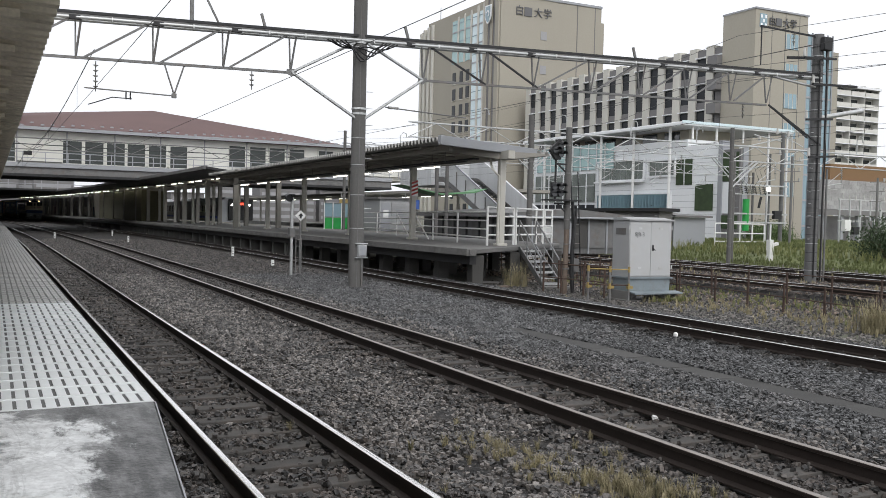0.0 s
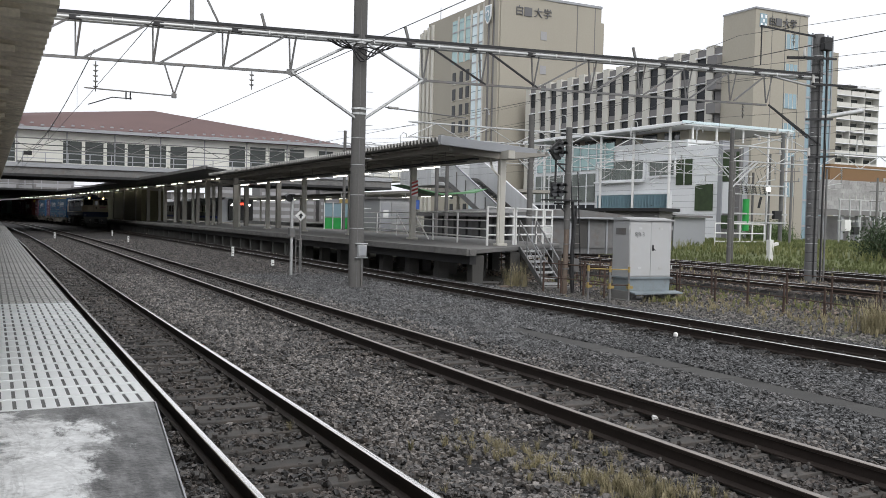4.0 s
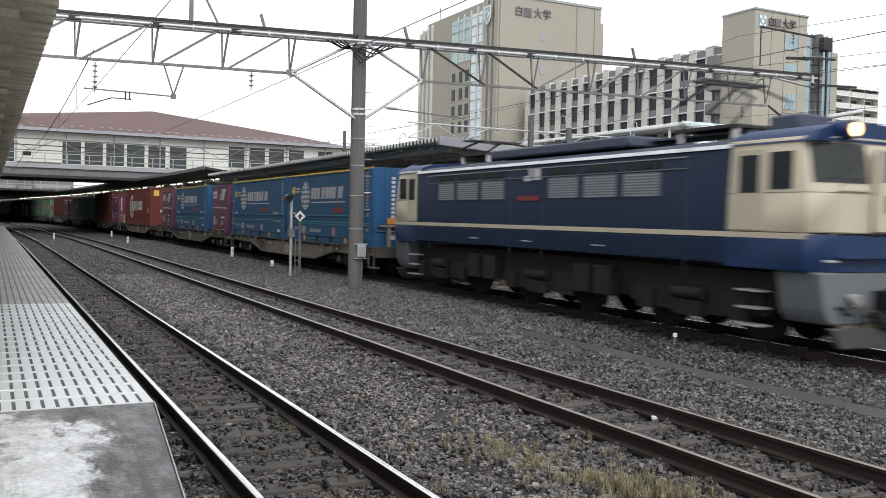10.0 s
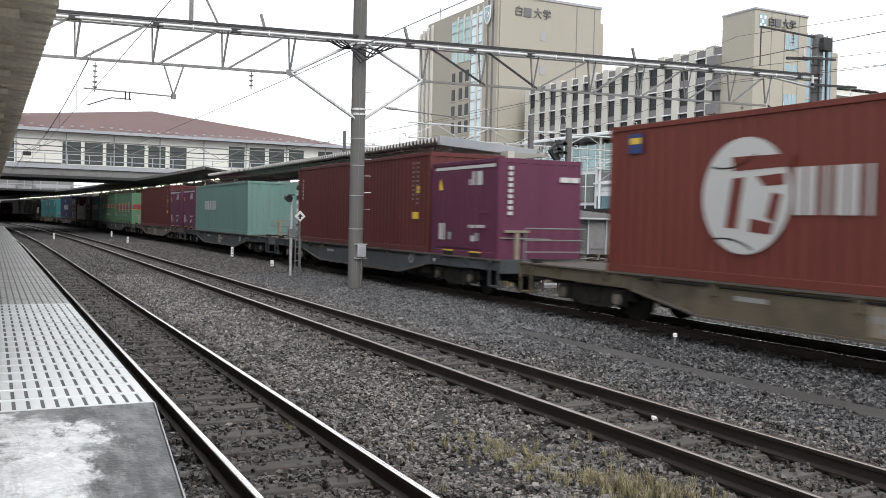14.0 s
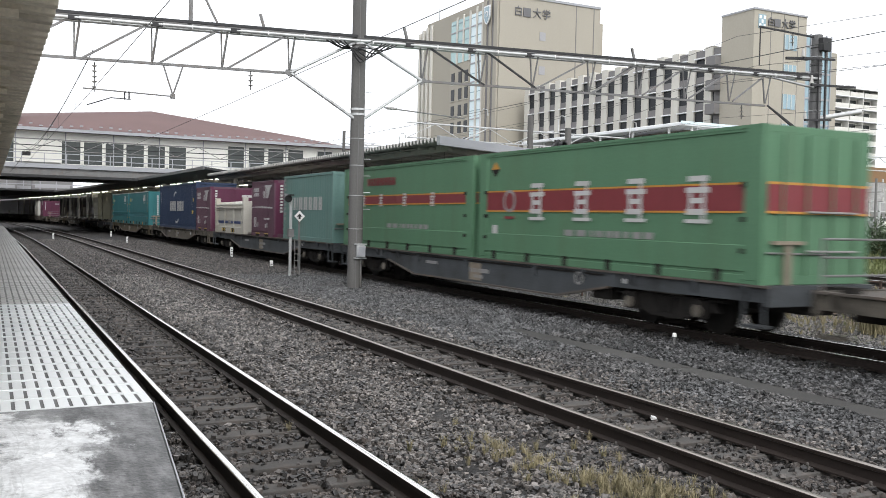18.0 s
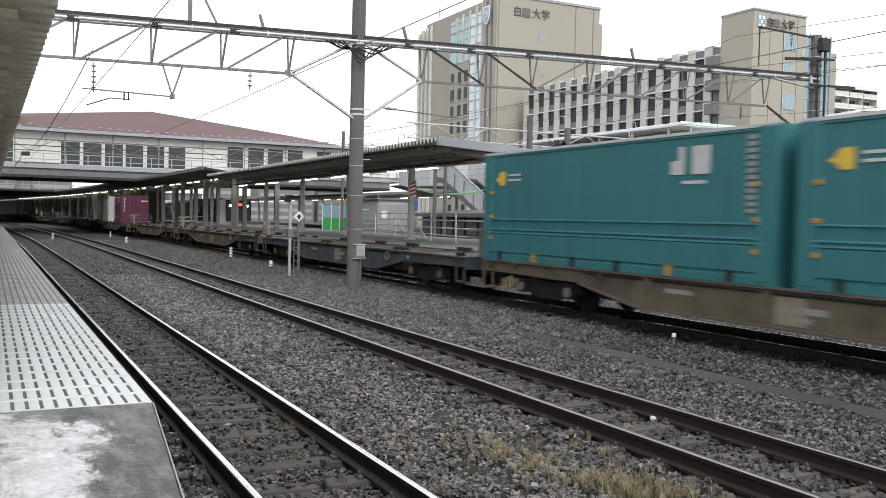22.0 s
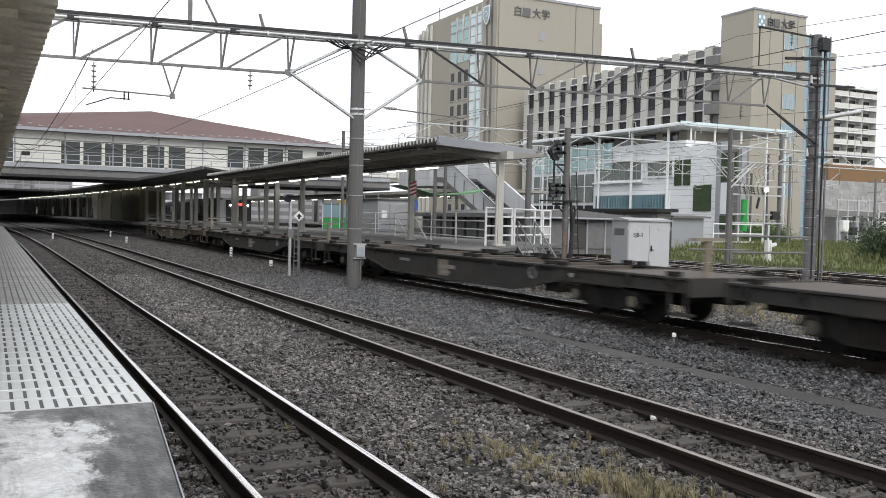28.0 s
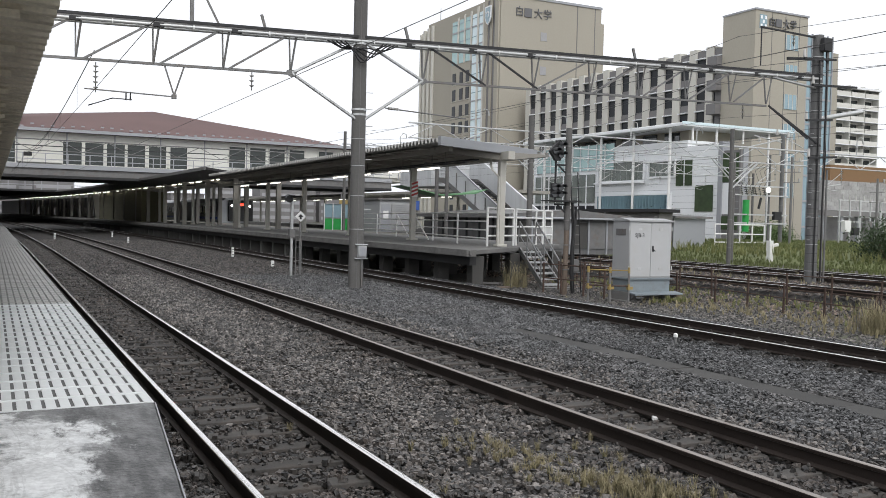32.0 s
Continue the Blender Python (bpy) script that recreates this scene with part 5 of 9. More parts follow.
# small boards and notices along the island platform
bd = thing("striped_sign", "red and white striped clearance plate on a platform post", "sign")
part("plate", Shape().box((-0.16, -0.03, -0.34), (0.16, 0.0, 0.34)), M["white_paint"], bd)
for i in range(4):
    part("stripe", Shape().prism([(-0.16, -0.32 + i * 0.17), (0.16, -0.2 + i * 0.17), (0.16, -0.11 + i * 0.17), (-0.16, -0.23 + i * 0.17)], -0.036, -0.029, "y"), M["red"], bd)
bd.matrix_basis = pose(17.3, 37.45, 3.3)
for x, y, z, w, h, m, lab in ((30.2, 66, 3.05, 1.5, 0.75, "board_blue", "blue advertising board on the next platform"), (27.0, 66.2, 3.05, 1.8, 0.6, "white_paint", "white notice board on the next platform"),
                              (24.8, 66.4, 3.0, 1.1, 0.6, "yellow", "yellow notice board on the next platform"), (22.4, 34.1, 1.45, 0.45, 0.5, "white_paint", "small white notice hung on the platform railing")):
    t = thing("notice_board", lab, "sign", "platform notices", at=pose(x, y, z))
    part("board", Shape().box((-w / 2, -0.03, -h / 2), (w / 2, 0.03, h / 2)), M[m], t, bevel=0.01)
    part("hanger", Shape().rod((-w / 3, 0, h / 2), (-w / 3, 0, h / 2 + 0.5), 0.015, 6), M["steel"], t)
    part("hanger", Shape().rod((w / 3, 0, h / 2), (w / 3, 0, h / 2 + 0.5), 0.015, 6), M["steel"], t)

# ---------------- station building over the tracks ----------------
sb = thing("station_building", "cream overbridge station building with a low red-brown hipped roof", "building", kind="structure")
Y = 95
part("wall", Shape().box((-12, Y, 6.6), (44, Y + 0.4, 9.7)), M["cream_wall"], sb)
part("body", Shape().box((-12, Y + 0.4, 6.2), (44, Y + 30, 9.6)), M["cream_wall"], sb)
rs = Shape()
front = [(-13, 9.85), (-6, 9.85), (16.6, 9.85), (34, 9.8), (46, 9.75)]
ridge = [(-13, 10.6), (-6, 11.6), (16.6, 13.6), (34, 11.75), (46, 10.2)]
for row, yy, dz in ((front, Y - 0.7, 0), (ridge, Y + 13, 0), (front, Y + 27, 0), (front, Y + 27, -0.3), (front, Y - 0.7, -0.3)):
    rs.v += [(x, yy, z + dz) for x, z in row]
for r in range(5):
    for i in range(4):
        o, p = r * 5, ((r + 1) % 5) * 5
        rs.f.append((o + i, o + i + 1, p + i + 1, p + i))
part("roof", rs, M["red_roof"], sb)
part("eave", Shape().box((-13, Y - 0.9, 9.55), (45, Y - 0.3, 9.85)), M["fascia"], sb, "pale grey gutter fascia")
part("walkway_beam", Shape().box((-12, Y - 2.2, 5.3), (40, Y + 9, 6.0)), M["dull_steel"], sb, "grey bridge girder")
part("girder_flange", Shape().box((-12, Y - 2.3, 5.05), (40, Y + 9, 5.3)), M["dark_steel"], sb)
part("walkway_edge", Shape().box((-12, Y - 2.4, 5.95), (40, Y, 6.35)), M["fascia"], sb)
for i in range(27):
    x = -11 + i * 1.95
    part("handrail_post", Shape().box((-0.04, 0, 6.35), (0.04, 0.06, 7.35)) if i == 0 else bpy.data.meshes["handrail_post"], M["fascia"], sb, at=pose(x, Y - 2.35, 0))
for z in (6.75, 7.3):
    part("handrail", Shape().box((-12, Y - 2.36, z), (40, Y - 2.3, z + 0.07)), M["fascia"], sb)
pane = Shape().box((-0.86, -0.05, 0), (0.86, -0.02, 2.2)).mesh("pane")
sframe = Shape()
for a, b in (((-0.94, -0.1, -0.08), (-0.84, 0.02, 2.3)), ((0.84, -0.1, -0.08), (0.94, 0.02, 2.3)), ((-0.9, -0.1, 2.2), (0.9, 0.02, 2.3)), ((-0.9, -0.1, -0.08), (0.9, 0.02, 0.02))):
    sframe.box(a, b)
sframe = sframe.mesh("window_frame")
for x in (7.1, 9.1, 11.1, 13.05, 15.1, 17.2, 23.2, 25.4, 27.5, 29.7, 33.0, -1.0, 1.2):
    w = part("window", sframe, M["cream_wall"], sb, at=pose(x, Y, 6.5 if x < 20 else 6.9))
    part("pane", pane, M["pane_station"], w)
for x in np.arange(-11, 44, 4.4):
    part("downpipe", Shape().rod((0, -0.1, 6.4), (0, -0.1, 9.6), 0.06, 6) if x == -11 else bpy.data.meshes["downpipe"], M["fascia"], sb, at=pose(x, Y, 0))
part("roof_housing", Shape().box((-1.5, Y + 2, 10.2), (2.6, Y + 5, 11.9)), M["red_roof"], sb, "small red-brown roof housing")
part("bridge_cable", Shape().wire([(-12, Y - 2.5, 8.1), (10, Y - 2.5, 8.0), (40, Y - 2.5, 8.15)], 0.05, 6), M["dark_steel"], sb)
for i in range(60):
    rr = random.Random(i)
    part("snow_guard", Shape().box((-0.15, -0.1, 0), (0.15, 0.1, 0.12)) if i == 0 else bpy.data.meshes["snow_guard"], M["fascia"], sb, at=pose(-10 + i * 0.9, Y - 0.3, 9.9 + 0.3 * rr.random()))

# ---------------- university blocks ----------------
ub = thing("university_wing", "long beige campus wing with rows of pale vertical fins and dark windows", "building", kind="structure")
X0, YA, YB, ZT = 100.0, 103.0, 160.0, 29.8
part("core", Shape().box((X0 + 1.2, YA, -0.4), (X0 + 20, YB, ZT - 0.8)), M["bldg_grey"], ub)
fin = Shape().box((-0.1, -0.82, 4), (1.3, 0.82, 29.8)).mesh("fin")
fpane = Shape().box((0, -1.05, -0.5), (0.1, 1.05, 2.4)).mesh("wing_pane")
sill = Shape().box((-0.35, -1.1, 0), (0.9, 1.1, 0.16)).mesh("wing_sill")
spandrel = Shape().box((0.0, -1.05, 0), (0.5, 1.05, 1.2)).mesh("spandrel")
nb = 15
for i in range(nb + 1):
    y = YA + 1 + i * 3.8
    part("fin", fin, M["beige_light"], ub, at=pose(X0, y, 0))
    if i < nb:
        for k in range(7):
            z = 1.0 + k * 4.1
            w = part("window", spandrel, M["bldg_grey"], ub, at=pose(X0 + 0.12, y + 1.9, z + 2.6))
            part("pane", fpane, M["pane_dark"], w, at=pose(0.1, 0, -2.4))
            part("sill", sill, M["white_wall"], w, at=pose(-0.1, 0, -0.12))
tagged(lumps("roof_planting", [(X0 + 1 + random.random() * 1.5, YA + random.random() * 55, ZT - 0.6 + 0.3 * random.random()) for i in range(1500)], (0.15, 0.4), M["leaf_dark"], "", 3, False),
       "strip of green roof planting along the wing", "plants", kind="stuff")

ut = thing("university_tower", "tall beige campus tower with a glazed strip and a rooftop emblem", "building", kind="structure")
part("main_block", Shape().box((95.3, 165, -0.4), (121, 200, 49.3)), M["beige"], ut)
part("side_block", Shape().box((95.6, 172, -0.4), (110, 205, 47.9)), M["beige"], ut)
for y, w, top in ((166.2, 0.8, 49.9), (168.6, 0.5, 49.9), (170.9, 0.7, 49.9), (197.3, 0.5, 48.6), (199.6, 0.5, 48.4), (201.9, 0.45, 48.2), (203.9, 0.4, 47.6)):
    part("pilaster", Shape().box((94.95, y - w, -0.4), (95.62, y + w, top)), M["beige_light"] if y > 190 else M["beige"], ut, bevel=0.05)
# grey strips put the shade of the grooves between pilasters into colour
for y in (167.5, 169.8):
    part("shadow_joint", Shape().box((95.1, y - 0.4, -0.4), (95.34, y + 0.4, 49.0)), M["bldg_grey"], ut, "grey strip coloured as the groove's shade")
for y, top in ((172.0, 48.9), (174.6, 48.7), (177.7, 48.4), (180.8, 48.2), (183.9, 48.0)):
    part("fin", Shape().box((95.0, y - 0.3, 3 if y < 176 else 37.4), (95.65, y + 0.3, top)), M["beige_light"], ut, bevel=0.04)
# the two full-height bays take the pale painted sky reflection
for i, (y0, y1, z0) in enumerate(((172.4, 174.2, 3.0), (175.0, 177.3, 3.0), (178.1, 180.4, 37.6), (181.2, 183.5, 37.6), (184.3, 187.0, 37.6))):
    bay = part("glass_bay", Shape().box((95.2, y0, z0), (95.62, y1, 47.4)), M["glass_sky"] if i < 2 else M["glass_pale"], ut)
    for k in range(11):
        z = 3.6 + k * 4.1
        if z0 <= z < 47:
            part("transom", Shape().box((95.08, y0, z), (95.21, y1, z + 0.3)), M["fascia"], bay)
            part("blind", Shape().box((95.12, y0 + 0.1, z + 1.9), (95.21, y1 - 0.1, z + 2.05)), M["glass_blue"], bay)
part("wall_panel", Shape().box((95.1, 177.6, -0.4), (95.7, 187.2, 37.3)), M["beige"], ut)
for k in range(9):
    for y in (178.9, 181.9, 185.4):
        w = part("window", Shape().box((95.0, y - 0.75, 2.9 + k * 3.75), (95.12, y + 0.75, 5.5 + k * 3.75)), M["pane_dark"], ut)
        part("sill", Shape().box((94.9, y - 0.85, 2.75 + k * 3.75), (95.1, y + 0.85, 2.9 + k * 3.75)), M["beige_light"], w)
part("roof_mast", Shape().rod((98, 199, 46), (98, 199, 53.5), 0.09, 6), M["dull_steel"], ut)
for k in range(5):
    part("window", Shape().box((105.2, 164.9, 11.8 + k * 7.25), (106.7, 165.02, 13.6 + k * 7.25)), M["win_grey"], ut)
for x in (114.5, 119.2):
    part("wall_joint", Shape().box((x, 164.93, -0.4), (x + 0.18, 165.02, 49.3)), M["bldg_grey"], ut)
part("parapet", Shape().box((95.2, 164.8, 49.3), (121.1, 165.4, 49.8)), M["fascia"], ut)
part("crown", Shape().box((121, 168, -0.4), (124, 195, 47.0)), M["beige"], ut)
em = part("emblem", Shape().prism([(-1.3, 3), (1.3, 3), (1.3, 0.6), (0.7, -0.5), (0, -1.0), (-0.7, -0.5), (-1.3, 0.6)], -0.1, 0.1, "x"), M["white_wall"], ut, "white shield-shaped emblem", at=pose(94.4, 168.9, 44.6))
part("emblem_field", Shape().prism([(-1.0, 2.7), (1.0, 2.7), (1.0, 0.7), (0.5, -0.3), (0, -0.65), (-0.5, -0.3), (-1.0, 0.7)], -0.14, -0.1, "x"), M["glass_blue"], em)
part("emblem_mark", Shape().ring((-0.17, 0, 1.2), 0.7, 0.25, "x", 0.05, 12, 20, 250), M["white_wall"], em)


def glyphs(parent, x0, y, z, size, axis, n=4):
    """A wall sign: three plain characters and one that cannot be made out, as a bar."""
    for i, sign in enumerate(("\u767d", "", "\u5927", "\u5b66")):
        at = pose(x0 + i * size * 1.2, y, z)
        if not sign:
            part("sign_bar", Shape().box((0, -0.1, 0), (size * 0.95, 0.05, size * 0.95)), M["sign_grey"], parent, at=at)
            continue
        text = bpy.data.curves.new("sign_text", "FONT")
        text.body, text.size, text.extrude = sign, size * 1.15, 0.08
        ob = new("sign_character", bpy.data.meshes.new_from_object(bpy.data.objects.new("tmp", text)))
        ob.data.materials.append(M["sign_grey"])
        ob.parent = parent
        ob.matrix_basis = at @ pose(0, -0.05, 0.1 * size, 90, 0, 0)


glyphs(ut, 98.6, 164.9, 45.4, 1.95, "x")

ur = thing("university_end_tower", "beige end tower of the campus with a blue glass corner", "building", kind="structure")
part("block", Shape().box((99.3, 98, -0.4), (110.0, 104.5, 33.6)), M["beige"], ur)
part("glass_corner", Shape().box((110.0, 98.3, -0.4), (115.8, 104, 31.2)), M["glass_blue"], ur)
for x in np.arange(110.1, 116, 1.1):
    part("mullion", Shape().box((x, 98.15, -0.4), (x + 0.22, 98.35, 31.4)), M["fascia"], ur)
part("back_block", Shape().box((115.8, 99, -0.4), (118.0, 108, 29.2)), M["beige"], ur)
for k in range(6):
    w = part("window", Shape().box((105.4, 97.9, 6.4 + k * 4.4), (108.0, 98.02, 8.6 + k * 4.4)), M["glass_blue"], ur)
    for x in (105.4, 106.25, 107.1, 107.95):
        part("mullion", Shape().box((x, 97.84, 6.4 + k * 4.4), (x + 0.08, 97.9, 8.6 + k * 4.4)), M["beige_light"], w)
for k in range(8):
    part("side_balcony", Shape().box((98.2, 104.5, 1.0 + k * 3.6), (100.8, 106.5, 2.6 + k * 3.6)), M["bldg_grey"], ur)
part("side_recess", Shape().box((100.0, 104.5, 1), (101.2, 106.5, 29.0)), M["bldg_grey"], ur)
eb = part("emblem", Shape().box((100.1, 97.9, 31.0), (101.5, 98.0, 33.0)), M["glass_blue"], ur, "square blue and white emblem panel")
for k in range(3):
    for j in range(3):
        if (k + j) % 2 == 0:
            part("emblem_mark", Shape().box((100.2 + j * 0.42, 97.86, 31.12 + k * 0.62), (100.55 + j * 0.42, 97.9, 31.6 + k * 0.62)), M["white_wall"], eb)
for x in (102.6, 105.3, 108.2):
    part("wall_joint", Shape().box((x, 97.96, -0.4), (x + 0.08, 98.01, 33.6)), M["bldg_grey"], ur)
part("parapet", Shape().box((99.2, 97.85, 33.6), (110.1, 104.6, 33.85)), M["fascia"], ur)
for k in range(8):
    part("transom", Shape().box((110.0, 98.2, 2 + k * 3.9), (115.8, 98.32, 2.3 + k * 3.9)), M["fascia"], ur)
glyphs(ur, 101.8, 97.9, 31.5, 1.2, "x")

# ---------------- white annex in front ----------------
wa = thing("white_annex", "white low annex with a thin projecting roof and strip windows", "building", kind="structure")
XC, YC = 69.0, 77.5
part("body", Shape().box((XC, YC, -0.4), (XC + 6.0, 109, 11.4)), M["white_wall"], wa)
part("screen_wall", Shape().box((XC, 72.3, -0.4), (XC + 0.9, YC, 10.6)), M["white_wall"], wa)
part("screen_post", Shape().box((XC - 0.2, 71.9, -0.4), (XC + 0.9, 72.5, 10.9)), M["fascia"], wa)
part("screen_wall", Shape().box((XC, 69.5, -0.4), (XC + 0.9, 71.9, 9.9)), M["bldg_grey"], wa)
part("screen_panel", Shape().box((XC - 0.06, 70.2, 3.2), (XC - 0.01, 71.9, 6.5)), M["white_wall"], wa)
part("roof", Shape().box((XC - 1.4, YC - 0.7, 12.85), (XC + 15.5, 110, 13.25)), M["white_wall"], wa, "thin white roof slab", 0.05)
part("penthouse", Shape().box((XC + 2.4, YC + 2.5, 11.4), (XC + 9, 106, 12.85)), M["beige"], wa)
for i in range(6):
    part("penthouse_louvre", Shape().box((XC + 2.3, YC + 4 + i * 4, 11.6), (XC + 2.4, YC + 6.6 + i * 4, 12.7)), M["glass_dark"], wa)
for i in range(1, 6):
    y = 73.2 + i * 6.4
    part("column", Shape().rod((XC - 0.7, y, -0.4), (XC - 0.7, y, 12.85 if y > YC else 9.8), 0.16, 12), M["white_paint"], wa)
for x in (0.5, 4, 8, 12, 15):
    part("column", Shape().rod((XC + x, YC - 0.2, 11.4 if x < 12 else -0.4), (XC + x, YC - 0.2, 12.85), 0.13, 10), M["white_paint"], wa)
for z0, z1, y0, y1, nw in ((7.25, 9.4, 84.8, 93.6, 8), (3.75, 5.35, 80.0, 93.6, 12), (7.55, 9.15, 79.4, 83.8, 4)):
    fr = Shape()
    for q in (((XC - 0.25, y0 - 0.2, z0 - 0.25), (XC, y1 + 0.2, z0 - 0.05)), ((XC - 0.25, y0 - 0.2, z1 + 0.05), (XC, y1 + 0.2, z1 + 0.25)), ((XC - 0.25, y0 - 0.2, z0), (XC, y0 - 0.02, z1)), ((XC - 0.25, y1 + 0.02, z0), (XC, y1 + 0.2, z1))):
        fr.box(*q)
    w = part("strip_window", fr, M["white_wall"], wa)
    for i in range(nw):
        a = y0 + (y1 - y0) * i / nw
        part("pane", Shape().box((XC - 0.06, a + 0.05, z0), (XC - 0.02, a + (y1 - y0) / nw - 0.05, z1)), M["glass_blue"] if i % 3 == 1 and z0 < 5 else (M["pane_dark"] if z0 < 5 else M["pane_grey"]), w)
for i in range(10):
    for z0, z1, m in ((8.7, 11.9, "glass_pale"), (4.6, 8.2, "pane_grey"), (0.8, 4.2, "pane_dark")):
        y = (90.6 if z0 > 8 else 94.4) + i * 1.75
        if y < 107:
            bay = part("glass_bay", Shape().box((XC - 0.14, y, z0), (XC - 0.02, y + 1.65, z1)), M[m], wa)
            part("mullion", Shape().box((XC - 0.24, y + 1.62, z0 - 0.1), (XC - 0.02, y + 1.75, z1 + 0.1)), M["white_wall"], bay)
            part("transom", Shape().box((XC - 0.2, y, z0 + (z1 - z0) * 0.55), (XC - 0.14, y + 1.65, z0 + (z1 - z0) * 0.55 + 0.08)), M["white_wall"], bay)
for i in range(26):
    part("sun_fin", Shape().box((XC - 0.45, 80.2 + i * 0.52, 3.75), (XC - 0.08, 80.27 + i * 0.52, 5.35)), M["glass_blue"], wa)
for y0, y1, z0, z1 in ((79.8, 93.8, 3.45, 3.65), (84.6, 93.8, 6.85, 7.05)):
    part("window_ledge", Shape().box((XC - 0.7, y0, z0), (XC, y1, z1)), M["white_wall"], wa)
part("glazed_screen", Shape().box((XC + 0.3, 69.4, -0.4), (XC + 1.0, 69.5, 10.2)), M["fascia"], wa)
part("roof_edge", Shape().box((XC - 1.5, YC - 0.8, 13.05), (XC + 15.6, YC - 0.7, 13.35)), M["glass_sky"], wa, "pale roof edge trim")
for y0, y1, z0, z1 in ((78.0, 79.15, 6.35, 9.2), (76.6, 77.7, 6.35, 9.2), (73.3, 76.0, 3.5, 6.35), (69.7, 72.2, 6.6, 9.6), (69.7, 72.2, 1.6, 3.0)):
    part("green_panel", Shape().box((XC - 0.1, y0, z0), (XC - 0.02, y1, z1)), M["leaf_dark"], wa, "panel of climbing greenery")
for k in range(14):
    part("cladding_joint", Shape().box((XC - 0.012, 69.6, 1.0 + k * 0.7), (XC - 0.004, 109, 1.03 + k * 0.7)), M["fascia"], wa)

# ---------------- buildings at the edge ----------------
bb = thing("stone_clad_building", "low building clad in grey stone with a brown band", "building", kind="structure")
part("wall", Shape().box((78.1, 67, 3.9), (108, 68.2, 7.05)), M["stone_wall"], bb)
part("band", Shape().box((79.6, 67.3, 7.05), (108, 68.4, 8.75)), M["brown_panel"], bb, "flat brown panel band")
part("base", Shape().box((78.0, 66.6, 3.3), (108, 68, 3.88)), M["bldg_grey"], bb)
part("back_wall", Shape().box((84, 72, -0.4), (108, 73, 3.3)), M["stone_wall"], bb)
for i in range(9):
    part("pier", Shape().box((78.3 + i * 2.6, 66.8, -0.4), (78.7 + i * 2.6, 67.2, 3.3)), M["fascia"], bb)
st2 = random.Random(8)
for k in range(7):
    for i in range(16):
        part("stone", Shape().box((78.2 + i * 1.3 + 0.4 * (k % 2), 66.94, 3.95 + k * 0.44), (79.48 + i * 1.3 + 0.4 * (k % 2), 66.99, 4.375 + k * 0.44)), M["stone_wall"], bb, at=pose(0, st2.uniform(-0.025, 0.01), 0))
ap = thing("apartment_building", "pale apartment block with stacked white balconies", "building", kind="structure")
part("wall", Shape().box((187, 159, -0.4), (202.5, 175, 37)), M["cream_wall"], ap)
part("roof", Shape().box((186.5, 156.5, 37), (202.8, 176, 37.5)), M["white_wall"], ap)
for k in range(12):
    z = 2.2 + k * 3.0
    for i in range(3):
        part("balcony", Shape().box((187.2 + i * 5.2, 157.0, z), (192.1 + i * 5.2, 157.3, z + 1.1)), M["cream_wall"], ap)
        part("slab", Shape().box((187.0 + i * 5.2, 157.0, z - 0.2), (192.2 + i * 5.2, 159, z)), M["white_wall"], ap)
        part("window", Shape().box((187.6 + i * 5.2, 158.9, z + 0.2), (191.6 + i * 5.2, 159.0, z + 2.3)), M["pane_station"], ap)
        part("partition", Shape().box((192.1 + i * 5.2, 157.1, z), (192.25 + i * 5.2, 159, z + 2.8)), M["cream_wall"], ap)

# low town beyond the station
town = random.Random(21)
for i in range(46):
    x = -150 + i * 9.5 + town.uniform(-2, 2)
    y = 345 + town.uniform(-15, 60) - max(0, x - 120) * 0.9
    w, h = town.uniform(5, 9), town.uniform(8, 17)
    hb = thing("town_house", "plain grey building in the distance", "building", "distant buildings", "structure", at=pose(x, y, -0.4))
    part("wall", Shape().box((-w, 0, 0), (w, 12, h)), M["bldg_grey"], hb)
    part("roof", Shape().box((-w - 0.3, -0.3, h), (w + 0.3, 12.3, h + 0.4)), M["dull_steel"], hb)
    for k in range(int(h / 3)):
        part("window_band", Shape().box((-w + 0.8, -0.1, 1.2 + k * 3), (w - 0.8, -0.02, 2.5 + k * 3)), M["win_grey"], hb)

# ---------------- sheds, next platform ----------------
hu = thing("lineside_hut", "low grey concrete equipment hut with a dark flat roof", "hut", kind="structure", at=pose(45.5, 58, -0.4))
part("wall", Shape().box((0, -4, 0), (1.3, 7, 3.3)), M["concrete"], hu)
for z in (0.9, 1.5, 2.1):
    part("block_joint", Shape().box((-0.012, -4, z), (-0.004, 7, z + 0.03)), M["dark_concrete"], hu)
part("roof_pipe", Shape().rod((-0.3, 2.4, 0), (-0.3, 2.4, 3.3), 0.06, 8), M["fascia"], hu)
part("roof", Shape().box((-0.4, -4.4, 3.3), (1.7, 7.4, 3.55)), M["dark_steel"], hu)
for y in (-4, 0, 3):
    part("shutter", Shape().box((-0.05, y, 0.8), (-0.01, y + 1.6, 2.6)), M["dull_steel"], hu)
hv = thing("lineside_hut", "pale grey corrugated shed with a sloping roof", "hut", kind="structure", at=pose(47.2, 58.5, -0.4))
part("wall", Shape().box((0, -4.2, 0), (3.2, 0, 2.9)), M["fascia"], hv)
part("roof", Shape().prism([(-4.6, 2.9), (0.2, 3.15), (0.2, 3.3), (-4.6, 3.05)], -0.2, 3.6, "x"), M["dull_steel"], hv)

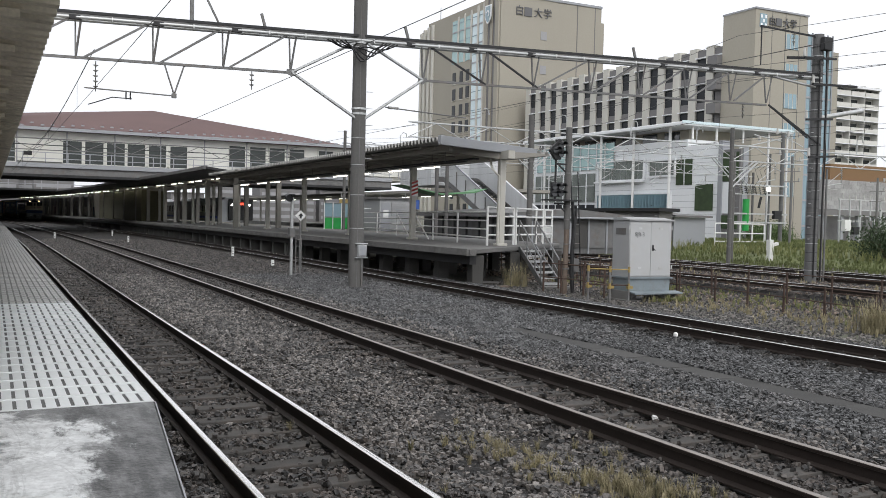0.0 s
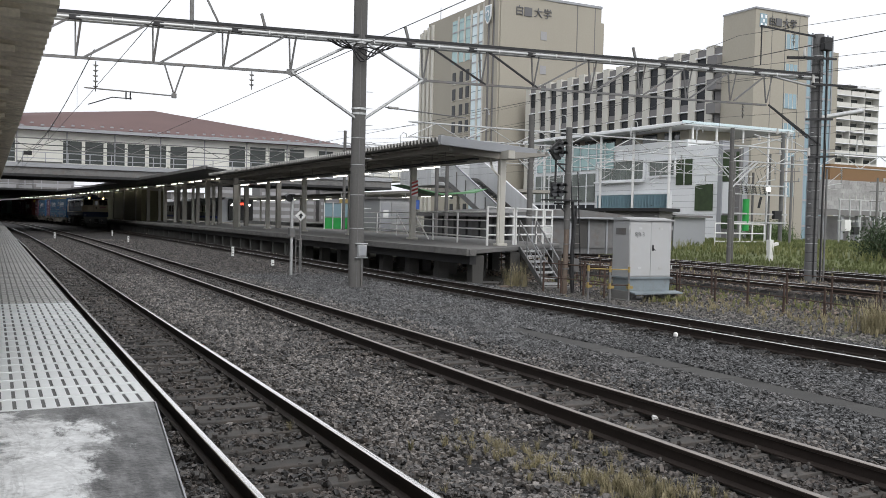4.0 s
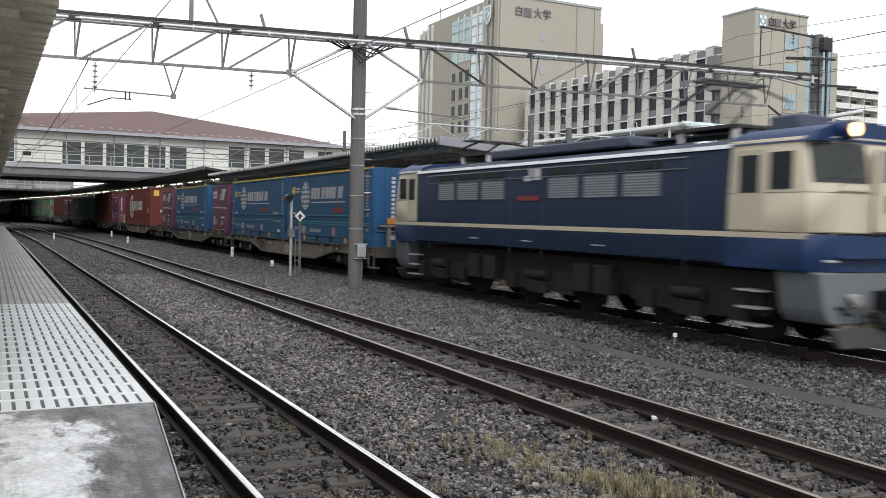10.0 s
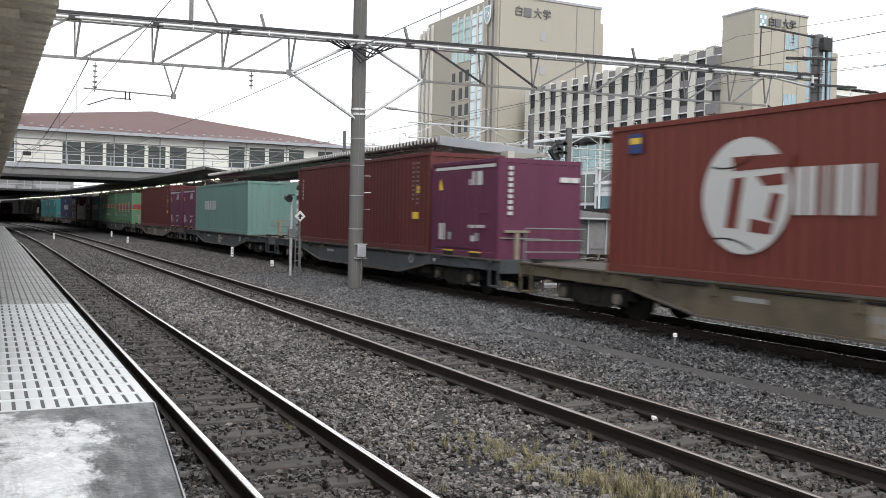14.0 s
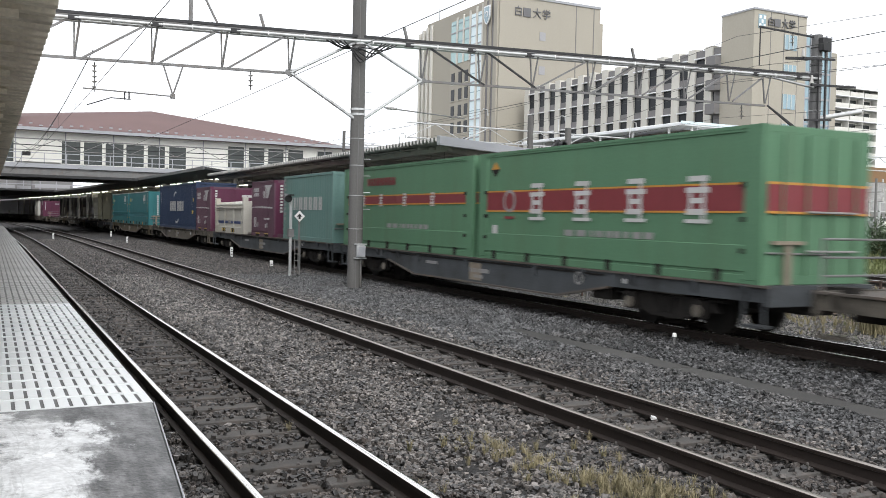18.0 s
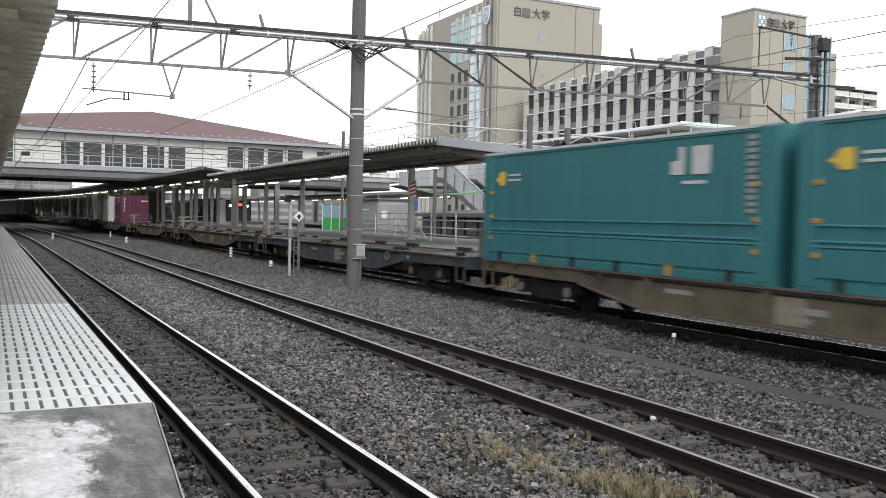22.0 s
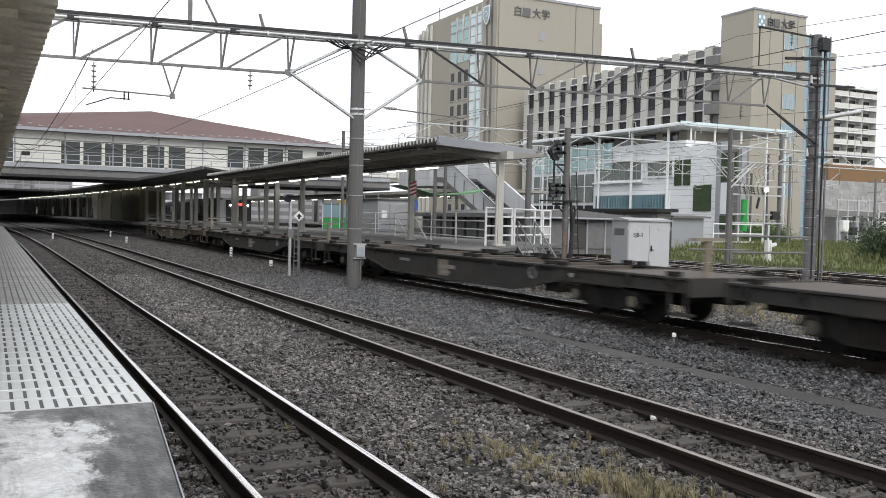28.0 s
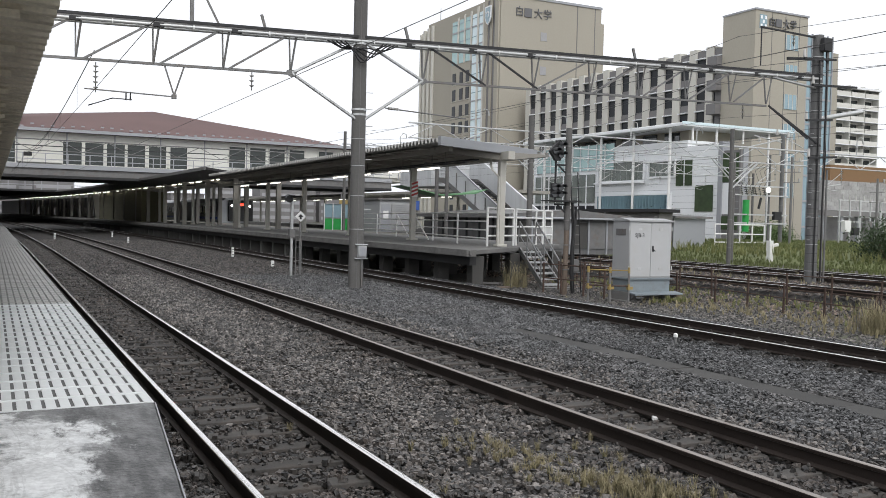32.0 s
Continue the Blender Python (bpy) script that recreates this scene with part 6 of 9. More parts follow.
np2 = thing("next_platform", "second island platform with a flat canopy beyond", "platform", kind="structure")
part("deck", Shape().box((37, 62, 0.5), (45, 300, 0.95)), M["concrete"], np2)
part("canopy", Shape().along([(-3.6, 0), (3.6, 0), (3.6, 0.25), (-3.6, 0.25)], line(40.5, 4.4, 66, 300)), M["soffit"], np2)
for i in range(16):
    y = 68 + i * 9
    part("post", Shape().rod((0, 0, 0.95), (0, 0, 4.4), 0.14, 10), M["cream_post"], np2, at=pose(40.5 + bend(y), y, 0))
for i in range(24):
    y = 67 + i * 4.4
    lt = thing("tube_lamp", "glowing white fluorescent tube lamp under the far canopy", "lamp", "far platform lamps", at=pose(38.6 + bend(y), y, 4.1, 0, 0, heading(y)))
    part("tube", tube, M["lamp"], lt)

# footbridge stair with white sloping sides
M["stair_panel"] = surface("stair_side_panel", (0.58, 0.59, 0.6), 0.6, 0.1, 0.1, 0.5, 20, 0.03, (0.3, 0.29, 0.28), 0.5, 0.8, streak=True)
fs = thing("footbridge_stair", "covered stair with white sloping side panels", "stair", kind="structure")
for xx in (31.4, 34.4):
    part("side_panel", Shape().prism([(64, 6.8), (64, 5.3), (62.5, 5.2), (52.5, 0.9), (52.5, 2.2), (62, 6.6)], xx, xx + 0.15, "x"), M["stair_panel"], fs)
    part("stringer", Shape().prism([(64, 5.3), (64, 4.9), (62.5, 4.8), (52.5, 0.5), (52.5, 0.9), (62.5, 5.2)], xx - 0.05, xx + 0.2, "x"), M["dull_steel"], fs)
for i in range(24):
    part("tread", Shape().box((31.5, 52.6 + i * 0.41, 0.75 + i * 0.18), (34.4, 53.0 + i * 0.41, 0.8 + i * 0.18)), M["dark_steel"], fs)
for i in range(7):
    z0 = 0.95 + i * 0.64
    part("panel_seam", Shape().bar((31.36, 52.9 + i * 1.5, z0), (31.36, 52.9 + i * 1.5, z0 + 1.35), 0.05, 0.05), M["dull_steel"], fs)
part("top_rail", Shape().bar((31.3, 52.5, 2.3), (31.3, 62, 6.7), 0.1, 0.1), M["fascia"], fs)
part("landing", Shape().box((31.0, 64, 4.6), (37, 70, 6.8)), M["stair_panel"], fs)
lsd = thing("low_shed", "long low shed with a dark grey roof beside the stair", "shed", kind="structure")
part("wall", Shape().box((27.6, 46, 0.0), (36, 58, 2.15)), M["dark_pole"], lsd)
for i in range(6):
    part("panel", Shape().box((27.75 + i * 1.38, 45.93, 0.35), (28.95 + i * 1.38, 45.99, 1.95)), M["dull_steel"] if i % 3 else M["dark_concrete"], lsd)
    part("panel_post", Shape().box((28.98 + i * 1.38, 45.9, 0.0), (29.1 + i * 1.38, 45.99, 2.15)), M["fascia"], lsd)
part("gutter", Shape().rod((27.2, 45.55, 2.2), (36.4, 45.55, 2.2), 0.07, 8), M["fascia"], lsd)
part("roof", Shape().prism([(27.2, 2.15), (36.4, 2.15), (36.4, 2.4), (31.8, 2.75), (27.2, 2.4)], 45.6, 58.4, "y"), M["dull_steel"], lsd)
for i in range(7):
    part("batten", Shape().box((27.5, 46.3 + i * 1.7, 0), (27.58, 46.45 + i * 1.7, 2.15)), M["dark_steel"], lsd)
# concrete rubble, timber and pipes on the ground under the platform end
for x, y, l, a, m, words in ((14.2, 25.9, 0.9, 20, "white_paint", "length of white pipe lying beside the platform"), (15.6, 26.6, 1.3, 35, "mast_brown", "weathered timber plank on the ballast"), (16.2, 28.6, 1.1, 10, "concrete", "broken concrete slab under the platform")):
    o = part("scrap_piece", Shape().box((-l / 2, -0.07, 0), (l / 2, 0.07, 0.07)), M[m], bevel=0.01, at=pose(x, y, -0.36, 0, 2, a))
    tagged(o, words, "debris", "platform debris")
gs = thing("green_site_fence", "bright green sheet fence on the far platform", "site fence")
part("sheet", Shape().box((22.9, 66, 1.0), (25.0, 66.06, 1.86)), M["green_net"], gs, "bright green lower sheet")
part("mesh_panel", Shape().box((22.9, 66.02, 1.9), (25.0, 66.05, 2.95)), M["glass_blue"], gs, "dull teal upper mesh")
for x in (22.9, 23.6, 24.3, 25.0):
    part("post", Shape().box((x - 0.03, 65.95, 0.97), (x + 0.03, 66.0, 3.0)), M["white_paint"], gs)
for z in (1.88, 2.95):
    part("rail", Shape().box((22.9, 65.96, z), (25.0, 66.0, z + 0.05)), M["dull_steel"], gs)
sp2 = thing("loudspeaker", "grey horn loudspeaker under the canopy edge", "loudspeaker", at=pose(16.0, 33.0, 4.2))
part("horn", Shape().rod((0, 0, 0), (-0.3, -0.1, -0.1), 0.06, 10, 0.16), M["dull_steel"], sp2)
part("bracket", Shape().rod((0, 0, 0), (0, 0, 0.35), 0.02, 6), M["dull_steel"], sp2)
wh = thing("waiting_room", "pale grey waiting room box with a roller shutter", "kiosk")
part("wall", Shape().box((25.0, 60, 0.975), (27.6, 64, 3.3)), M["cab_white"], wh)
part("roof", Shape().box((24.8, 59.8, 3.3), (27.8, 64.2, 3.42)), M["dull_steel"], wh)
for k in range(14):
    part("shutter_slat", Shape().box((25.9, 59.93, 1.1 + k * 0.14), (27.5, 59.99, 1.21 + k * 0.14)), M["cab_white"], wh)
part("door", Shape().box((25.1, 59.94, 1.0), (25.8, 59.99, 3.0)), M["fascia"], wh)
part("notice", Shape().box((25.25, 59.9, 1.9), (25.65, 59.94, 2.5)), M["white_paint"], wh)
ub2 = thing("stored_umbrella", "green folding tarpaulin hung under the canopy", "tarpaulin")
part("sheet", Shape().prism([(24, 4.15), (27, 3.55), (29.5, 3.75), (30.5, 4.1), (29.4, 3.85), (27, 3.65)], 54, 56, "y"), M["green_dull"], ub2)

# parked commuter train beyond the island platform
M["train_silver"] = surface("train_silver", (0.5, 0.51, 0.53), 0.4, 0.2, 0.06, 0.5, 20, 0.02)
M["train_blue"] = surface("blue_stripe", (0.07, 0.12, 0.4), 0.4)
em2 = thing("parked_train", "silver commuter train with a blue stripe standing with lit lamps", "train")
for c in range(4):
    y = 97 + c * 20
    b = part("car_body", Shape().along([(-1.4, 0.0), (-1.45, 0.9), (-1.35, 2.3), (-0.8, 2.65), (0.8, 2.65), (1.35, 2.3), (1.45, 0.9), (1.4, 0)], line(24.2, 1.1, y + 0.3, y + 19.6)), M["train_silver"], em2)
    for k in range(8):
        part("window", Shape().box((24.2 - 1.47 + bend(y + 10), y + 1.2 + k * 2.3, 2.1), (24.2 - 1.43 + bend(y + 10), y + 2.7 + k * 2.3, 2.9)), M["glass_dark"], b)
    part("stripe", Shape().box((24.2 - 1.48 + bend(y + 10), y + 0.3, 1.45), (24.2 - 1.44 + bend(y + 10), y + 19.6, 1.7)), M["train_blue"], b)
part("front", Shape().box((22.85, 96.9, 1.3), (25.5, 97.25, 3.55)), M["black"], em2, "dark cab front", 0.05)
for x in (23.2, 25.1):
    part("head_lamp", Shape().disc((x, 96.85, 2.95), 0.11, "y", 0.1), glow("train_headlamp", (1, 0.97, 0.9), 12), em2)
part("route_board", Shape().box((23.7, 96.82, 2.95), (24.7, 96.88, 3.2)), glow("red_route_board", (1, 0.06, 0.03), 3), em2, "lit red route board")

# ---------------- plants ----------------
def tufts(name, spots, height, material, label, seed, blades=9, width=0.006):
    rr = random.Random(seed)
    s = Shape()
    for x, y, z, k in spots:
        for i in range(blades):
            a = rr.uniform(0, 6.283)
            h = height * k * rr.uniform(0.5, 1.1)
            l = h * rr.uniform(0.15, 0.6)
            r0 = rr.uniform(0, 0.08) * height * 2
            bx, by = x + r0 * math.cos(a), y + r0 * math.sin(a)
            w = width * rr.uniform(0.7, 1.5)
            tx, ty = -math.sin(a) * w, math.cos(a) * w
            n = len(s.v)
            s.v += [(bx - tx, by - ty, z), (bx + tx, by + ty, z), (bx + l * 0.4 * math.cos(a) + tx * 0.7, by + l * 0.4 * math.sin(a) + ty * 0.7, z + h * 0.7),
                    (bx + l * 0.4 * math.cos(a) - tx * 0.7, by + l * 0.4 * math.sin(a) - ty * 0.7, z + h * 0.7), (bx + l * math.cos(a), by + l * math.sin(a), z + h)]
            s.f += [(n, n + 1, n + 2, n + 3), (n + 3, n + 2, n + 4)]
    me = bpy.data.meshes.new(name)
    me.from_pydata(s.v, [], s.f)
    me.materials.append(material)
    return tagged(new(name, me), label, "grass", kind="stuff")


rr = random.Random(11)
sp = []
for cx, cy, rx, ry, n in ((3.95, 7.4, 0.12, 0.12, 9), (4.18, 7.05, 0.12, 0.16, 20), (4.28, 6.6, 0.1, 0.14, 18), (4.4, 6.0, 0.16, 0.14, 30), (4.62, 5.75, 0.16, 0.16, 42), (4.75, 5.45, 0.18, 0.16, 46), (4.3, 6.4, 0.5, 0.8, 26)):
    sp += [(cx + rr.gauss(0, rx), cy + rr.gauss(0, ry), -0.2, rr.uniform(0.5, 1.1)) for i in range(n)]
tufts("ballast_weeds", sp, 0.14, M["dry_grass"], "straw-coloured grass tufts in the ballast", 1, 34, 0.0018)
tufts("ballast_weeds", sp[::3], 0.1, M["weed"], "low green weeds among the straw tufts", 12, 16, 0.003)
sp = []
for i in range(17000):
    x, y = rr.uniform(36, 78), rr.uniform(18, 66)
    z = -0.42 if x < 44 else -0.5 + min(1.0, (x - 44) / 5 * 0.8)
    sp.append((x, y, z, rr.uniform(0.3, 1.3) * (0.6 if x < 42 else 1)))
tufts("meadow_grass_tufts", sp, 0.3, M["grass"], "green meadow grass beyond the yard", 2, 12, 0.012)
sp = [(rr.uniform(43, 70), rr.uniform(30, 60), 0.1, rr.uniform(0.4, 1.2)) for i in range(900)]
tufts("tall_reed_grass", sp, 0.8, M["reed"], "tall yellow-green reed grass on the bank", 16, 9, 0.014)
sp = [(rr.gauss(21.5, 1.2), rr.uniform(10, 30), -0.41, rr.uniform(0.3, 1.0)) for i in range(420)]
tufts("yard_weeds", sp, 0.28, M["reed"], "yellow-green weeds between the fence and the yard", 17, 10, 0.007)
sp = [(rr.uniform(22.5, 35), rr.uniform(12, 44), -0.2, rr.uniform(0.3, 1.0)) for i in range(500)]
tufts("yard_weeds", sp, 0.3, M["dry_grass"], "dry reddish weeds between the yard rails", 18, 9, 0.009)
sp = [(18.3 + rr.gauss(0, 0.9), rr.uniform(9, 24), -0.4, rr.uniform(0.3, 1)) for i in range(330)]
tufts("lineside_weeds", sp, 0.26, M["dry_grass"], "dry yellowish weeds along the fence", 3, 10, 0.007)
sp = [(17.9 + rr.gauss(0, 0.25), 13.7 + rr.gauss(0, 0.25), -0.4, rr.uniform(0.6, 1.2)) for i in range(34)]
tufts("tall_dry_weeds", sp, 0.75, M["dry_grass"], "tall clump of dry brown weeds", 4, 12, 0.008)
sp = [(16.8 + rr.gauss(0, 0.28), 27.4 + rr.gauss(0, 0.25), -0.4, rr.uniform(0.5, 1.25)) for i in range(26)]
tufts("stair_weeds", sp[::2], 0.95, M["dry_grass"], "tall half-dry grass growing beside the platform stair", 6, 16, 0.006)
sp = [(18.1 + rr.gauss(0, 0.5), 20.9 + rr.gauss(0, 0.2), -0.35, rr.uniform(0.4, 1)) for i in range(60)]
tufts("cabinet_weeds", sp[::2], 0.26, M["reed"], "green weeds at the foot of the cabinet", 7, 10, 0.008)


def bush(x, y, r, h, name, label, seed, mat="leaf_dark"):
    t = thing(name, label, "bush", "trackside bushes", at=pose(x, y, -0.42))
    rs = random.Random(seed)
    wood = Shape()
    tips = []
    for i in range(9):
        a, e = rs.uniform(0, 6.28), rs.uniform(0.3, 1.0)
        p = (r * 0.7 * e * math.cos(a), r * 0.7 * e * math.sin(a), h * rs.uniform(0.5, 0.85))
        wood.rod((0, 0, 0), p, 0.06 * r, 6, 0.015 * r)
        tips.append(p)
    part("stems", wood, M["bark"], t)
    s = Shape()
    for i in range(5200):
        c = rs.choice(tips)
        p = Vector((c[0] + rs.gauss(0, r * 0.3), c[1] + rs.gauss(0, r * 0.3), max(0.1, c[2] + rs.gauss(0, h * 0.22))))
        d = Vector((rs.gauss(0, 1), rs.gauss(0, 1), rs.gauss(0, 1))).normalized()
        e = d.orthogonal().normalized()
        f = d.cross(e)
        q = rs.uniform(0.05, 0.11) * max(1, r * 0.5)
        n = len(s.v)
        s.v += [tuple(p - e * q), tuple(p + f * q * 0.5), tuple(p + e * q), tuple(p - f * q * 0.5)]
        s.f += [(n, n + 1, n + 2, n + 3)]
    me = bpy.data.meshes.new("foliage")
    me.from_pydata(s.v, [], s.f)
    part("foliage", me, M[mat], t)


# frames and boxes under the stone-clad building
for i, (x, y) in enumerate(((67.0, 55.5), (70.2, 55.9), (73.6, 56.4))):
    t = thing("switchgear_rack", "pale steel frame carrying small electrical boxes", "switchgear", "yard equipment frames", at=pose(x, y, 0.4))
    for a in (0, 1.3, 2.6):
        part("upright", Shape().bar((a, 0, 0), (a, 0, 4.1), 0.1, 0.1), M["steel"], t)
    for z in (2.2, 3.2, 4.1):
        part("crossbar", Shape().bar((-0.2, 0, z), (2.8, 0, z), 0.08, 0.1), M["steel"], t)
    part("box", Shape().box((0.4, -0.3, 1.3), (1.2, 0.1, 2.3)), M["white_paint"] if i != 1 else M["dull_steel"], t, bevel=0.02)
    part("box", Shape().box((1.6, -0.3, 1.0), (2.3, 0.1, 1.7)), M["dark_steel"], t, bevel=0.02)
    for k in range(3):
        part("bushing", Shape().rod((0.4 + k * 0.8, 0, 4.1), (0.4 + k * 0.8, 0, 4.55), 0.09, 8, 0.05), M["porcelain"], t)
bush(48.6, 36.6, 2.1, 2.5, "dark_bush", "dense dark green bush at the edge of the yard", 1)
bush(52, 62, 2.0, 2.8, "shrub", "dark shrub beside the hut", 2)
bush(62, 58, 1.8, 2.2, "shrub", "bright green shrub by the switchgear", 3, "leaf")
bush(66, 64, 1.6, 2.2, "shrub", "bright green shrub in the grass", 5, "leaf")

# grassy bank and the switchgear on it
bank = Shape().along([(-14, -0.1), (-9, 0.75), (14, 1.0), (40, 1.0), (40, -0.2), (-14, -0.2)], [(58, 0, -0.45), (58, 40, -0.45), (58, 66, -0.45)])
tagged(part("grass_bank", bank, M["grass"]), "low bank of rough green grass beyond the yard", "bank", kind="structure")
sw = thing("switchgear", "steel switchgear frame with insulators and a green-wrapped pole", "switchgear", at=pose(54, 55, 0.35))
for x, h, r in ((5.3, 9.4, 0.17), (3.9, 7.6, 0.09), (-0.3, 5.6, 0.12)):
    ps = part("post", Shape().rod((x, 0, 0), (x, 0, h), r, 10), M["dark_pole"], sw)
    for k in range(5):
        part("band", Shape().rod((x, 0, 1 + k * 1.2), (x, 0, 1.05 + k * 1.2), r + 0.012, 10), M["dull_steel"], ps)
for z in (4.95, 4.2, 2.6, 1.9):
    part("beam", Shape().bar((-0.6, -0.2, z), (5.8, -0.2, z), 0.1, 0.12), M["steel"], sw)
for i in range(6):
    x = 0.45 + i * 0.5
    ins = part("insulator_stack", Shape().rod((x, -0.3, 4.85), (x + 0.12, -0.4, 4.2), 0.035, 6), M["dark_steel"], sw)
    for k in range(4):
        part("disc", Shape().rod((x + 0.025 * k, -0.3 - 0.02 * k, 4.8 - 0.15 * k), (x + 0.025 * k, -0.3 - 0.02 * k, 4.73 - 0.15 * k), 0.17, 10, 0.09), M["dull_steel"] if i % 2 else M["porcelain"], ins)
    part("lead", Shape().wire([(x, -0.3, 4.9), (x + 0.3, -0.4, 5.4), (x + 0.1, -0.2, 6.2), (x + 1.6, 0, 7.0)], 0.02, 5), M["dark_steel"], sw)
for a, b in (((0.4, 7.9), (5.3, 9.0)), ((5.3, 9.2), (7.6, 8.4)), ((2.0, 9.1), (5.3, 8.7)), ((3.9, 6.6), (5.3, 6.2)), ((5.3, 6.9), (9.5, 7.6)), ((-0.3, 6.0), (3.9, 6.7))):
    part("strut", Shape().rod((a[0], 0, a[1]), (b[0], 0, b[1]), 0.05, 6), M["steel"], sw)
for x, z in ((4.6, 9.3), (5.9, 9.1), (5.0, 7.6), (6.2, 8.8), (2.6, 8.6)):
    part("post_insulator", Shape().rod((x, 0, z), (x, 0, z + 0.5), 0.12, 8, 0.07), M["porcelain"], sw)
part("drop_arm", Shape().bar((2.6, -0.4, 4.0), (2.35, -0.4, 3.1), 0.12, 0.16), M["black"], sw)
part("control_box", Shape().box((4.2, -0.4, 2.2), (5.0, -0.1, 2.9)), M["dark_steel"], sw)
part("green_wrap", Shape().rod((1.35, 0, 1.2), (1.35, 0, 3.8), 0.27, 10), M["green_net"], sw)
part("lamp", Shape().disc((3.2, -0.6, 4.65), 0.2, "y", 0.1), glow("yard_lamp", (1, 0.98, 0.9), 4), sw)
part("lamp_post", Shape().rod((3.2, -0.4, 0), (3.2, -0.4, 4.5), 0.06, 8), M["steel"], sw)
yr = thing("yard_railing", "white tube railing round the switchgear", "railing", at=pose(50.2, 53, 0.35))
for z in (0.35, 1.0, 1.75):
    part("rail", Shape().rod((0, 0, z), (5.2, 0, z), 0.05, 6), M["white_paint"], yr)
for i in range(5):
    part("post", Shape().rod((i * 1.3, 0, 0), (i * 1.3, 0, 1.8), 0.05, 6), M["white_paint"], yr)
for x, y, h in ((55.5, 50.5, 7.2), (66, 51.0, 6.0)):
    lp = thing("yard_pole", "slim steel yard pole with small cross arms", "pole", "yard poles", at=pose(x, y, 0.2))
    part("shaft", Shape().rod((0, 0, 0), (0, 0, h), 0.1, 8), M["dull_steel"], lp)
    for k in range(3):
        part("cross_arm", Shape().bar((-0.9, 0, h - 0.4 - k * 0.8), (0.9, 0, h - 0.3 - k * 0.8), 0.07, 0.07), M["dull_steel"], lp)
        part("insulator", Shape().rod((0.8, 0, h - 0.3 - k * 0.8), (0.8, 0, h - 0.02 - k * 0.8), 0.08, 8), M["porcelain"], lp)
wp = thing("warning_post", "short white trackside post with a side arm", "marker post", at=pose(45.5, 43.0, -0.42))
part("stake", Shape().box((-0.16, -0.16, 0), (0.16, 0.16, 1.5)).box((-0.04, -0.04, 1.5), (0.04, 0.04, 2.5)).bar((0, 0, 1.1), (0.7, 0, 1.25), 0.15, 0.2), M["white_paint"], wp)

# ---------------- the freight train ----------------
M["wagon"] = surface("wagon_grey", (0.12, 0.107, 0.088), 0.8, 0.0, 0.35, 1.5, 30, 0.1, (0.022, 0.02, 0.018), 0.9, 0.7, rand=0.45, spec=0.25)
M["wagon_olive"] = surface("wagon_olive_brown", (0.105, 0.087, 0.06), 0.8, 0.0, 0.3, 1.5, 30, 0.1, (0.022, 0.02, 0.018), 0.85, 0.6, spec=0.25)
M["wagon_slate"] = surface("wagon_blue_grey", (0.062, 0.068, 0.073), 0.8, 0.0, 0.3, 1.5, 30, 0.1, (0.022, 0.02, 0.018), 0.8, 0.6, spec=0.25)
M["wagon_sooty"] = surface("wagon_sooty_black", (0.04, 0.038, 0.035), 0.75, 0.0, 0.35, 1.5, 30, 0.1, (0.075, 0.06, 0.045), 0.6, 0.6, spec=0.3)
M["wagon_deck"] = surface("wagon_deck", (0.085, 0.073, 0.063), 0.85, 0.1, 0.25, 1.5, 30, 0.15, (0.15, 0.1, 0.07), 0.6, 1.0)
M["gear"] = surface("running_gear", (0.019, 0.0175, 0.016), 0.85, 0.0, 0.35, 4, 30, 0.15, (0.035, 0.026, 0.02), 0.5, 2.0, spec=0.2)
M["loco_blue"] = surface("locomotive_blue", (0.006, 0.0155, 0.04), 0.55, 0, 0.2, 1.0, 30, 0.04, (0.014, 0.022, 0.044), 0.5, 0.7, streak=True, spec=0.25)
M["loco_apron"] = surface("locomotive_apron_blue", (0.009, 0.028, 0.085), 0.5, 0, 0.15, 1.0, 30, 0.04, spec=0.3)
M["loco_cream"] = surface("locomotive_cream", (0.45, 0.4, 0.3), 0.45, 0, 0.08, 1.0, 30, 0.04, (0.42, 0.35, 0.25), 0.4, 1.2, streak=True)
M["loco_grey"] = surface("locomotive_skirt_grey", (0.115, 0.125, 0.135), 0.6, 0, 0.2, 1.5, 30, 0.08, (0.1, 0.085, 0.07), 0.5, 1.5)
M["plough"] = surface("dark_plough_steel", (0.045, 0.045, 0.047), 0.7, 0.1, 0.3, 3, 30, 0.1, (0.09, 0.08, 0.07), 0.5, 2.0)
# pale colour carries the sky's reflection along the roof edge
M["gutter_sheen"] = surface("sky_sheen_gutter_metal", (0.62, 0.64, 0.66), 0.35, 0.2, 0.25, 1.2, 30, 0.03, (0.2, 0.2, 0.2), 0.6, 0.8)
M["louvre_pale"] = surface("pale_louvre_paint", (0.24, 0.25, 0.275), 0.5, 0, 0.15, 3, 30, 0.03)
M["loco_roof"] = surface("locomotive_roof", (0.045, 0.055, 0.085), 0.6, 0, 0.25, 1.5, 30, 0.08)


def paint(name, col, stain=None):
    return surface(name, col, 0.6, 0, 0.16, 0.8, 30, 0.05, stain or tuple(c * 0.55 for c in col), 0.55, 0.9, streak=True, spec=0.35)


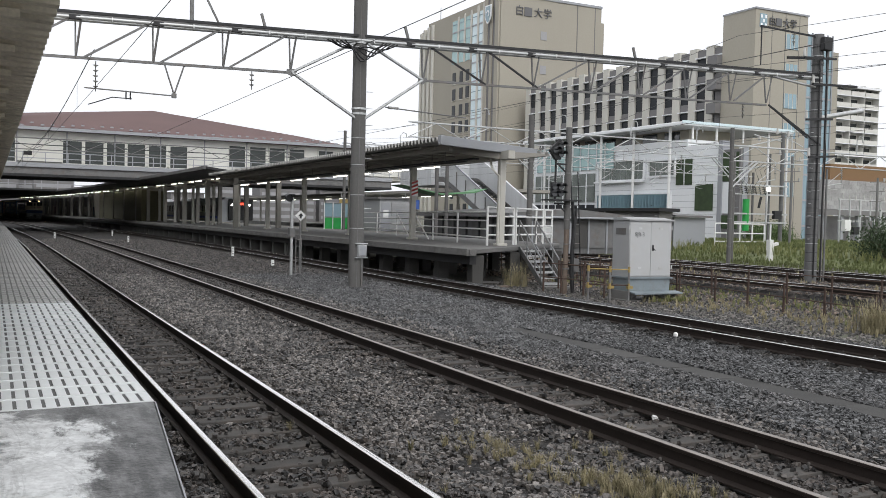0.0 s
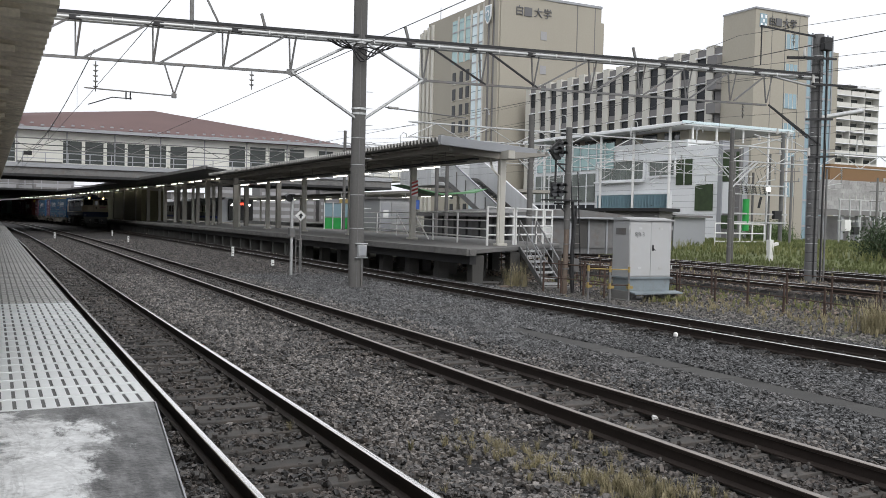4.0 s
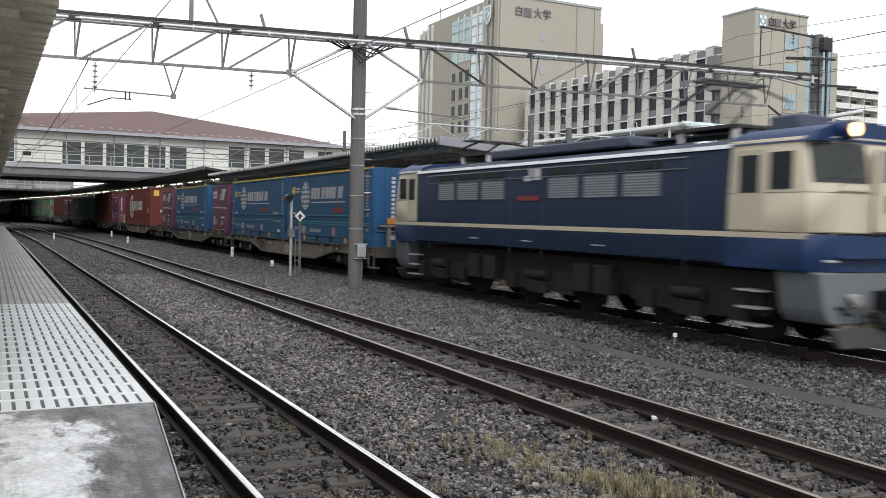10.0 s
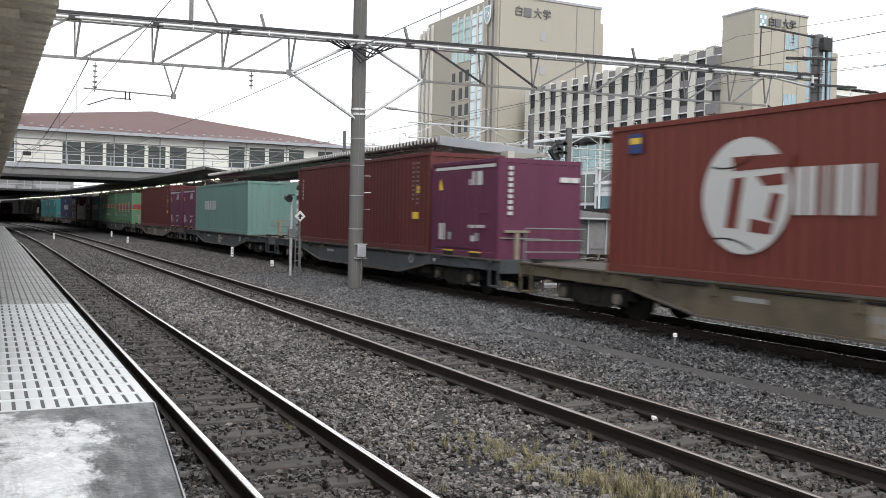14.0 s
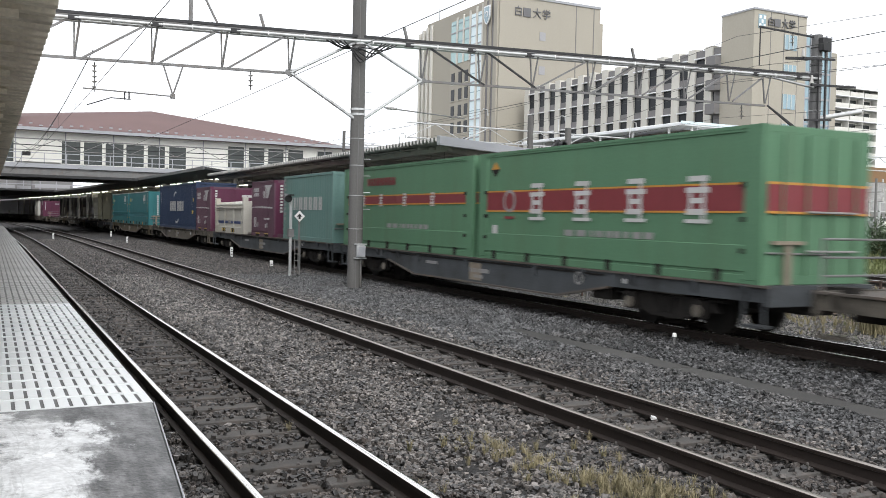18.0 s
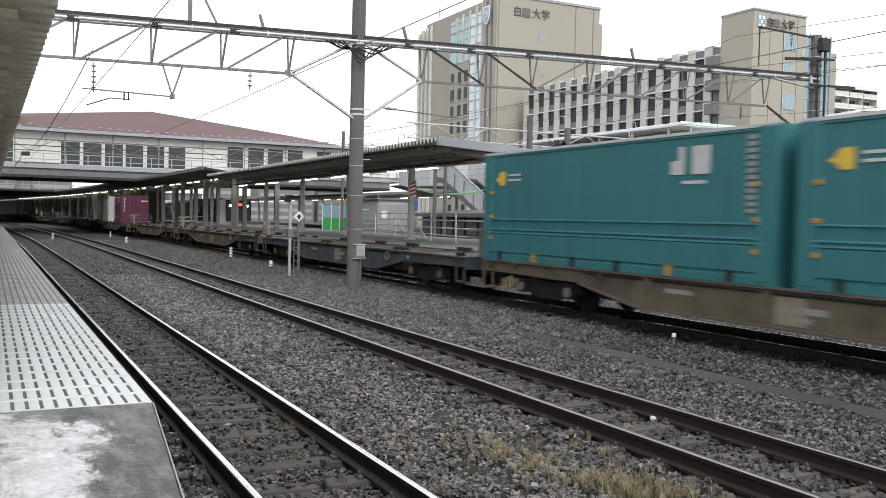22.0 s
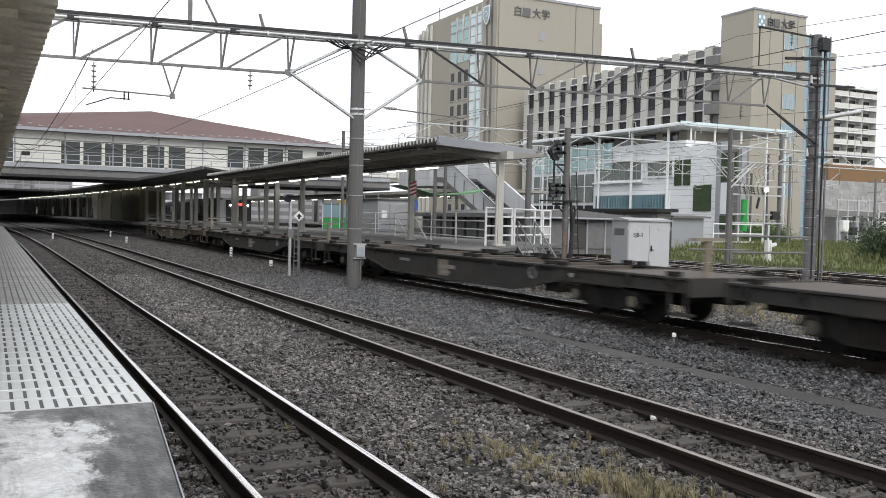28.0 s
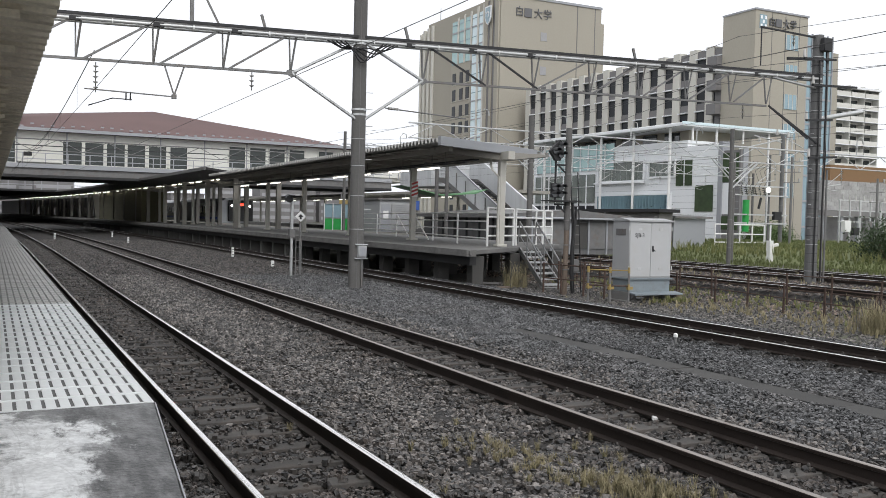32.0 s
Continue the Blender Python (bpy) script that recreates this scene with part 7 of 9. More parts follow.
C = {
    "eco": paint("container_blue", (0.014, 0.072, 0.145)),
    "eco_end": paint("container_bright_blue", (0.014, 0.076, 0.185)),
    "purple": paint("container_purple", (0.105, 0.05, 0.073)),
    "magenta": paint("container_magenta", (0.092, 0.021, 0.05)),
    "ts": paint("container_rust_red", (0.13, 0.028, 0.02)),
    "darkred": paint("container_dark_red", (0.09, 0.02, 0.019)),
    "seafoam": paint("container_sea_green", (0.125, 0.22, 0.2), (0.11, 0.12, 0.1)),
    "green": paint("container_green", (0.083, 0.18, 0.103), (0.07, 0.1, 0.055)),
    "navy": paint("container_navy", (0.023, 0.04, 0.083)),
    "teal": paint("container_teal", (0.028, 0.142, 0.152)),
    "white": paint("container_off_white", (0.42, 0.41, 0.37), (0.3, 0.2, 0.13)),
    "cream": paint("container_cream_white", (0.43, 0.415, 0.365), (0.27, 0.22, 0.15)),
}
M["stand"] = surface("worn_brake_stand", (0.22, 0.185, 0.14), 0.7, 0, 0.2, 3, 40, 0.05, (0.1, 0.08, 0.06), 0.6, 3.0)
M["windscreen"] = surface("cab_windscreen", (0.018, 0.022, 0.02), 0.12, 0, 0.2, 2, 10, 0.0, spec=0.35)
M["ts_red"] = C["ts"]
M["stripe_blue"] = surface("blue_marking", (0.02, 0.04, 0.14), 0.5, 0, 0.1, 3, 40, 0.02)
M["rail_pale"] = surface("pale_gate_rail", (0.05, 0.2, 0.24), 0.5, 0, 0.1, 3, 40, 0.02)
M["plate_pink"] = surface("faded_plate", (0.36, 0.2, 0.2), 0.6, 0, 0.3, 14, 40, 0.02)
M["decal_orange"] = surface("orange_marking", (0.42, 0.2, 0.03), 0.5, 0, 0.15, 3, 40, 0.02)
M["decal"] = surface("white_marking", (0.46, 0.46, 0.45), 0.5, 0, 0.08, 3, 40, 0.02, (0.4, 0.38, 0.36), 0.3, 3.0)
M["decal_dim"] = surface("worn_marking", (0.24, 0.235, 0.23), 0.6, 0, 0.2, 3, 40, 0.02, (0.15, 0.14, 0.14), 0.5, 3.0)
M["decal_yellow"] = surface("yellow_marking", (0.62, 0.42, 0.05), 0.5, 0, 0.1, 3, 40, 0.02)
M["decal_red"] = surface("red_marking", (0.17, 0.024, 0.03), 0.5, 0, 0.1, 3, 40, 0.02)


def ribbed(s, x, y0, y1, z0, z1, pitch=0.28, depth=0.03, side=-1):
    """A corrugated side sheet in the plane x, folded along y."""
    n = max(2, int(round((y1 - y0) / pitch)))
    p = (y1 - y0) / n
    pts = []
    for i in range(n):
        a = y0 + i * p
        pts += [(x, a), (x, a + 0.26 * p), (x - side * depth, a + 0.5 * p), (x - side * depth, a + 0.76 * p)]
    pts.append((x, y1))
    k = len(s.v)
    for a, b in pts:
        s.v += [(a, b, z0), (a, b, z1)]
    for i in range(len(pts) - 1):
        s.f.append((k + 2 * i, k + 2 * i + 2, k + 2 * i + 3, k + 2 * i + 1))


def ribbed_end(s, y, x0, x1, z0, z1, pitch=0.28, depth=0.03, side=-1):
    t = Shape()
    ribbed(t, y, x0, x1, z0, z1, pitch, depth, side)
    k = len(s.v)
    s.v += [(b, a, c) for a, b, c in t.v]
    s.f += [tuple(k + i for i in q) for q in t.f]


def blocks(widths, h, gap, y0, z, d=0.004, slant=0.0, x=0.0):
    """A row of plain upright bars, as of a lettered mark seen from afar, on a side at x; reads towards the front."""
    out = []
    y = y0
    for w in widths:
        n = 2 if w > 0.22 else 1
        for i in range(n):
            a, b = y - w * (i / n + 0.03), y - w * ((i + 0.72) / n + 0.03)
            out.append(Shape().prism([(a, z), (b, z), (b - slant, z + h), (a - slant, z + h)], x - d, x, "x"))
        y -= w + gap
    return out


CACHE = {}


def container(kind, length, height, width=2.44, style="ribbed", colour="ts", end=None, marks=(), label=""):
    """A freight container, its base centre at the origin and its leading end at -y. Built once for each kind, then copied."""
    if kind in CACHE:
        return copy_thing(CACHE[kind], pose(0, 0, 0))
    t = thing("freight_container", label, "container", "train containers")
    L, H, W = length / 2, height, width / 2
    col, ecol = C[colour], C[end or colour]
    f = Shape()
    for x in (-W, W - 0.12):
        for y in (-L, L - 0.12):
            f.box((x, y, 0), (x + 0.12, y + 0.12, H))
        f.box((x, -L, H - 0.1), (x + 0.1, L, H))
        f.box((x, -L, 0), (x + 0.1, L, 0.15))
    for y in (-L, L - 0.12):
        f.box((-W, y, H - 0.12), (W, y + 0.12, H))
        f.box((-W, y, 0), (W, y + 0.12, 0.16))
    part("frame", f, col, t, bevel=0.008)
    s = Shape()
    if style == "ribbed":
        for o in (-1, 1):
            s = Shape()
            ribbed(s, o * (W - 0.015), -L + 0.1, L - 0.1, 0.14, H - 0.08, side=o)
            part("side_wall", s, col, t)
            s = Shape()
            ribbed_end(s, o * (L - 0.015), -W + 0.1, W - 0.1, 0.14, H - 0.08, side=o)
            part("end_wall", s, ecol, t)
    else:
        s.box((-W + 0.02, -L + 0.05, 0.1), (W - 0.02, L - 0.05, H - 0.04))
        part("box_body", s, col, t)
        if style == "wing":
            for z in (0.66, 0.74, 0.98) if colour != "green" else ():
                part("gate_rail", Shape().box((-W - 0.012, -L + 0.3, z), (-W + 0.02, L - 0.3, z + 0.03)), M["rail_pale"] if colour != "green" else col, t)
            part("lower_gate", Shape().box((-W - 0.006, -L + 0.3, 0.2), (-W + 0.02, L - 0.3, 0.64)), col, t, bevel=0.01)
            part("top_rail", Shape().box((-W - 0.01, -L, H - 0.045), (-W + 0.08, L, H + 0.01)), M["decal_yellow"] if colour == "eco" else (M["decal"] if colour == "teal" else col), t)
            for i in range(6):
                y = -L + 0.9 + i * (2 * L - 1.8) / 5
                part("latch", Shape().box((-W - 0.03, y, 0.02), (-W + 0.02, y + 0.12, 0.22)), M["decal_orange"] if i % 3 == 1 and colour != "green" else M["gear"], t)
            for y in (-L, L - 0.42):
                part("corner_panel", Shape().box((-W - 0.01, y, 0.05), (-W + 0.05, y + 0.42, H)), ecol, t, bevel=0.02)
            for y in (-L + 0.36, L - 0.44):
                for z in (0.5, 1.02, 1.6):
                    part("clasp", Shape().box((-W - 0.035, y, z), (-W + 0.02, y + 0.1, z + 0.08)), M["decal_orange"] if colour != "green" else M["gear"], t)
            for x0 in (-0.85, -0.3, 0.3, 0.85):
                part("lock_bar", Shape().rod((x0, -L - 0.05, 0.15), (x0, -L - 0.05, H - 0.15), 0.018, 6), ecol, t)
            for z in (0.55, 1.2):
                part("bar_handle", Shape().rod((-0.3, -L - 0.06, z), (0.9, -L - 0.06, z), 0.02, 6), M["decal_dim"], t)
            e = Shape()
            ribbed_end(e, -L - 0.005, -W + 0.05, W - 0.05, 0.1, H - 0.1, 0.3, 0.012)
            part("end_door", e, ecol, t)
        elif style == "jr12":
            part("side_door", Shape().box((-W - 0.008, -L + 0.95, 0.2), (-W + 0.03, L - 0.35, H - 0.25)), col, t, bevel=0.01)
            part("door_gap", Shape().box((-W - 0.012, 0.05, 0.22), (-W + 0.02, 0.075, H - 0.27)), M["gear"], t)
            e = Shape()
            ribbed_end(e, -L - 0.003, -W + 0.08, W - 0.08, 0.12, H - 0.1, 0.4, 0.025)
            part("end_wall", e, ecol, t)
            for y in (-1.0, 0.5):
                part("fork_pocket", Shape().box((-W - 0.01, y, 0.0), (-W + 0.05, y + 0.55, 0.11)), M["gear"], t)
                part("pocket_edge", Shape().box((-W - 0.014, y - 0.03, 0.11), (-W + 0.02, y + 0.58, 0.145)), M["decal_yellow"], t)
                part("latch_box", Shape().box((-W - 0.02, y + 0.1, 0.42), (-W + 0.02, y + 0.3, 0.62)), M["decal_dim"], t)
            for i in range(9):
                y = -L + 1.1 + i * (2 * L - 1.6) / 8
                part("side_rib", Shape().box((-W - 0.016, y, 0.24), (-W + 0.02, y + 0.05, H - 0.3)), col, t)
            for z in (0.75, 1.15):
                part("lock_rod", Shape().rod((-W - 0.02, -L + 0.5, z), (-W - 0.02, -L + 0.95, z), 0.014, 6), ecol, t)
    part("roof", Shape().box((-W + 0.05, -L + 0.05, H - 0.05), (W - 0.05, L - 0.05, H - 0.02)), col, t)
    for x in (-W, W):
        for y in (-L, L):
            for z in (0, H):
                sx, sy = (0.0, 0.16) if x < 0 else (-0.16, 0.0), (0.0, 0.17) if y < 0 else (-0.17, 0.0)
                part("corner_casting", Shape().box((x + sx[0] - 0.004, y + sy[0] - 0.004, z - (0.115 if z else 0.003)), (x + sx[1] + 0.004, y + sy[1] + 0.004, z + (0.003 if z else 0.115))), ecol, t)
    for name, shape, material in marks:
        for one in shape if isinstance(shape, list) else [shape]:
            part("letter_bar" if name == "name_bars" else name, one, M[material], t)
    CACHE[kind] = t
    return t


W = 1.22
X = -W - 0.001


def code_column(y, z, n, w=0.1, h=0.09, gap=0.05, x=X - 0.02):
    return [Shape().box((x - 0.003, y - w / 2, z - i * (h + gap) - h), (x, y + w / 2, z - i * (h + gap))) for i in range(n)]


def end_column(xc, z, n, y, w=0.1, h=0.09, gap=0.05):
    return [Shape().box((xc - w / 2, y - 0.004, z - i * (h + gap) - h), (xc + w / 2, y, z - i * (h + gap))) for i in range(n)]


def end_blocks(x0, z, widths, h, gap, y):
    out = []
    x = x0
    for w in widths:
        out.append(Shape().box((x, y - 0.004, z), (x + w, y, z + h)))
        x += w + gap
    return out


def ts_marks():
    e = -6.1
    return [("round_logo", Shape().disc((X - 0.004, 2.45, 1.45), 0.97, "x", 0.006, 40), "decal"),
            ("logo_shape", Shape().prism([(2.75, 2.1), (1.45, 2.1), (1.5, 1.9), (2.7, 1.86)], X - 0.012, X - 0.006, "x"), "ts_red"),
            ("logo_shape", Shape().prism([(2.72, 1.74), (2.46, 1.76), (2.6, 0.9), (2.86, 0.92)], X - 0.012, X - 0.006, "x"), "ts_red"),
            ("logo_shape", Shape().prism([(2.2, 1.76), (1.62, 1.8), (1.6, 1.62), (2.02, 1.6)], X - 0.012, X - 0.006, "x").prism([(1.86, 1.5), (1.66, 1.46), (1.78, 1.0), (1.98, 1.1)], X - 0.012, X - 0.006, "x").prism([(2.3, 1.08), (1.8, 1.0), (1.86, 0.82), (2.32, 0.86)], X - 0.012, X - 0.006, "x"), "ts_red"),
            ("logo_line", Shape().ring((X - 0.009, 2.9, 3.1), 1.2, 0.03, "x", 0.006, 14, 235, 285), "gear"), ("logo_line", Shape().ring((X - 0.009, 2.9, -0.6), 1.35, 0.03, "x", 0.006, 14, 80, 120), "gear"),
            ("warning_plate", Shape().box((X - 0.01, 5.1, 2.3), (X - 0.003, 5.5, 2.68)), "stripe_blue"), ("warning_plate", Shape().box((X - 0.014, 5.14, 2.48), (X - 0.009, 5.46, 2.6)), "decal_yellow"),
            ("name_bars", blocks((0.46, 0.1, 0.46, 0.1), 0.74, 0.1, 1.42, 1.14, x=X - 0.004), "decal"),
            ("name_bars", blocks((0.4, 0.18, 0.5, 0.42, 0.46), 0.74, 0.1, -0.35, 1.14, x=X - 0.004), "decal"),
            ("code_bar", code_column(-5.35, 2.55, 9, 0.08, 0.06, 0.07), "decal_dim"), ("code_bar", code_column(-5.0, 2.5, 10, 0.08, 0.06, 0.07), "decal_dim"),
            ("warning_plate", Shape().box((X - 0.008, -5.45, 0.95), (X - 0.003, -5.05, 1.35)), "decal_yellow"),
            ("warning_plate", Shape().box((X - 0.008, -5.0, 2.3), (X - 0.003, -4.7, 2.42)), "decal_yellow"),
            ("warning_plate", Shape().box((-0.95, e - 0.012, 2.25), (-0.55, e - 0.006, 2.68)), "decal_yellow"),
            ("round_logo", Shape().disc((0.2, e - 0.008, 1.75), 0.5, "y", 0.006, 32), "decal"),
            ("logo_shape", Shape().prism([(-0.02, 2.0), (0.66, 2.06), (0.64, 1.94), (0.02, 1.88)], e - 0.016, e - 0.012, "y"), "ts_red"),
            ("logo_shape", Shape().prism([(0.06, 1.8), (0.18, 1.82), (0.12, 1.46), (0.0, 1.46)], e - 0.016, e - 0.012, "y").prism([(0.32, 1.8), (0.5, 1.84), (0.44, 1.4), (0.22, 1.44)], e - 0.016, e - 0.012, "y"), "ts_red"),
            ("name_bars", end_blocks(-0.45, 1.0, (0.14, 0.05, 0.16, 0.1, 0.14, 0.08, 0.2, 0.15, 0.18), 0.2, 0.035, e - 0.006), "decal"),
            ("code_bar", end_column(0.92, 2.6, 11, e - 0.006, 0.07, 0.07, 0.06), "decal_dim")]


def plain40_marks(yellow=True):
    out = [("code_bar", code_column(-5.3, 2.6, 10, 0.08, 0.06, 0.07), "decal_dim"), ("code_bar", code_column(-5.0, 2.6, 9, 0.08, 0.06, 0.07), "decal_dim"), ("code_bar", code_column(5.4, 2.4, 6), "decal")]
    if yellow:
        out += [("warning_plate", Shape().box((X - 0.008, -5.35, 0.95), (X - 0.003, -4.95, 1.15)), "decal_yellow"), ("warning_plate", Shape().box((X - 0.008, -5.4, 1.7), (X - 0.003, -5.2, 1.9)), "decal_yellow")]
    return out


def jr12_marks(old=True):
    L = 3.715 / 2
    x = X - 0.012
    out = [("code_bar", end_column(-0.9, 2.3, 9, -L - 0.03, 0.12), "decal"), ("end_logo", end_blocks(0.55, 1.95, (0.3, 0.26), 0.13, 0.02, -L - 0.03), "decal"),
           ("data_plate", Shape().box((x - 0.004, 1.0, 0.4), (x, 1.35, 0.85)), "decal"),
           ("data_plate", Shape().box((x - 0.004, -1.2, 0.75), (x, -0.35, 0.83)), "decal"), ("data_plate", Shape().box((x - 0.004, -0.7, 0.4), (x, -0.45, 0.55)), "decal")]
    if old:
        out += [("stripe", Shape().prism([(1.75, 1.3), (-1.6, 1.26), (-1.6, 1.31), (0, 1.37), (1.75, 1.34)], x - 0.004, x, "x"), "decal"),
                ("emblem_mark", Shape().prism([(-0.55, 1.72), (-0.95, 1.72), (-1.25, 2.15), (-1.55, 2.3), (-0.4, 2.3), (-0.5, 2.05)], x - 0.004, x, "x").prism([(-0.1, 1.72), (-0.4, 1.72), (-0.4, 2.05), (-0.1, 2.05)], x - 0.004, x, "x"), "decal"),
                ("data_plate", Shape().box((x - 0.004, 0.55, 1.82), (x, 1.5, 1.98)).box((x - 0.004, 0.55, 2.02), (x, 1.5, 2.2)), "decal")]
    else:
        out += [("emblem_mark", Shape().prism([(-0.35, 1.85), (-0.65, 1.85), (-0.65, 2.2), (-0.52, 2.2), (-0.52, 2.0), (-0.35, 2.0)], x - 0.004, x, "x"), "decal"), ("emblem_mark", Shape().box((x - 0.004, -1.05, 1.85), (x, -0.75, 2.2)), "decal"),
                ("top_band", Shape().box((x - 0.004, -1.7, 2.28), (x, 1.6, 2.36)), "decal"),
                ("arrow_mark", Shape().prism([(1.45, 1.75), (1.15, 1.75), (1.3, 2.05)], x - 0.004, x, "x"), "decal_yellow")]
    return out


def wing_marks(colour):
    L = 9.41 / 2
    x = X - 0.018
    if colour[:5] == "green":
        big = colour == "green"
        mid, hb, hc, wc = (1.42, 0.22, 0.44, 0.62) if big else (1.52, 0.12, 0.2, 0.28)
        out = [("red_band", Shape().box((x - 0.004, -L + 0.05, mid - hb), (x, L - 0.05, mid + hb)), "decal_red")]
        for z in (mid - hb - 0.035, mid + hb):
            out.append(("band_edge", Shape().box((x - 0.005, -L + 0.05, z), (x, L - 0.05, z + 0.035)), "decal_orange"))
            out.append(("band_edge", Shape().box((-W + 0.05, -L - 0.032, z), (W - 0.05, -L - 0.021, z + 0.04)), "decal_orange"))
        out.append(("red_band", Shape().box((-W + 0.05, -L - 0.03, mid - hb), (W - 0.05, -L - 0.02, mid + hb)), "decal_red"))
        out += [("data_plate", one, "decal_dim") for one in blocks((0.9, 0.12, 0.3, 0.5, 0.2, 0.7), 0.13, 0.06, 0.9, 0.66, x=x - 0.004)]
        out += [("data_plate", Shape().box((x - 0.008, 3.75, 0.62), (x - 0.003, 3.98, 0.84)), "decal"),
                ("diamond_mark", Shape().prism([(3.9, 2.02), (4.1, 2.2), (3.7, 2.2)], x - 0.004, x, "x"), "gear"), ("diamond_mark", Shape().prism([(3.9, 2.38), (4.1, 2.2), (3.7, 2.2)], x - 0.004, x, "x"), "decal_orange")]
        if big:
            out += [("ring_emblem", Shape().ring((x - 0.006, 3.2, 1.42), 0.27, 0.07, "x", 0.005, 18), "decal_dim"), ("ring_emblem", Shape().ring((x - 0.008, 3.2, 1.42), 0.2, 0.1, "x", 0.005, 14), "decal_red"),
                    ("ring_foot", Shape().box((x - 0.009, 2.98, 1.0), (x - 0.003, 3.42, 1.06)), "decal_red")]
        else:
            out += [("red_mark", one, "decal_red") for one in blocks((0.14, 0.12, 0.14, 0.1, 0.13, 0.3, 0.26, 0.28, 0.27, 0.3), 0.24, 0.03, 2.6, 1.98, x=x - 0.003)]
        for i, y in enumerate((2.0, 0.25, -1.5, -3.2) if big else (2.9, 1.4, -0.4, -2.3)):
            for a, b, c, d in ((-0.8, 0.8, 0.68, 0.9), (-0.95, 0.95, 0.22, 0.44), (-0.5, 0.6, -0.2, 0.02), (-0.9, 0.7, -0.66, -0.42), (-1, 1, -1, -0.84), (-0.7, -0.45, -0.42, 0.22), (0.35, 0.6, -0.84, 0.68)):
                out.append(("letter_bar", Shape().box((x - 0.011, y - b * wc / 2, mid + c * hc), (x - 0.005, y - a * wc / 2, mid + d * hc)), "decal"))
        return out
    out = [("code_bar", code_column(-L + 0.55, 2.45, 12, 0.22, 0.07, 0.04, x), "decal_dim"), ("code_bar", code_column(L - 0.2, 2.35, 12, 0.1, 0.07, 0.04, x - 0.01), "decal_dim"),
           ("arrow_mark", Shape().prism([(L - 0.55, 1.95), (L - 1.0, 1.8), (L - 1.0, 2.15)], x - 0.004, x, "x").rod((x - 0.004, L - 0.85, 1.97), (x, L - 0.85, 1.97), 0.17, 12), "decal_yellow"),
           ("data_plate", Shape().box((x - 0.004, L - 1.7, 2.02), (x, L - 1.15, 2.07)).box((x - 0.004, L - 1.7, 1.9), (x, L - 1.15, 1.95)), "decal"),
           ("data_plate", Shape().box((x - 0.008, 0.0, 0.45), (x - 0.003, 2.4, 0.53)), "decal"), ("code_bar", end_column(-0.55, 2.3, 11, -L - 0.03, 0.12), "decal")]
    if colour == "eco":
        globe = Shape().ring((x - 0.002, 2.35, 1.72), 0.5, 0.05, "x", 0.004, 20).ring((x - 0.002, 2.35, 1.72), 0.27, 0.04, "x", 0.004, 16)
        for z in (1.36, 1.54, 1.72, 1.9, 2.08):
            half = math.sqrt(0.25 - (z - 1.72) ** 2)
            globe.box((x - 0.004, 2.35 - half, z - 0.035), (x, 2.35 + half, z + 0.035))
        globe.box((x - 0.004, 2.32, 1.2), (x, 2.38, 2.24))
        out += [("globe_mark", globe, "decal"), ("globe_cap", Shape().box((x - 0.004, 2.1, 2.2), (x, 2.6, 2.3)), "decal_dim"),
                ("data_plate", Shape().box((x - 0.008, 3.5, 1.02), (x - 0.003, 3.9, 1.1)), "decal"), ("data_plate", Shape().box((x - 0.008, -3.6, 1.02), (x - 0.003, -2.8, 1.12)), "decal_dim"),
                ("data_plate", Shape().box((x - 0.014, 3.2, 0.42), (x - 0.008, 3.65, 0.52)), "decal_dim"), ("data_plate", Shape().box((x - 0.014, 2.2, 0.3), (x - 0.008, 2.75, 0.58)), "decal_dim"),
                ("data_plate", Shape().box((x - 0.014, 0.4, 0.36), (x - 0.008, 1.7, 0.48)), "decal_dim"), ("data_plate", Shape().box((x - 0.014, -4.0, 0.66), (x - 0.008, -2.9, 0.76)), "decal_dim"),
                ("red_mark", Shape().box((x - 0.014, -1.15, 0.28), (x - 0.008, -0.85, 0.56)), "plate_pink"), ("data_plate", Shape().box((x - 0.014, -3.9, 0.24), (x - 0.008, -3.5, 0.36)), "decal"),
                ("end_logo", end_blocks(-0.2, 1.55, (0.16, 0.12, 0.16, 0.12, 0.14), 0.22, 0.04, -L - 0.03), "decal"), ("red_mark", Shape().box((-0.2, -L - 0.036, 1.4), (0.35, -L - 0.03, 1.46)), "decal_red"),
                ("end_plate", Shape().box((-0.75, -L - 0.036, 0.75), (-0.45, -L - 0.03, 0.95)), "decal_orange"), ("end_plate", Shape().box((-0.7, -L - 0.036, 0.25), (-0.3, -L - 0.03, 0.38)), "decal"),
                ("name_bars", blocks((0.3, 0.28, 0.32), 0.42, 0.06, 1.65, 1.62, slant=0.08, x=x), "decal"),
                ("name_bars", blocks((0.26, 0.12, 0.34, 0.28, 0.32), 0.42, 0.06, 0.45, 1.62, slant=0.08, x=x), "decal"),
                ("name_bars", blocks((0.28, 0.14), 0.42, 0.06, -1.35, 1.62, slant=0.08, x=x), "decal"),
                ("underline", Shape().box((x - 0.004, -2.1, 1.47), (x, 1.6, 1.51)), "decal"), ("red_mark", Shape().box((x - 0.004, -1.9, 1.1), (x, -0.9, 1.3)), "decal_red"),
                ("lower_mark", Shape().box((x - 0.008, -2.9, 0.3), (x - 0.003, -1.3, 0.55)), "decal")]
    else:
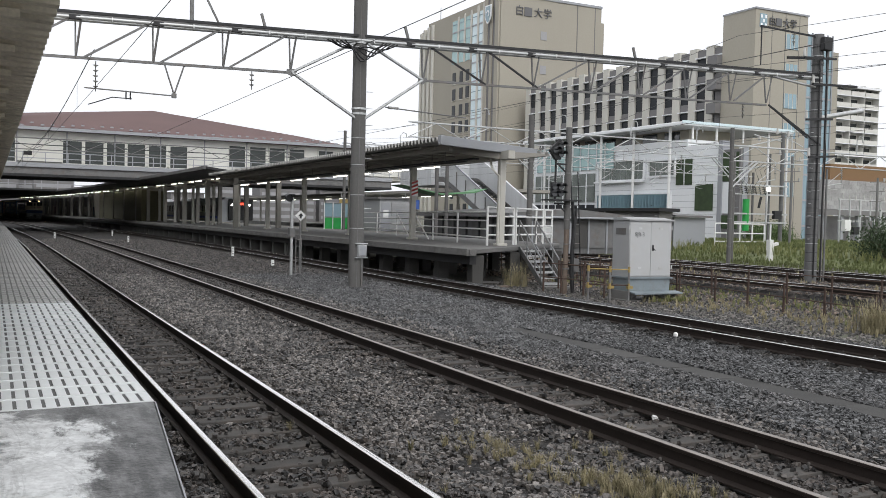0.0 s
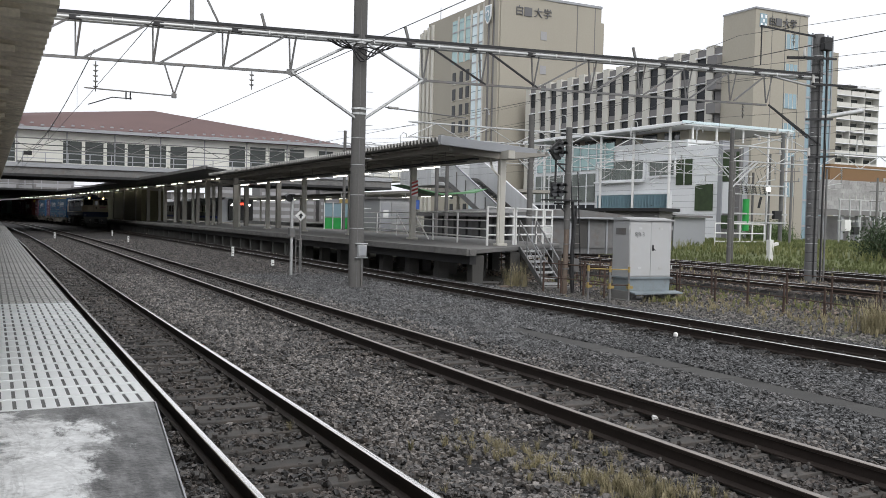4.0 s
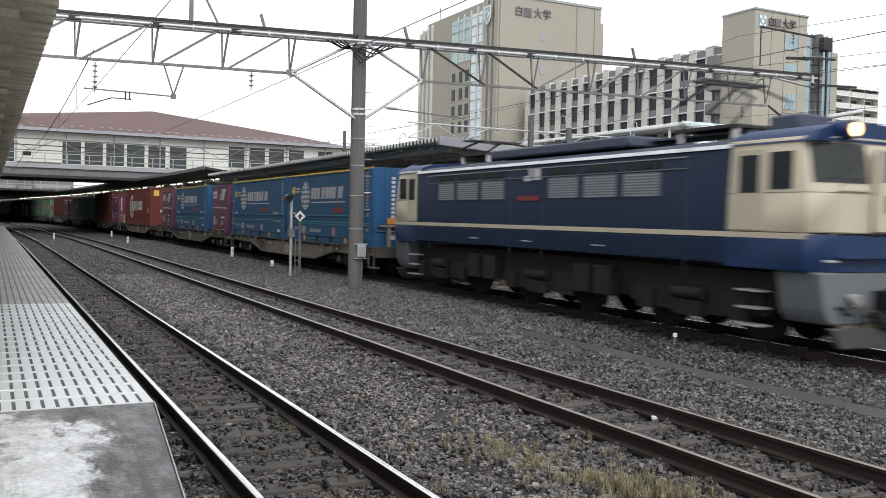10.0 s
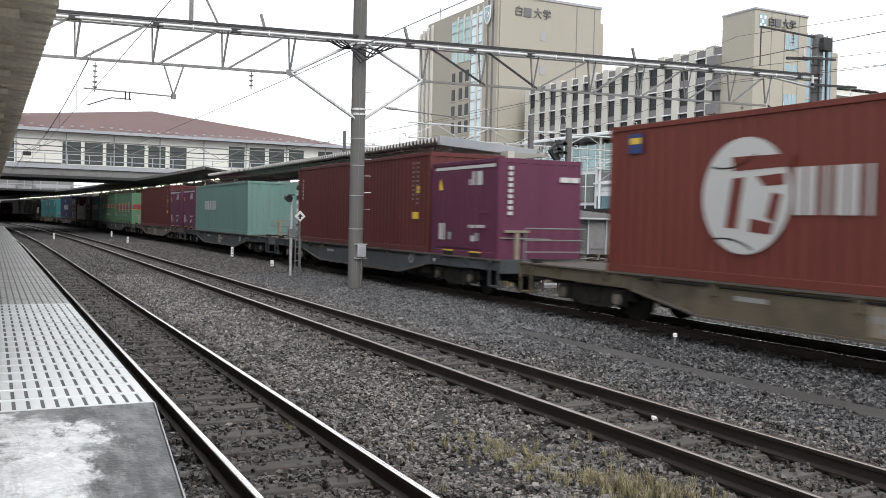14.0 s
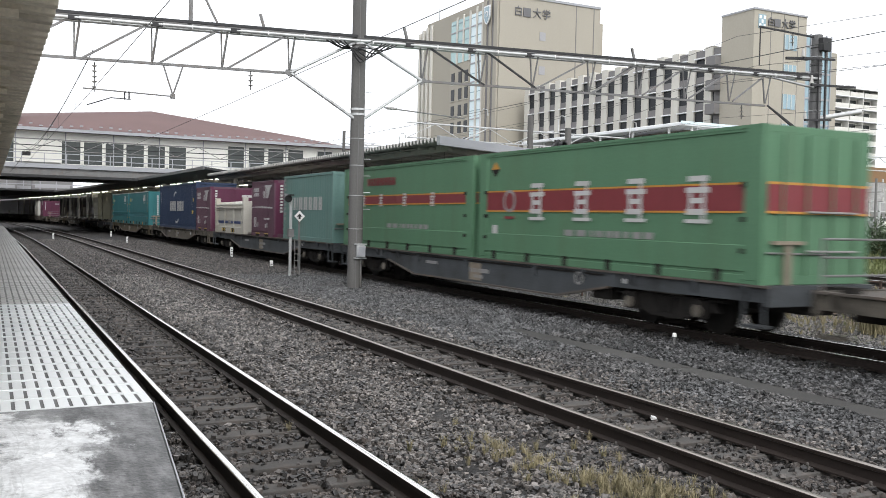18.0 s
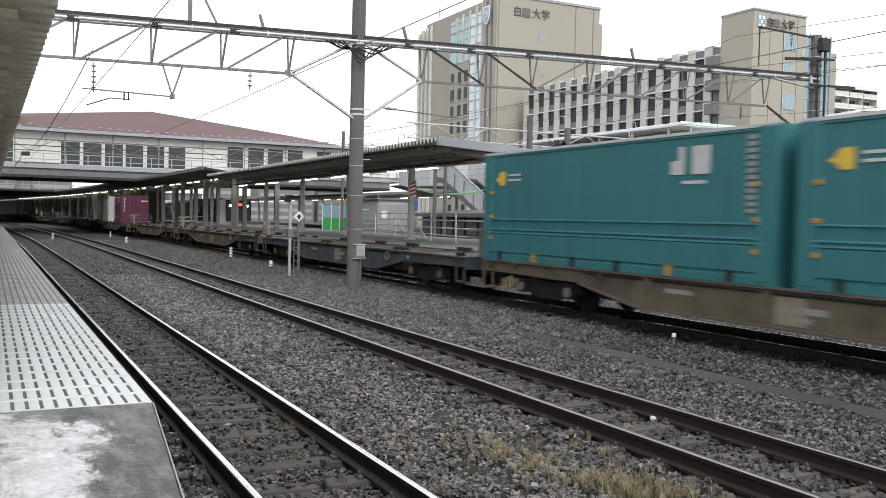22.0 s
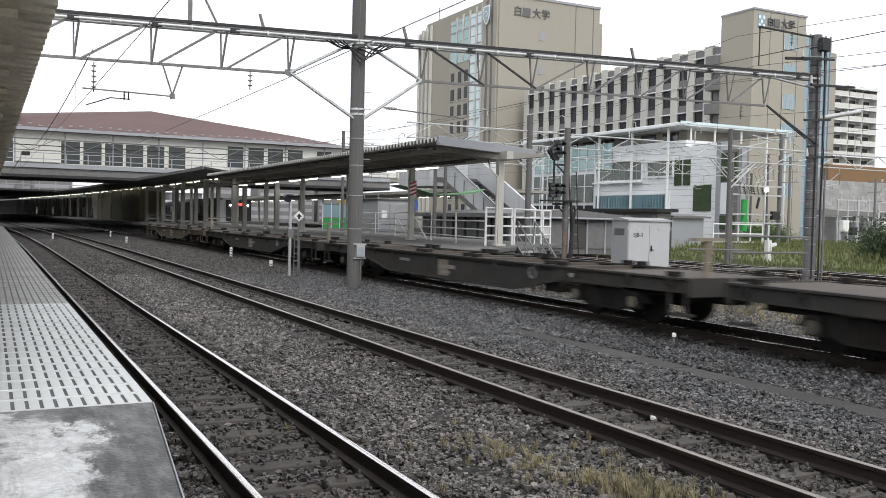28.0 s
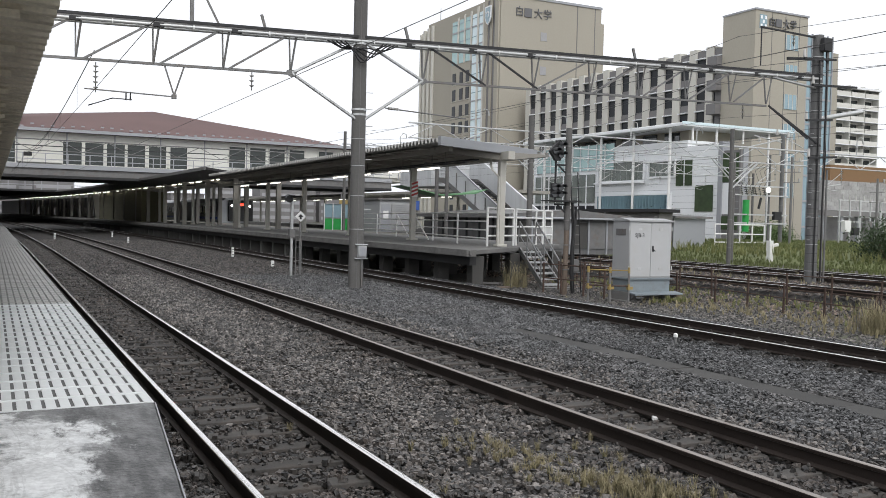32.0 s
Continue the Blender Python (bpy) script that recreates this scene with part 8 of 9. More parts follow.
        out += [("emblem_mark", Shape().prism([(-2.2, 1.85), (-2.55, 1.85), (-2.55, 2.35), (-2.4, 2.35), (-2.4, 2.1), (-2.2, 2.1)], x - 0.004, x, "x"), "decal"), ("emblem_mark", Shape().box((x - 0.004, -3.2, 1.85), (x, -2.75, 2.35)), "decal"),
                ("emblem_mark", Shape().box((x - 0.004, -3.1, 1.68), (x, -2.5, 1.74)), "decal"), ("data_plate", Shape().box((x - 0.008, -1.6, 0.35), (x - 0.003, -1.3, 0.62)), "decal")]
    return out


def cma_marks():
    return [("name_bars", blocks((0.55, 0.7, 0.6), 0.64, 0.1, 2.1, 1.12, x=X - 0.004), "decal"), ("name_bars", blocks((0.6, 0.6, 0.7), 0.64, 0.1, -0.35, 1.12, x=X - 0.004), "decal"),
            ("swoosh_mark", Shape().ring((X - 0.005, 0.2, 1.4), 1.0, 0.12, "x", 0.004, 10, 45, 105).ring((X - 0.005, -0.2, 1.4), 1.1, 0.14, "x", 0.004, 10, 235, 290), "decal")] + plain40_marks()


def foam_marks(widths, y0, vert):
    return [("name_bars", blocks(widths, 0.5, 0.12, y0, 1.2, x=X - 0.004), "decal"), ("code_bar", code_column(vert, 2.5, 9, 0.16, 0.12, 0.08), "decal_dim")]


def open_top():
    """The low, tarped off-white container."""
    if "open" in CACHE:
        return copy_thing(CACHE["open"], pose(0, 0, 0))
    t = thing("freight_container", "low cream open-top container with a folded tarpaulin and blue stripe", "container", "train containers")
    L = 3.03
    part("body", Shape().box((-1.17, -L + 0.05, 0.3), (1.17, L - 0.05, 1.3)), C["cream"], t, bevel=0.02)
    part("base_rail", Shape().box((-1.22, -L, 0), (-1.05, L, 0.32)), C["cream"], t, bevel=0.012)
    part("base_rail", Shape().box((1.05, -L, 0), (1.22, L, 0.32)), C["cream"], t, bevel=0.012)
    part("floor", Shape().box((-1.05, -L + 0.02, 0.04), (1.05, L - 0.02, 0.3)), C["cream"], t)
    for y in (-1.2, 0.7):
        part("fork_pocket", Shape().box((-1.235, y, 0.06), (-1.0, y + 0.62, 0.26)), M["gear"], t)
        for k in range(2):
            part("hazard_mark", Shape().box((-1.24, y + 0.04 + 0.44 * k, 0.08), (-1.232, y + 0.14 + 0.44 * k, 0.24)), M["decal_yellow"], t)
    part("stripe", Shape().box((-1.182, -L + 0.32, 0.5), (-1.168, -0.35, 0.63)), M["stripe_blue"], t, "blue stripe")
    part("stripe", Shape().box((-1.182, 0.35, 0.5), (-1.168, L - 0.32, 0.63)), M["stripe_blue"], t, "blue stripe")
    part("emblem_mark", Shape().box((-1.182, -0.28, 0.5), (-1.168, 0.28, 0.6)).box((-1.182, -0.2, 0.62), (-1.168, 0.2, 0.68)), M["decal_dim"], t)
    for y in (-2.55, -1.0, 0.95, 2.5):
        part("rib", Shape().box((-1.215, y, 0.3), (-1.17, y + 0.09, 1.3)), C["cream"], t, bevel=0.008)
    for z in (1.26, 1.42):
        part("side_rail", Shape().box((-1.23, -L + 0.1, z), (-1.14, L - 0.1, z + 0.07)), C["cream"], t, bevel=0.01)
    part("code_bar", Shape().box((-1.237, 1.3, 1.28), (-1.229, 2.6, 1.32)), M["decal_dim"], t)
    for y in (-L, L - 0.1):
        part("end_panel", Shape().box((-1.1, y, 0.1), (1.1, y + 0.1, 1.62)), C["cream"], t, bevel=0.01)
    for x in (-1.23, 0.99):
        for y in (-L - 0.03, L - 0.21):
            part("end_post", Shape().box((x, y, 0), (x + 0.24, y + 0.24, 1.82)), C["cream"], t, bevel=0.012)
    rr2 = random.Random(3)
    ys = np.linspace(-L + 0.2, L - 0.2, 40)
    s = Shape()
    xs2 = np.linspace(-1.2, 1.2, 13)
    for y in ys:
        for x in xs2:
            edge = max(0, abs(x) - 1.05) * 2.2
            s.v.append((x, y, 1.66 - 0.1 * abs(x) - edge + 0.035 * math.sin(y * 6 + x * 3) + rr2.uniform(-0.02, 0.02)))
    for i in range(len(ys) - 1):
        for j in range(12):
            s.f.append((i * 13 + j, i * 13 + j + 1, (i + 1) * 13 + j + 1, (i + 1) * 13 + j))
    part("tarpaulin", s, C["cream"], t, "folded pale tarpaulin")
    part("rope", Shape().wire([(-1.19, y, 1.44 + 0.03 * math.sin(y * 9)) for y in ys[::2]], 0.03, 6), C["cream"], t)
    CACHE["open"] = t
    return t


# wagon: fish-bellied side sills, slotted deck, two bogies, couplers, steps
def bogie(parent, y):
    b = part("bogie", Shape().prism([(y - 1.35, 0.42), (y - 1.2, 0.62), (y - 0.35, 0.66), (y - 0.2, 0.3), (y + 0.2, 0.3), (y + 0.35, 0.66), (y + 1.2, 0.62), (y + 1.35, 0.42), (y + 0.9, 0.4), (y + 0.45, 0.22), (y - 0.45, 0.22), (y - 0.9, 0.4)], -1.02, -0.9, "x")
             .prism([(y - 1.35, 0.42), (y - 1.2, 0.62), (y + 1.2, 0.62), (y + 1.35, 0.42), (y + 0.45, 0.22), (y - 0.45, 0.22)], 0.9, 1.02, "x")
             .box((-0.95, y - 0.25, 0.45), (0.95, y + 0.25, 0.8)), M["gear"], parent)
    for dy in (-0.95, 0.95):
        part("axle_box", Shape().box((-1.12, y + dy - 0.16, 0.3), (-0.98, y + dy + 0.16, 0.62)), M["gear"], b)
        part("wheelset", Shape().disc((-0.56, y + dy, 0.43), 0.43, "x", 0.13, 20).disc((0.56, y + dy, 0.43), 0.43, "x", 0.13, 20).rod((-0.6, y + dy, 0.43), (0.6, y + dy, 0.43), 0.08, 8), M["gear"], b)
    for dy in (-0.95, 0.95):
        part("axle_cap", Shape().rod((-1.16, y + dy, 0.43), (-1.11, y + dy, 0.43), 0.11, 12), M["wagon"], b, "worn axle cap")
        part("brake_block", Shape().box((-0.66, y + dy * 0.5 - 0.05, 0.3), (-0.46, y + dy * 0.5 + 0.05, 0.62)), M["gear"], b)
    part("side_bearer", Shape().box((-1.08, y - 0.55, 0.66), (-0.9, y + 0.55, 0.76)), M["wagon"], b)
    for dy in (-0.28, 0.0, 0.28):
        part("spring", Shape().rod((-0.98, y + dy * 0.6, 0.3), (-0.98, y + dy * 0.6, 0.6), 0.07, 8), M["gear"], b)
    return b


WAGON = []


def wagon():
    if WAGON:
        return copy_thing(WAGON[0], pose(0, 0, 0))
    t = thing("container_wagon", "long grey-brown flat container wagon with fish-bellied sills", "wagon", "container wagons")
    for x in (-1.2, 1.1):
        part("side_sill", Shape().prism([(-9.75, 0.98), (-9.75, 0.72), (-5.6, 0.68), (-3.7, 0.36), (3.7, 0.36), (5.6, 0.68), (9.75, 0.72), (9.75, 0.98)], x, x + 0.1, "x"), M["wagon"], t)
        part("sill_flange", Shape().box((x - 0.06, -9.75, 0.96), (x + 0.14, 9.75, 1.0)), M["wagon_deck"], t)
    for a, b in ((-9.75, -7.0), (7.0, 9.75)):
        part("end_deck", Shape().box((-1.2, a, 0.94), (1.2, b, 0.985)), M["wagon_deck"], t)
    part("centre_sill", Shape().box((-0.28, -9.8, 0.5), (0.28, 9.8, 0.93)), M["gear"], t)
    for y in np.arange(-6.5, 6.6, 1.3):
        part("cross_beam", Shape().box((-1.1, y - 0.08, 0.78), (1.1, y + 0.08, 0.97)), M["wagon_deck"], t)
    for y in (-9.2, -5.6, -5.1, -1.7, -1.2, 1.2, 1.7, 5.1, 5.6, 9.2):
        for x in (-1.18, 1.0):
            part("container_lock", Shape().box((x, y - 0.12, 0.98), (x + 0.18, y + 0.12, 1.09)), M["gear"], t)
    for y in (-7.1, 7.1):
        bogie(t, y)
    for s0 in (-1, 1):
        part("coupler", Shape().box((-0.13, s0 * 9.7, 0.72), (0.13, s0 * 10.18, 0.98)).box((-0.2, s0 * 9.95, 0.66), (0.2, s0 * 10.17, 1.0)), M["gear"], t)
        part("brake_hose", Shape().wire([(0.5, s0 * 9.7, 0.75), (0.5, s0 * 9.95, 0.45), (0.4, s0 * 10.15, 0.5)], 0.03, 6), M["black"], t)
        st2 = part("step", Shape().box((-1.25, s0 * 9.45 - 0.22, 0.3), (-1.0, s0 * 9.45 + 0.22, 0.34)).box((-1.24, s0 * 9.45 - 0.24, 0.3), (-1.2, s0 * 9.45 - 0.2, 0.95)).box((-1.24, s0 * 9.45 + 0.2, 0.3), (-1.2, s0 * 9.45 + 0.24, 0.95)), M["wagon"], t)
    for z in (1.22, 1.5, 1.78):
        part("handrail", Shape().rod((-1.1, 9.72, z), (0.6, 9.72, z), 0.018, 6), M["dull_steel"], t)
    for x in (-1.1, 0.6):
        part("rail_post", Shape().rod((x, 9.72, 0.9), (x, 9.72, 1.8), 0.02, 6), M["dull_steel"], t)
    part("brake_stand", Shape().box((-0.75, -9.66, 0.95), (-0.63, -9.56, 1.7)), M["stand"], t, "dull hand-brake stand")
    part("stand_bar", Shape().box((-1.05, -9.68, 1.66), (-0.35, -9.54, 1.72)), M["stand"], t)
    part("handrail", Shape().rod((-1.15, -9.62, 1.52), (0.3, -9.62, 1.5), 0.018, 6), M["dull_steel"], t)
    for y in (-5.9, -2.9, 0.4, 3.3, 6.0):
        part("stiffener", Shape().box((-1.235, y, 0.74), (-1.19, y + 0.16, 0.97)), M["gear"], t)
    for y in (-9.3, -8.1, -6.4, -4.8, 4.8, 6.4, 8.1, 9.3):
        part("sill_bracket", Shape().prism([(-1.3, 0.98), (-1.19, 0.98), (-1.19, 0.72)], y, y + 0.12, "y"), M["wagon"], t)
    for s0 in (-1, 1):
        part("end_sill", Shape().box((-1.22, s0 * 9.72 - 0.06, 0.66), (1.22, s0 * 9.72 + 0.06, 1.0)), M["wagon"], t)
        part("lower_flange", Shape().prism([(s0 * 3.7, 0.33), (s0 * 5.6, 0.65), (s0 * 5.6, 0.69), (s0 * 3.7, 0.37)], -1.25, -1.12, "x"), M["wagon_deck"], t)
        part("brake_rigging", Shape().wire([(-0.9, s0 * 5.2, 0.55), (-0.95, s0 * 6.2, 0.62), (-0.95, s0 * 8.6, 0.62)], 0.03, 6), M["gear"], t)
    part("lower_flange", Shape().box((-1.25, -3.7, 0.33), (-1.12, 3.7, 0.37)), M["wagon_deck"], t)
    part("pipe_run", Shape().rod((-1.215, -5.4, 0.9), (-1.215, 5.4, 0.9), 0.018, 6), M["gear"], t)
    part("valve_box", Shape().box((-1.1, -5.5, 0.4), (-0.75, -4.9, 0.68)), M["gear"], t)
    part("stencil", Shape().box((-1.206, -0.3, 0.42), (-1.2, 0.3, 0.86)), M["stand"], t, "pale stencilled data block")
    for y in (-6.1, 6.1):
        part("reflector", Shape().disc((-1.21, y, 0.82), 0.05, "x", 0.02, 10), M["decal"], t)
    part("air_tank", Shape().rod((-0.85, 3.9, 0.55), (-0.85, 5.1, 0.55), 0.18, 12), M["gear"], t)
    part("brake_wheel", Shape().ring((-1.24, -4.6, 0.78), 0.14, 0.03, "x", 0.03, 14), M["decal_dim"], t, "dull brake handwheel")
    part("number_board", Shape().box((-1.206, -0.7, 0.62), (-1.2, 0.3, 0.72)).box((-1.206, -0.4, 0.48), (-1.2, 0.1, 0.56)), M["decal_dim"], t)
    part("number_board", Shape().box((-1.206, 2.2, 0.7), (-1.2, 2.9, 0.78)), M["decal_dim"], t)
    WAGON.append(t)
    return t


# the locomotive, its leading end at y = 0, running towards -y
def locomotive():
    t = thing("electric_locomotive", "dark blue and cream electric locomotive with two glowing headlamps", "locomotive")
    N, F = 0.3, 15.6
    body = [(-1.4, 1.2), (-1.4, 3.06), (-1.35, 3.16), (-1.1, 3.26), (0, 3.4), (1.1, 3.26), (1.35, 3.16), (1.4, 3.06), (1.4, 1.2)]
    part("body", Shape().prism(body, 1.9, 14.1, "y"), M["loco_blue"], t)
    part("lower_body", Shape().box((-1.41, 0.35, 1.2), (1.41, 15.6, 1.62)), M["loco_blue"], t, bevel=0.03)
    part("waist_band", Shape().box((-1.416, 0.3, 1.63), (1.416, 15.6, 1.72)), M["loco_cream"], t, "cream waist band")
    for y0, y1, nose in ((N, 1.95, -1), (14.05, F, 1)):
        ya, yb = (y0, y1) if nose < 0 else (y1, y0)
        c = Shape()
        plan_low = [(-1.4, yb), (-1.4, ya), (-0.9, ya + nose * 0.25), (0.9, ya + nose * 0.25), (1.4, ya), (1.4, yb)]
        c.prism(plan_low, 1.73, 2.35, "z")
        k = len(c.v)
        rake = -nose * 0.14
        up = [(-1.4, yb), (-1.4, ya + rake), (-0.88, ya + nose * 0.25 + rake), (0.88, ya + nose * 0.25 + rake), (1.4, ya + rake), (1.4, yb)]
        c.v += [(a, b, 2.35) for a, b in plan_low] + [(a * (0.97 if abs(a) > 1 else 1), b, 3.2) for a, b in up]
        for i in range(6):
            j = (i + 1) % 6
            c.f.append((k + i, k + j, k + 6 + j, k + 6 + i))
        c.f.append(tuple(k + 6 + i for i in range(6)))
        cabm = part("cab", c, M["loco_cream"], t, "cream cab front", 0.02)
        r = Shape().prism([(-1.38, 3.12), (-1.28, 3.26), (-0.95, 3.39), (0, 3.45), (0.95, 3.39), (1.28, 3.26), (1.38, 3.12)], min(yb, ya + nose * 0.2 + rake), max(yb, ya + nose * 0.2 + rake), "y")
        part("cab_roof", r, M["loco_apron"], t)
        fy = ya + nose * 0.25
        low = Shape().prism([(-1.41, yb), (-1.41, ya), (-0.9, fy), (0.9, fy), (1.41, ya), (1.41, yb)], 1.14, 1.7, "z")
        part("blue_apron", low, M["loco_apron"], t, "dark blue front apron", 0.01)
        def front_pane(side, x0, x1, z0, z1, out):
            """A pane that follows the raked, chamfered cab front."""
            q = Shape()
            for lift in (0.0, out):
                for z in (z0, z1):
                    lean = rake * (z - 2.35) / 0.85
                    for x in (x0, 0.89, x1):
                        q.v.append((side * x, fy + lean + nose * lift - nose * 0.5 * max(0.0, x - 0.89), z))
            q.f = [(6, 7, 10, 9), (7, 8, 11, 10), (0, 3, 4, 1), (1, 4, 5, 2), (0, 1, 7, 6), (1, 2, 8, 7), (3, 9, 10, 4), (4, 10, 11, 5), (0, 6, 9, 3), (2, 5, 11, 8)]
            return q
        for side in (-1, 1):
            part("windscreen_frame", front_pane(side, 0.35, 1.3, 2.5, 3.1, 0.018), M["dark_steel"], cabm)
            part("windscreen", front_pane(side, 0.4, 1.24, 2.56, 3.05, 0.026), M["windscreen"], cabm)
            part("wiper", Shape().rod((side * 0.95, fy + nose * 0.04 - nose * 0.03, 2.44), (side * 0.6, fy + nose * 0.04 + rake * 0.5, 2.85), 0.012, 5), M["black"], cabm)
        part("gangway_door", Shape().box((-0.28, min(fy, fy + nose * 0.09), 1.75), (0.28, max(fy, fy + nose * 0.09), 3.05)), M["loco_cream"], cabm, bevel=0.02)
        part("door_window", Shape().box((-0.17, min(fy + nose * 0.09, fy + nose * 0.1), 2.52), (0.17, max(fy + nose * 0.09, fy + nose * 0.1), 3.0)), M["glass_dark"], cabm)
        part("number_plate", Shape().box((0.38, min(fy, fy + nose * 0.02), 2.18), (1.1, max(fy, fy + nose * 0.02), 2.34)), M["plate_pink"], cabm)
        part("number_plate", Shape().box((-0.06, min(fy, fy + nose * 0.105), 2.05), (0.06, max(fy, fy + nose * 0.105), 2.32)), M["dark_steel"], cabm)
        for x in (-0.77, 0.77):
            hl = part("headlamp", Shape().rod((x, fy - nose * 0.45, 3.3), (x, fy + nose * 0.05, 3.3), 0.145, 16), M["loco_apron"], t)
            part("lamp_rim", Shape().ring((x, fy + nose * 0.055, 3.3), 0.135, 0.03, "y", 0.03, 18), M["stand"], hl)
            part("lens", Shape().rod((x, fy + nose * 0.05, 3.3), (x, fy + nose * 0.07, 3.3), 0.105, 16), M["beam_lamp"] if nose < 0 else M["decal"], hl, "glowing lens" if nose < 0 else "")
            part("handrail", Shape().rod((x * 1.3, fy - nose * 0.1, 1.35), (x * 1.3, fy - nose * 0.1, 1.75), 0.02, 6), M["steel"], t)
        part("front_step", Shape().box((-1.05, min(fy, fy + nose * 0.16), 1.36), (1.05, max(fy, fy + nose * 0.16), 1.39)), M["loco_apron"], t)
        part("skirt", Shape().prism([(-1.3, 1.28), (1.3, 1.28), (1.22, 0.7), (1.1, 0.48), (-1.1, 0.48), (-1.22, 0.7)], min(fy, fy - nose * 0.9), max(fy, fy - nose * 0.9), "y"), M["loco_grey"], t, "grey skirt", 0.03)
        part("snow_plough", Shape().prism([(-1.2, 0.45), (1.2, 0.45), (1.0, 0.13), (-1.0, 0.13)], min(fy, fy + nose * 0.12), max(fy, fy + nose * 0.12), "y"), M["plough"], t, "dark snow plough", 0.02)
        part("coupler", Shape().box((-0.16, min(fy, fy + nose * 0.45), 0.72), (0.16, max(fy, fy + nose * 0.45), 1.0)).box((-0.22, min(fy + nose * 0.25, fy + nose * 0.45), 0.65), (0.22, max(fy + nose * 0.25, fy + nose * 0.45), 1.05)), M["gear"], t)
        for x in (-0.62, 0.62):
            sk = part("jumper_socket", Shape().rod((x, fy, 0.86), (x, fy + nose * 0.09, 0.86), 0.1, 12), M["steel"], t)
            part("socket_cap", Shape().rod((x, fy + nose * 0.09, 0.86), (x, fy + nose * 0.11, 0.86), 0.075, 12), M["decal_dim"], sk)
        for x, z in ((-0.95, 0.74), (-0.8, 0.66), (0.98, 0.72), (0.3, 0.68), (-0.35, 0.62)):
            part("air_cock", Shape().rod((x, fy, z), (x, fy + nose * 0.12, z), 0.035, 8), M["black"], t)
        part("coupler_ring", Shape().ring((0, fy + nose * 0.16, 0.74), 0.34, 0.09, "y", 0.1, 14, 190, 350), M["gear"], t)
        part("window_brow", Shape().box((-1.25, min(fy, fy + nose * 0.03) + rake, 3.12), (1.25, max(fy, fy + nose * 0.03) + rake, 3.17)), M["loco_apron"], t)
        for side in (-1, 1):
            part("sill_strip", Shape().box((side * 0.36 if side > 0 else -1.0, min(fy, fy + nose * 0.03), 2.37), (1.0 if side > 0 else -0.36, max(fy, fy + nose * 0.03), 2.4)), M["loco_cream"], t)
            part("door_rail", Shape().rod((side * 0.33, fy + nose * 0.1, 1.85), (side * 0.33, fy + nose * 0.1, 2.3), 0.014, 6), M["steel"], t)
        part("corner_step", Shape().box((-1.3, min(fy, fy + nose * 0.1), 1.3), (-1.1, max(fy, fy + nose * 0.1), 1.33)), M["steel"], t)
        for x in (-0.75, -0.55, 0.5, 0.7):
            part("brake_hose", Shape().wire([(x, fy, 0.9), (x, fy + nose * 0.2, 0.7), (x + 0.05, fy + nose * 0.18, 0.5)], 0.03, 6), M["black"], t)
        # cab side door and window
        yd = ya - nose * 1.15
        part("cab_door", Shape().box((-1.412, yd - 0.32, 1.75), (-1.39, yd + 0.32, 3.05)), M["loco_cream"], t, bevel=0.008)
        part("cab_door_window", Shape().box((-1.418, yd - 0.2, 2.35), (-1.411, yd + 0.2, 2.95)), M["glass_dark"], t)
        yw = ya - nose * 0.5
        part("side_window", Shape().box((-1.412, yw - 0.22, 2.4), (-1.395, yw + 0.22, 2.98)), M["glass_dark"], t)
        for z in (0.9, 0.62, 0.34):
            part("cab_step", Shape().box((-1.38, yd - 0.25, z), (-1.1, yd + 0.25, z + 0.03)), M["steel"], t)
    # louvre panels and upper windows along the side
    for i, (y0, y1) in enumerate(((3.6, 4.7), (4.9, 6.0), (6.2, 7.3), (9.2, 10.3), (10.5, 11.6), (11.8, 12.7))):
        lv = part("louvre_panel", Shape().box((-1.412, y0, 2.32), (-1.395, y1, 2.77)), M["loco_grey"], t)
        for k in range(8):
            part("louvre_slat", Shape().box((-1.424, y0 + 0.03, 2.335 + k * 0.054), (-1.41, y1 - 0.03, 2.362 + k * 0.054)), M["louvre_pale"], lv)
        part("roof_window", Shape().box((-1.412, y0, 2.84), (-1.396, y1, 2.98)), M["glass_dark"], t)
    # gutter strip in the pale colour of the reflected sky
    part("gutter", Shape().prism([(-1.43, 3.09), (-1.38, 3.09), (-1.35, 3.16), (-1.4, 3.16)], 1.9, 14.1, "y"), M["gutter_sheen"], t, "roof gutter coloured pale for the sky sheen on the roof edge")
    part("window_strip", Shape().box((-1.42, 2.9, 2.99), (-1.4, 13.4, 3.01)), M["decal_dim"], t)
    part("window_strip", Shape().box((-1.42, 2.9, 2.79), (-1.4, 13.4, 2.81)), M["loco_grey"], t)
    for y in (2.9, 7.5, 8.9, 13.2):
        part("panel_seam", Shape().box((-1.408, y, 1.0), (-1.398, y + 0.02, 3.0)), M["loco_roof"], t)
    for y in (5.2, 7.9, 10.4):
        part("grab_iron", Shape().rod((-1.44, y, 1.36), (-1.44, y + 0.4, 1.36), 0.014, 6), M["steel"], t)
    part("emblem_mark", Shape().prism([(8.3, 2.72), (8.0, 2.72), (8.0, 3.0), (8.1, 3.0), (8.1, 2.84), (8.3, 2.84)], -1.418, -1.41, "x"), M["decal"], t)
    part("emblem_mark", Shape().box((-1.418, 7.62, 2.74), (-1.41, 7.92, 3.0)), M["decal"], t)
    part("name_plate", Shape().box((-1.418, 7.65, 2.28), (-1.41, 8.6, 2.39)), M["decal_red"], t)
    # roof gear
    part("roof_walk", Shape().box((-0.35, 2.5, 3.62), (0.35, 13.6, 3.66)), M["loco_roof"], t)
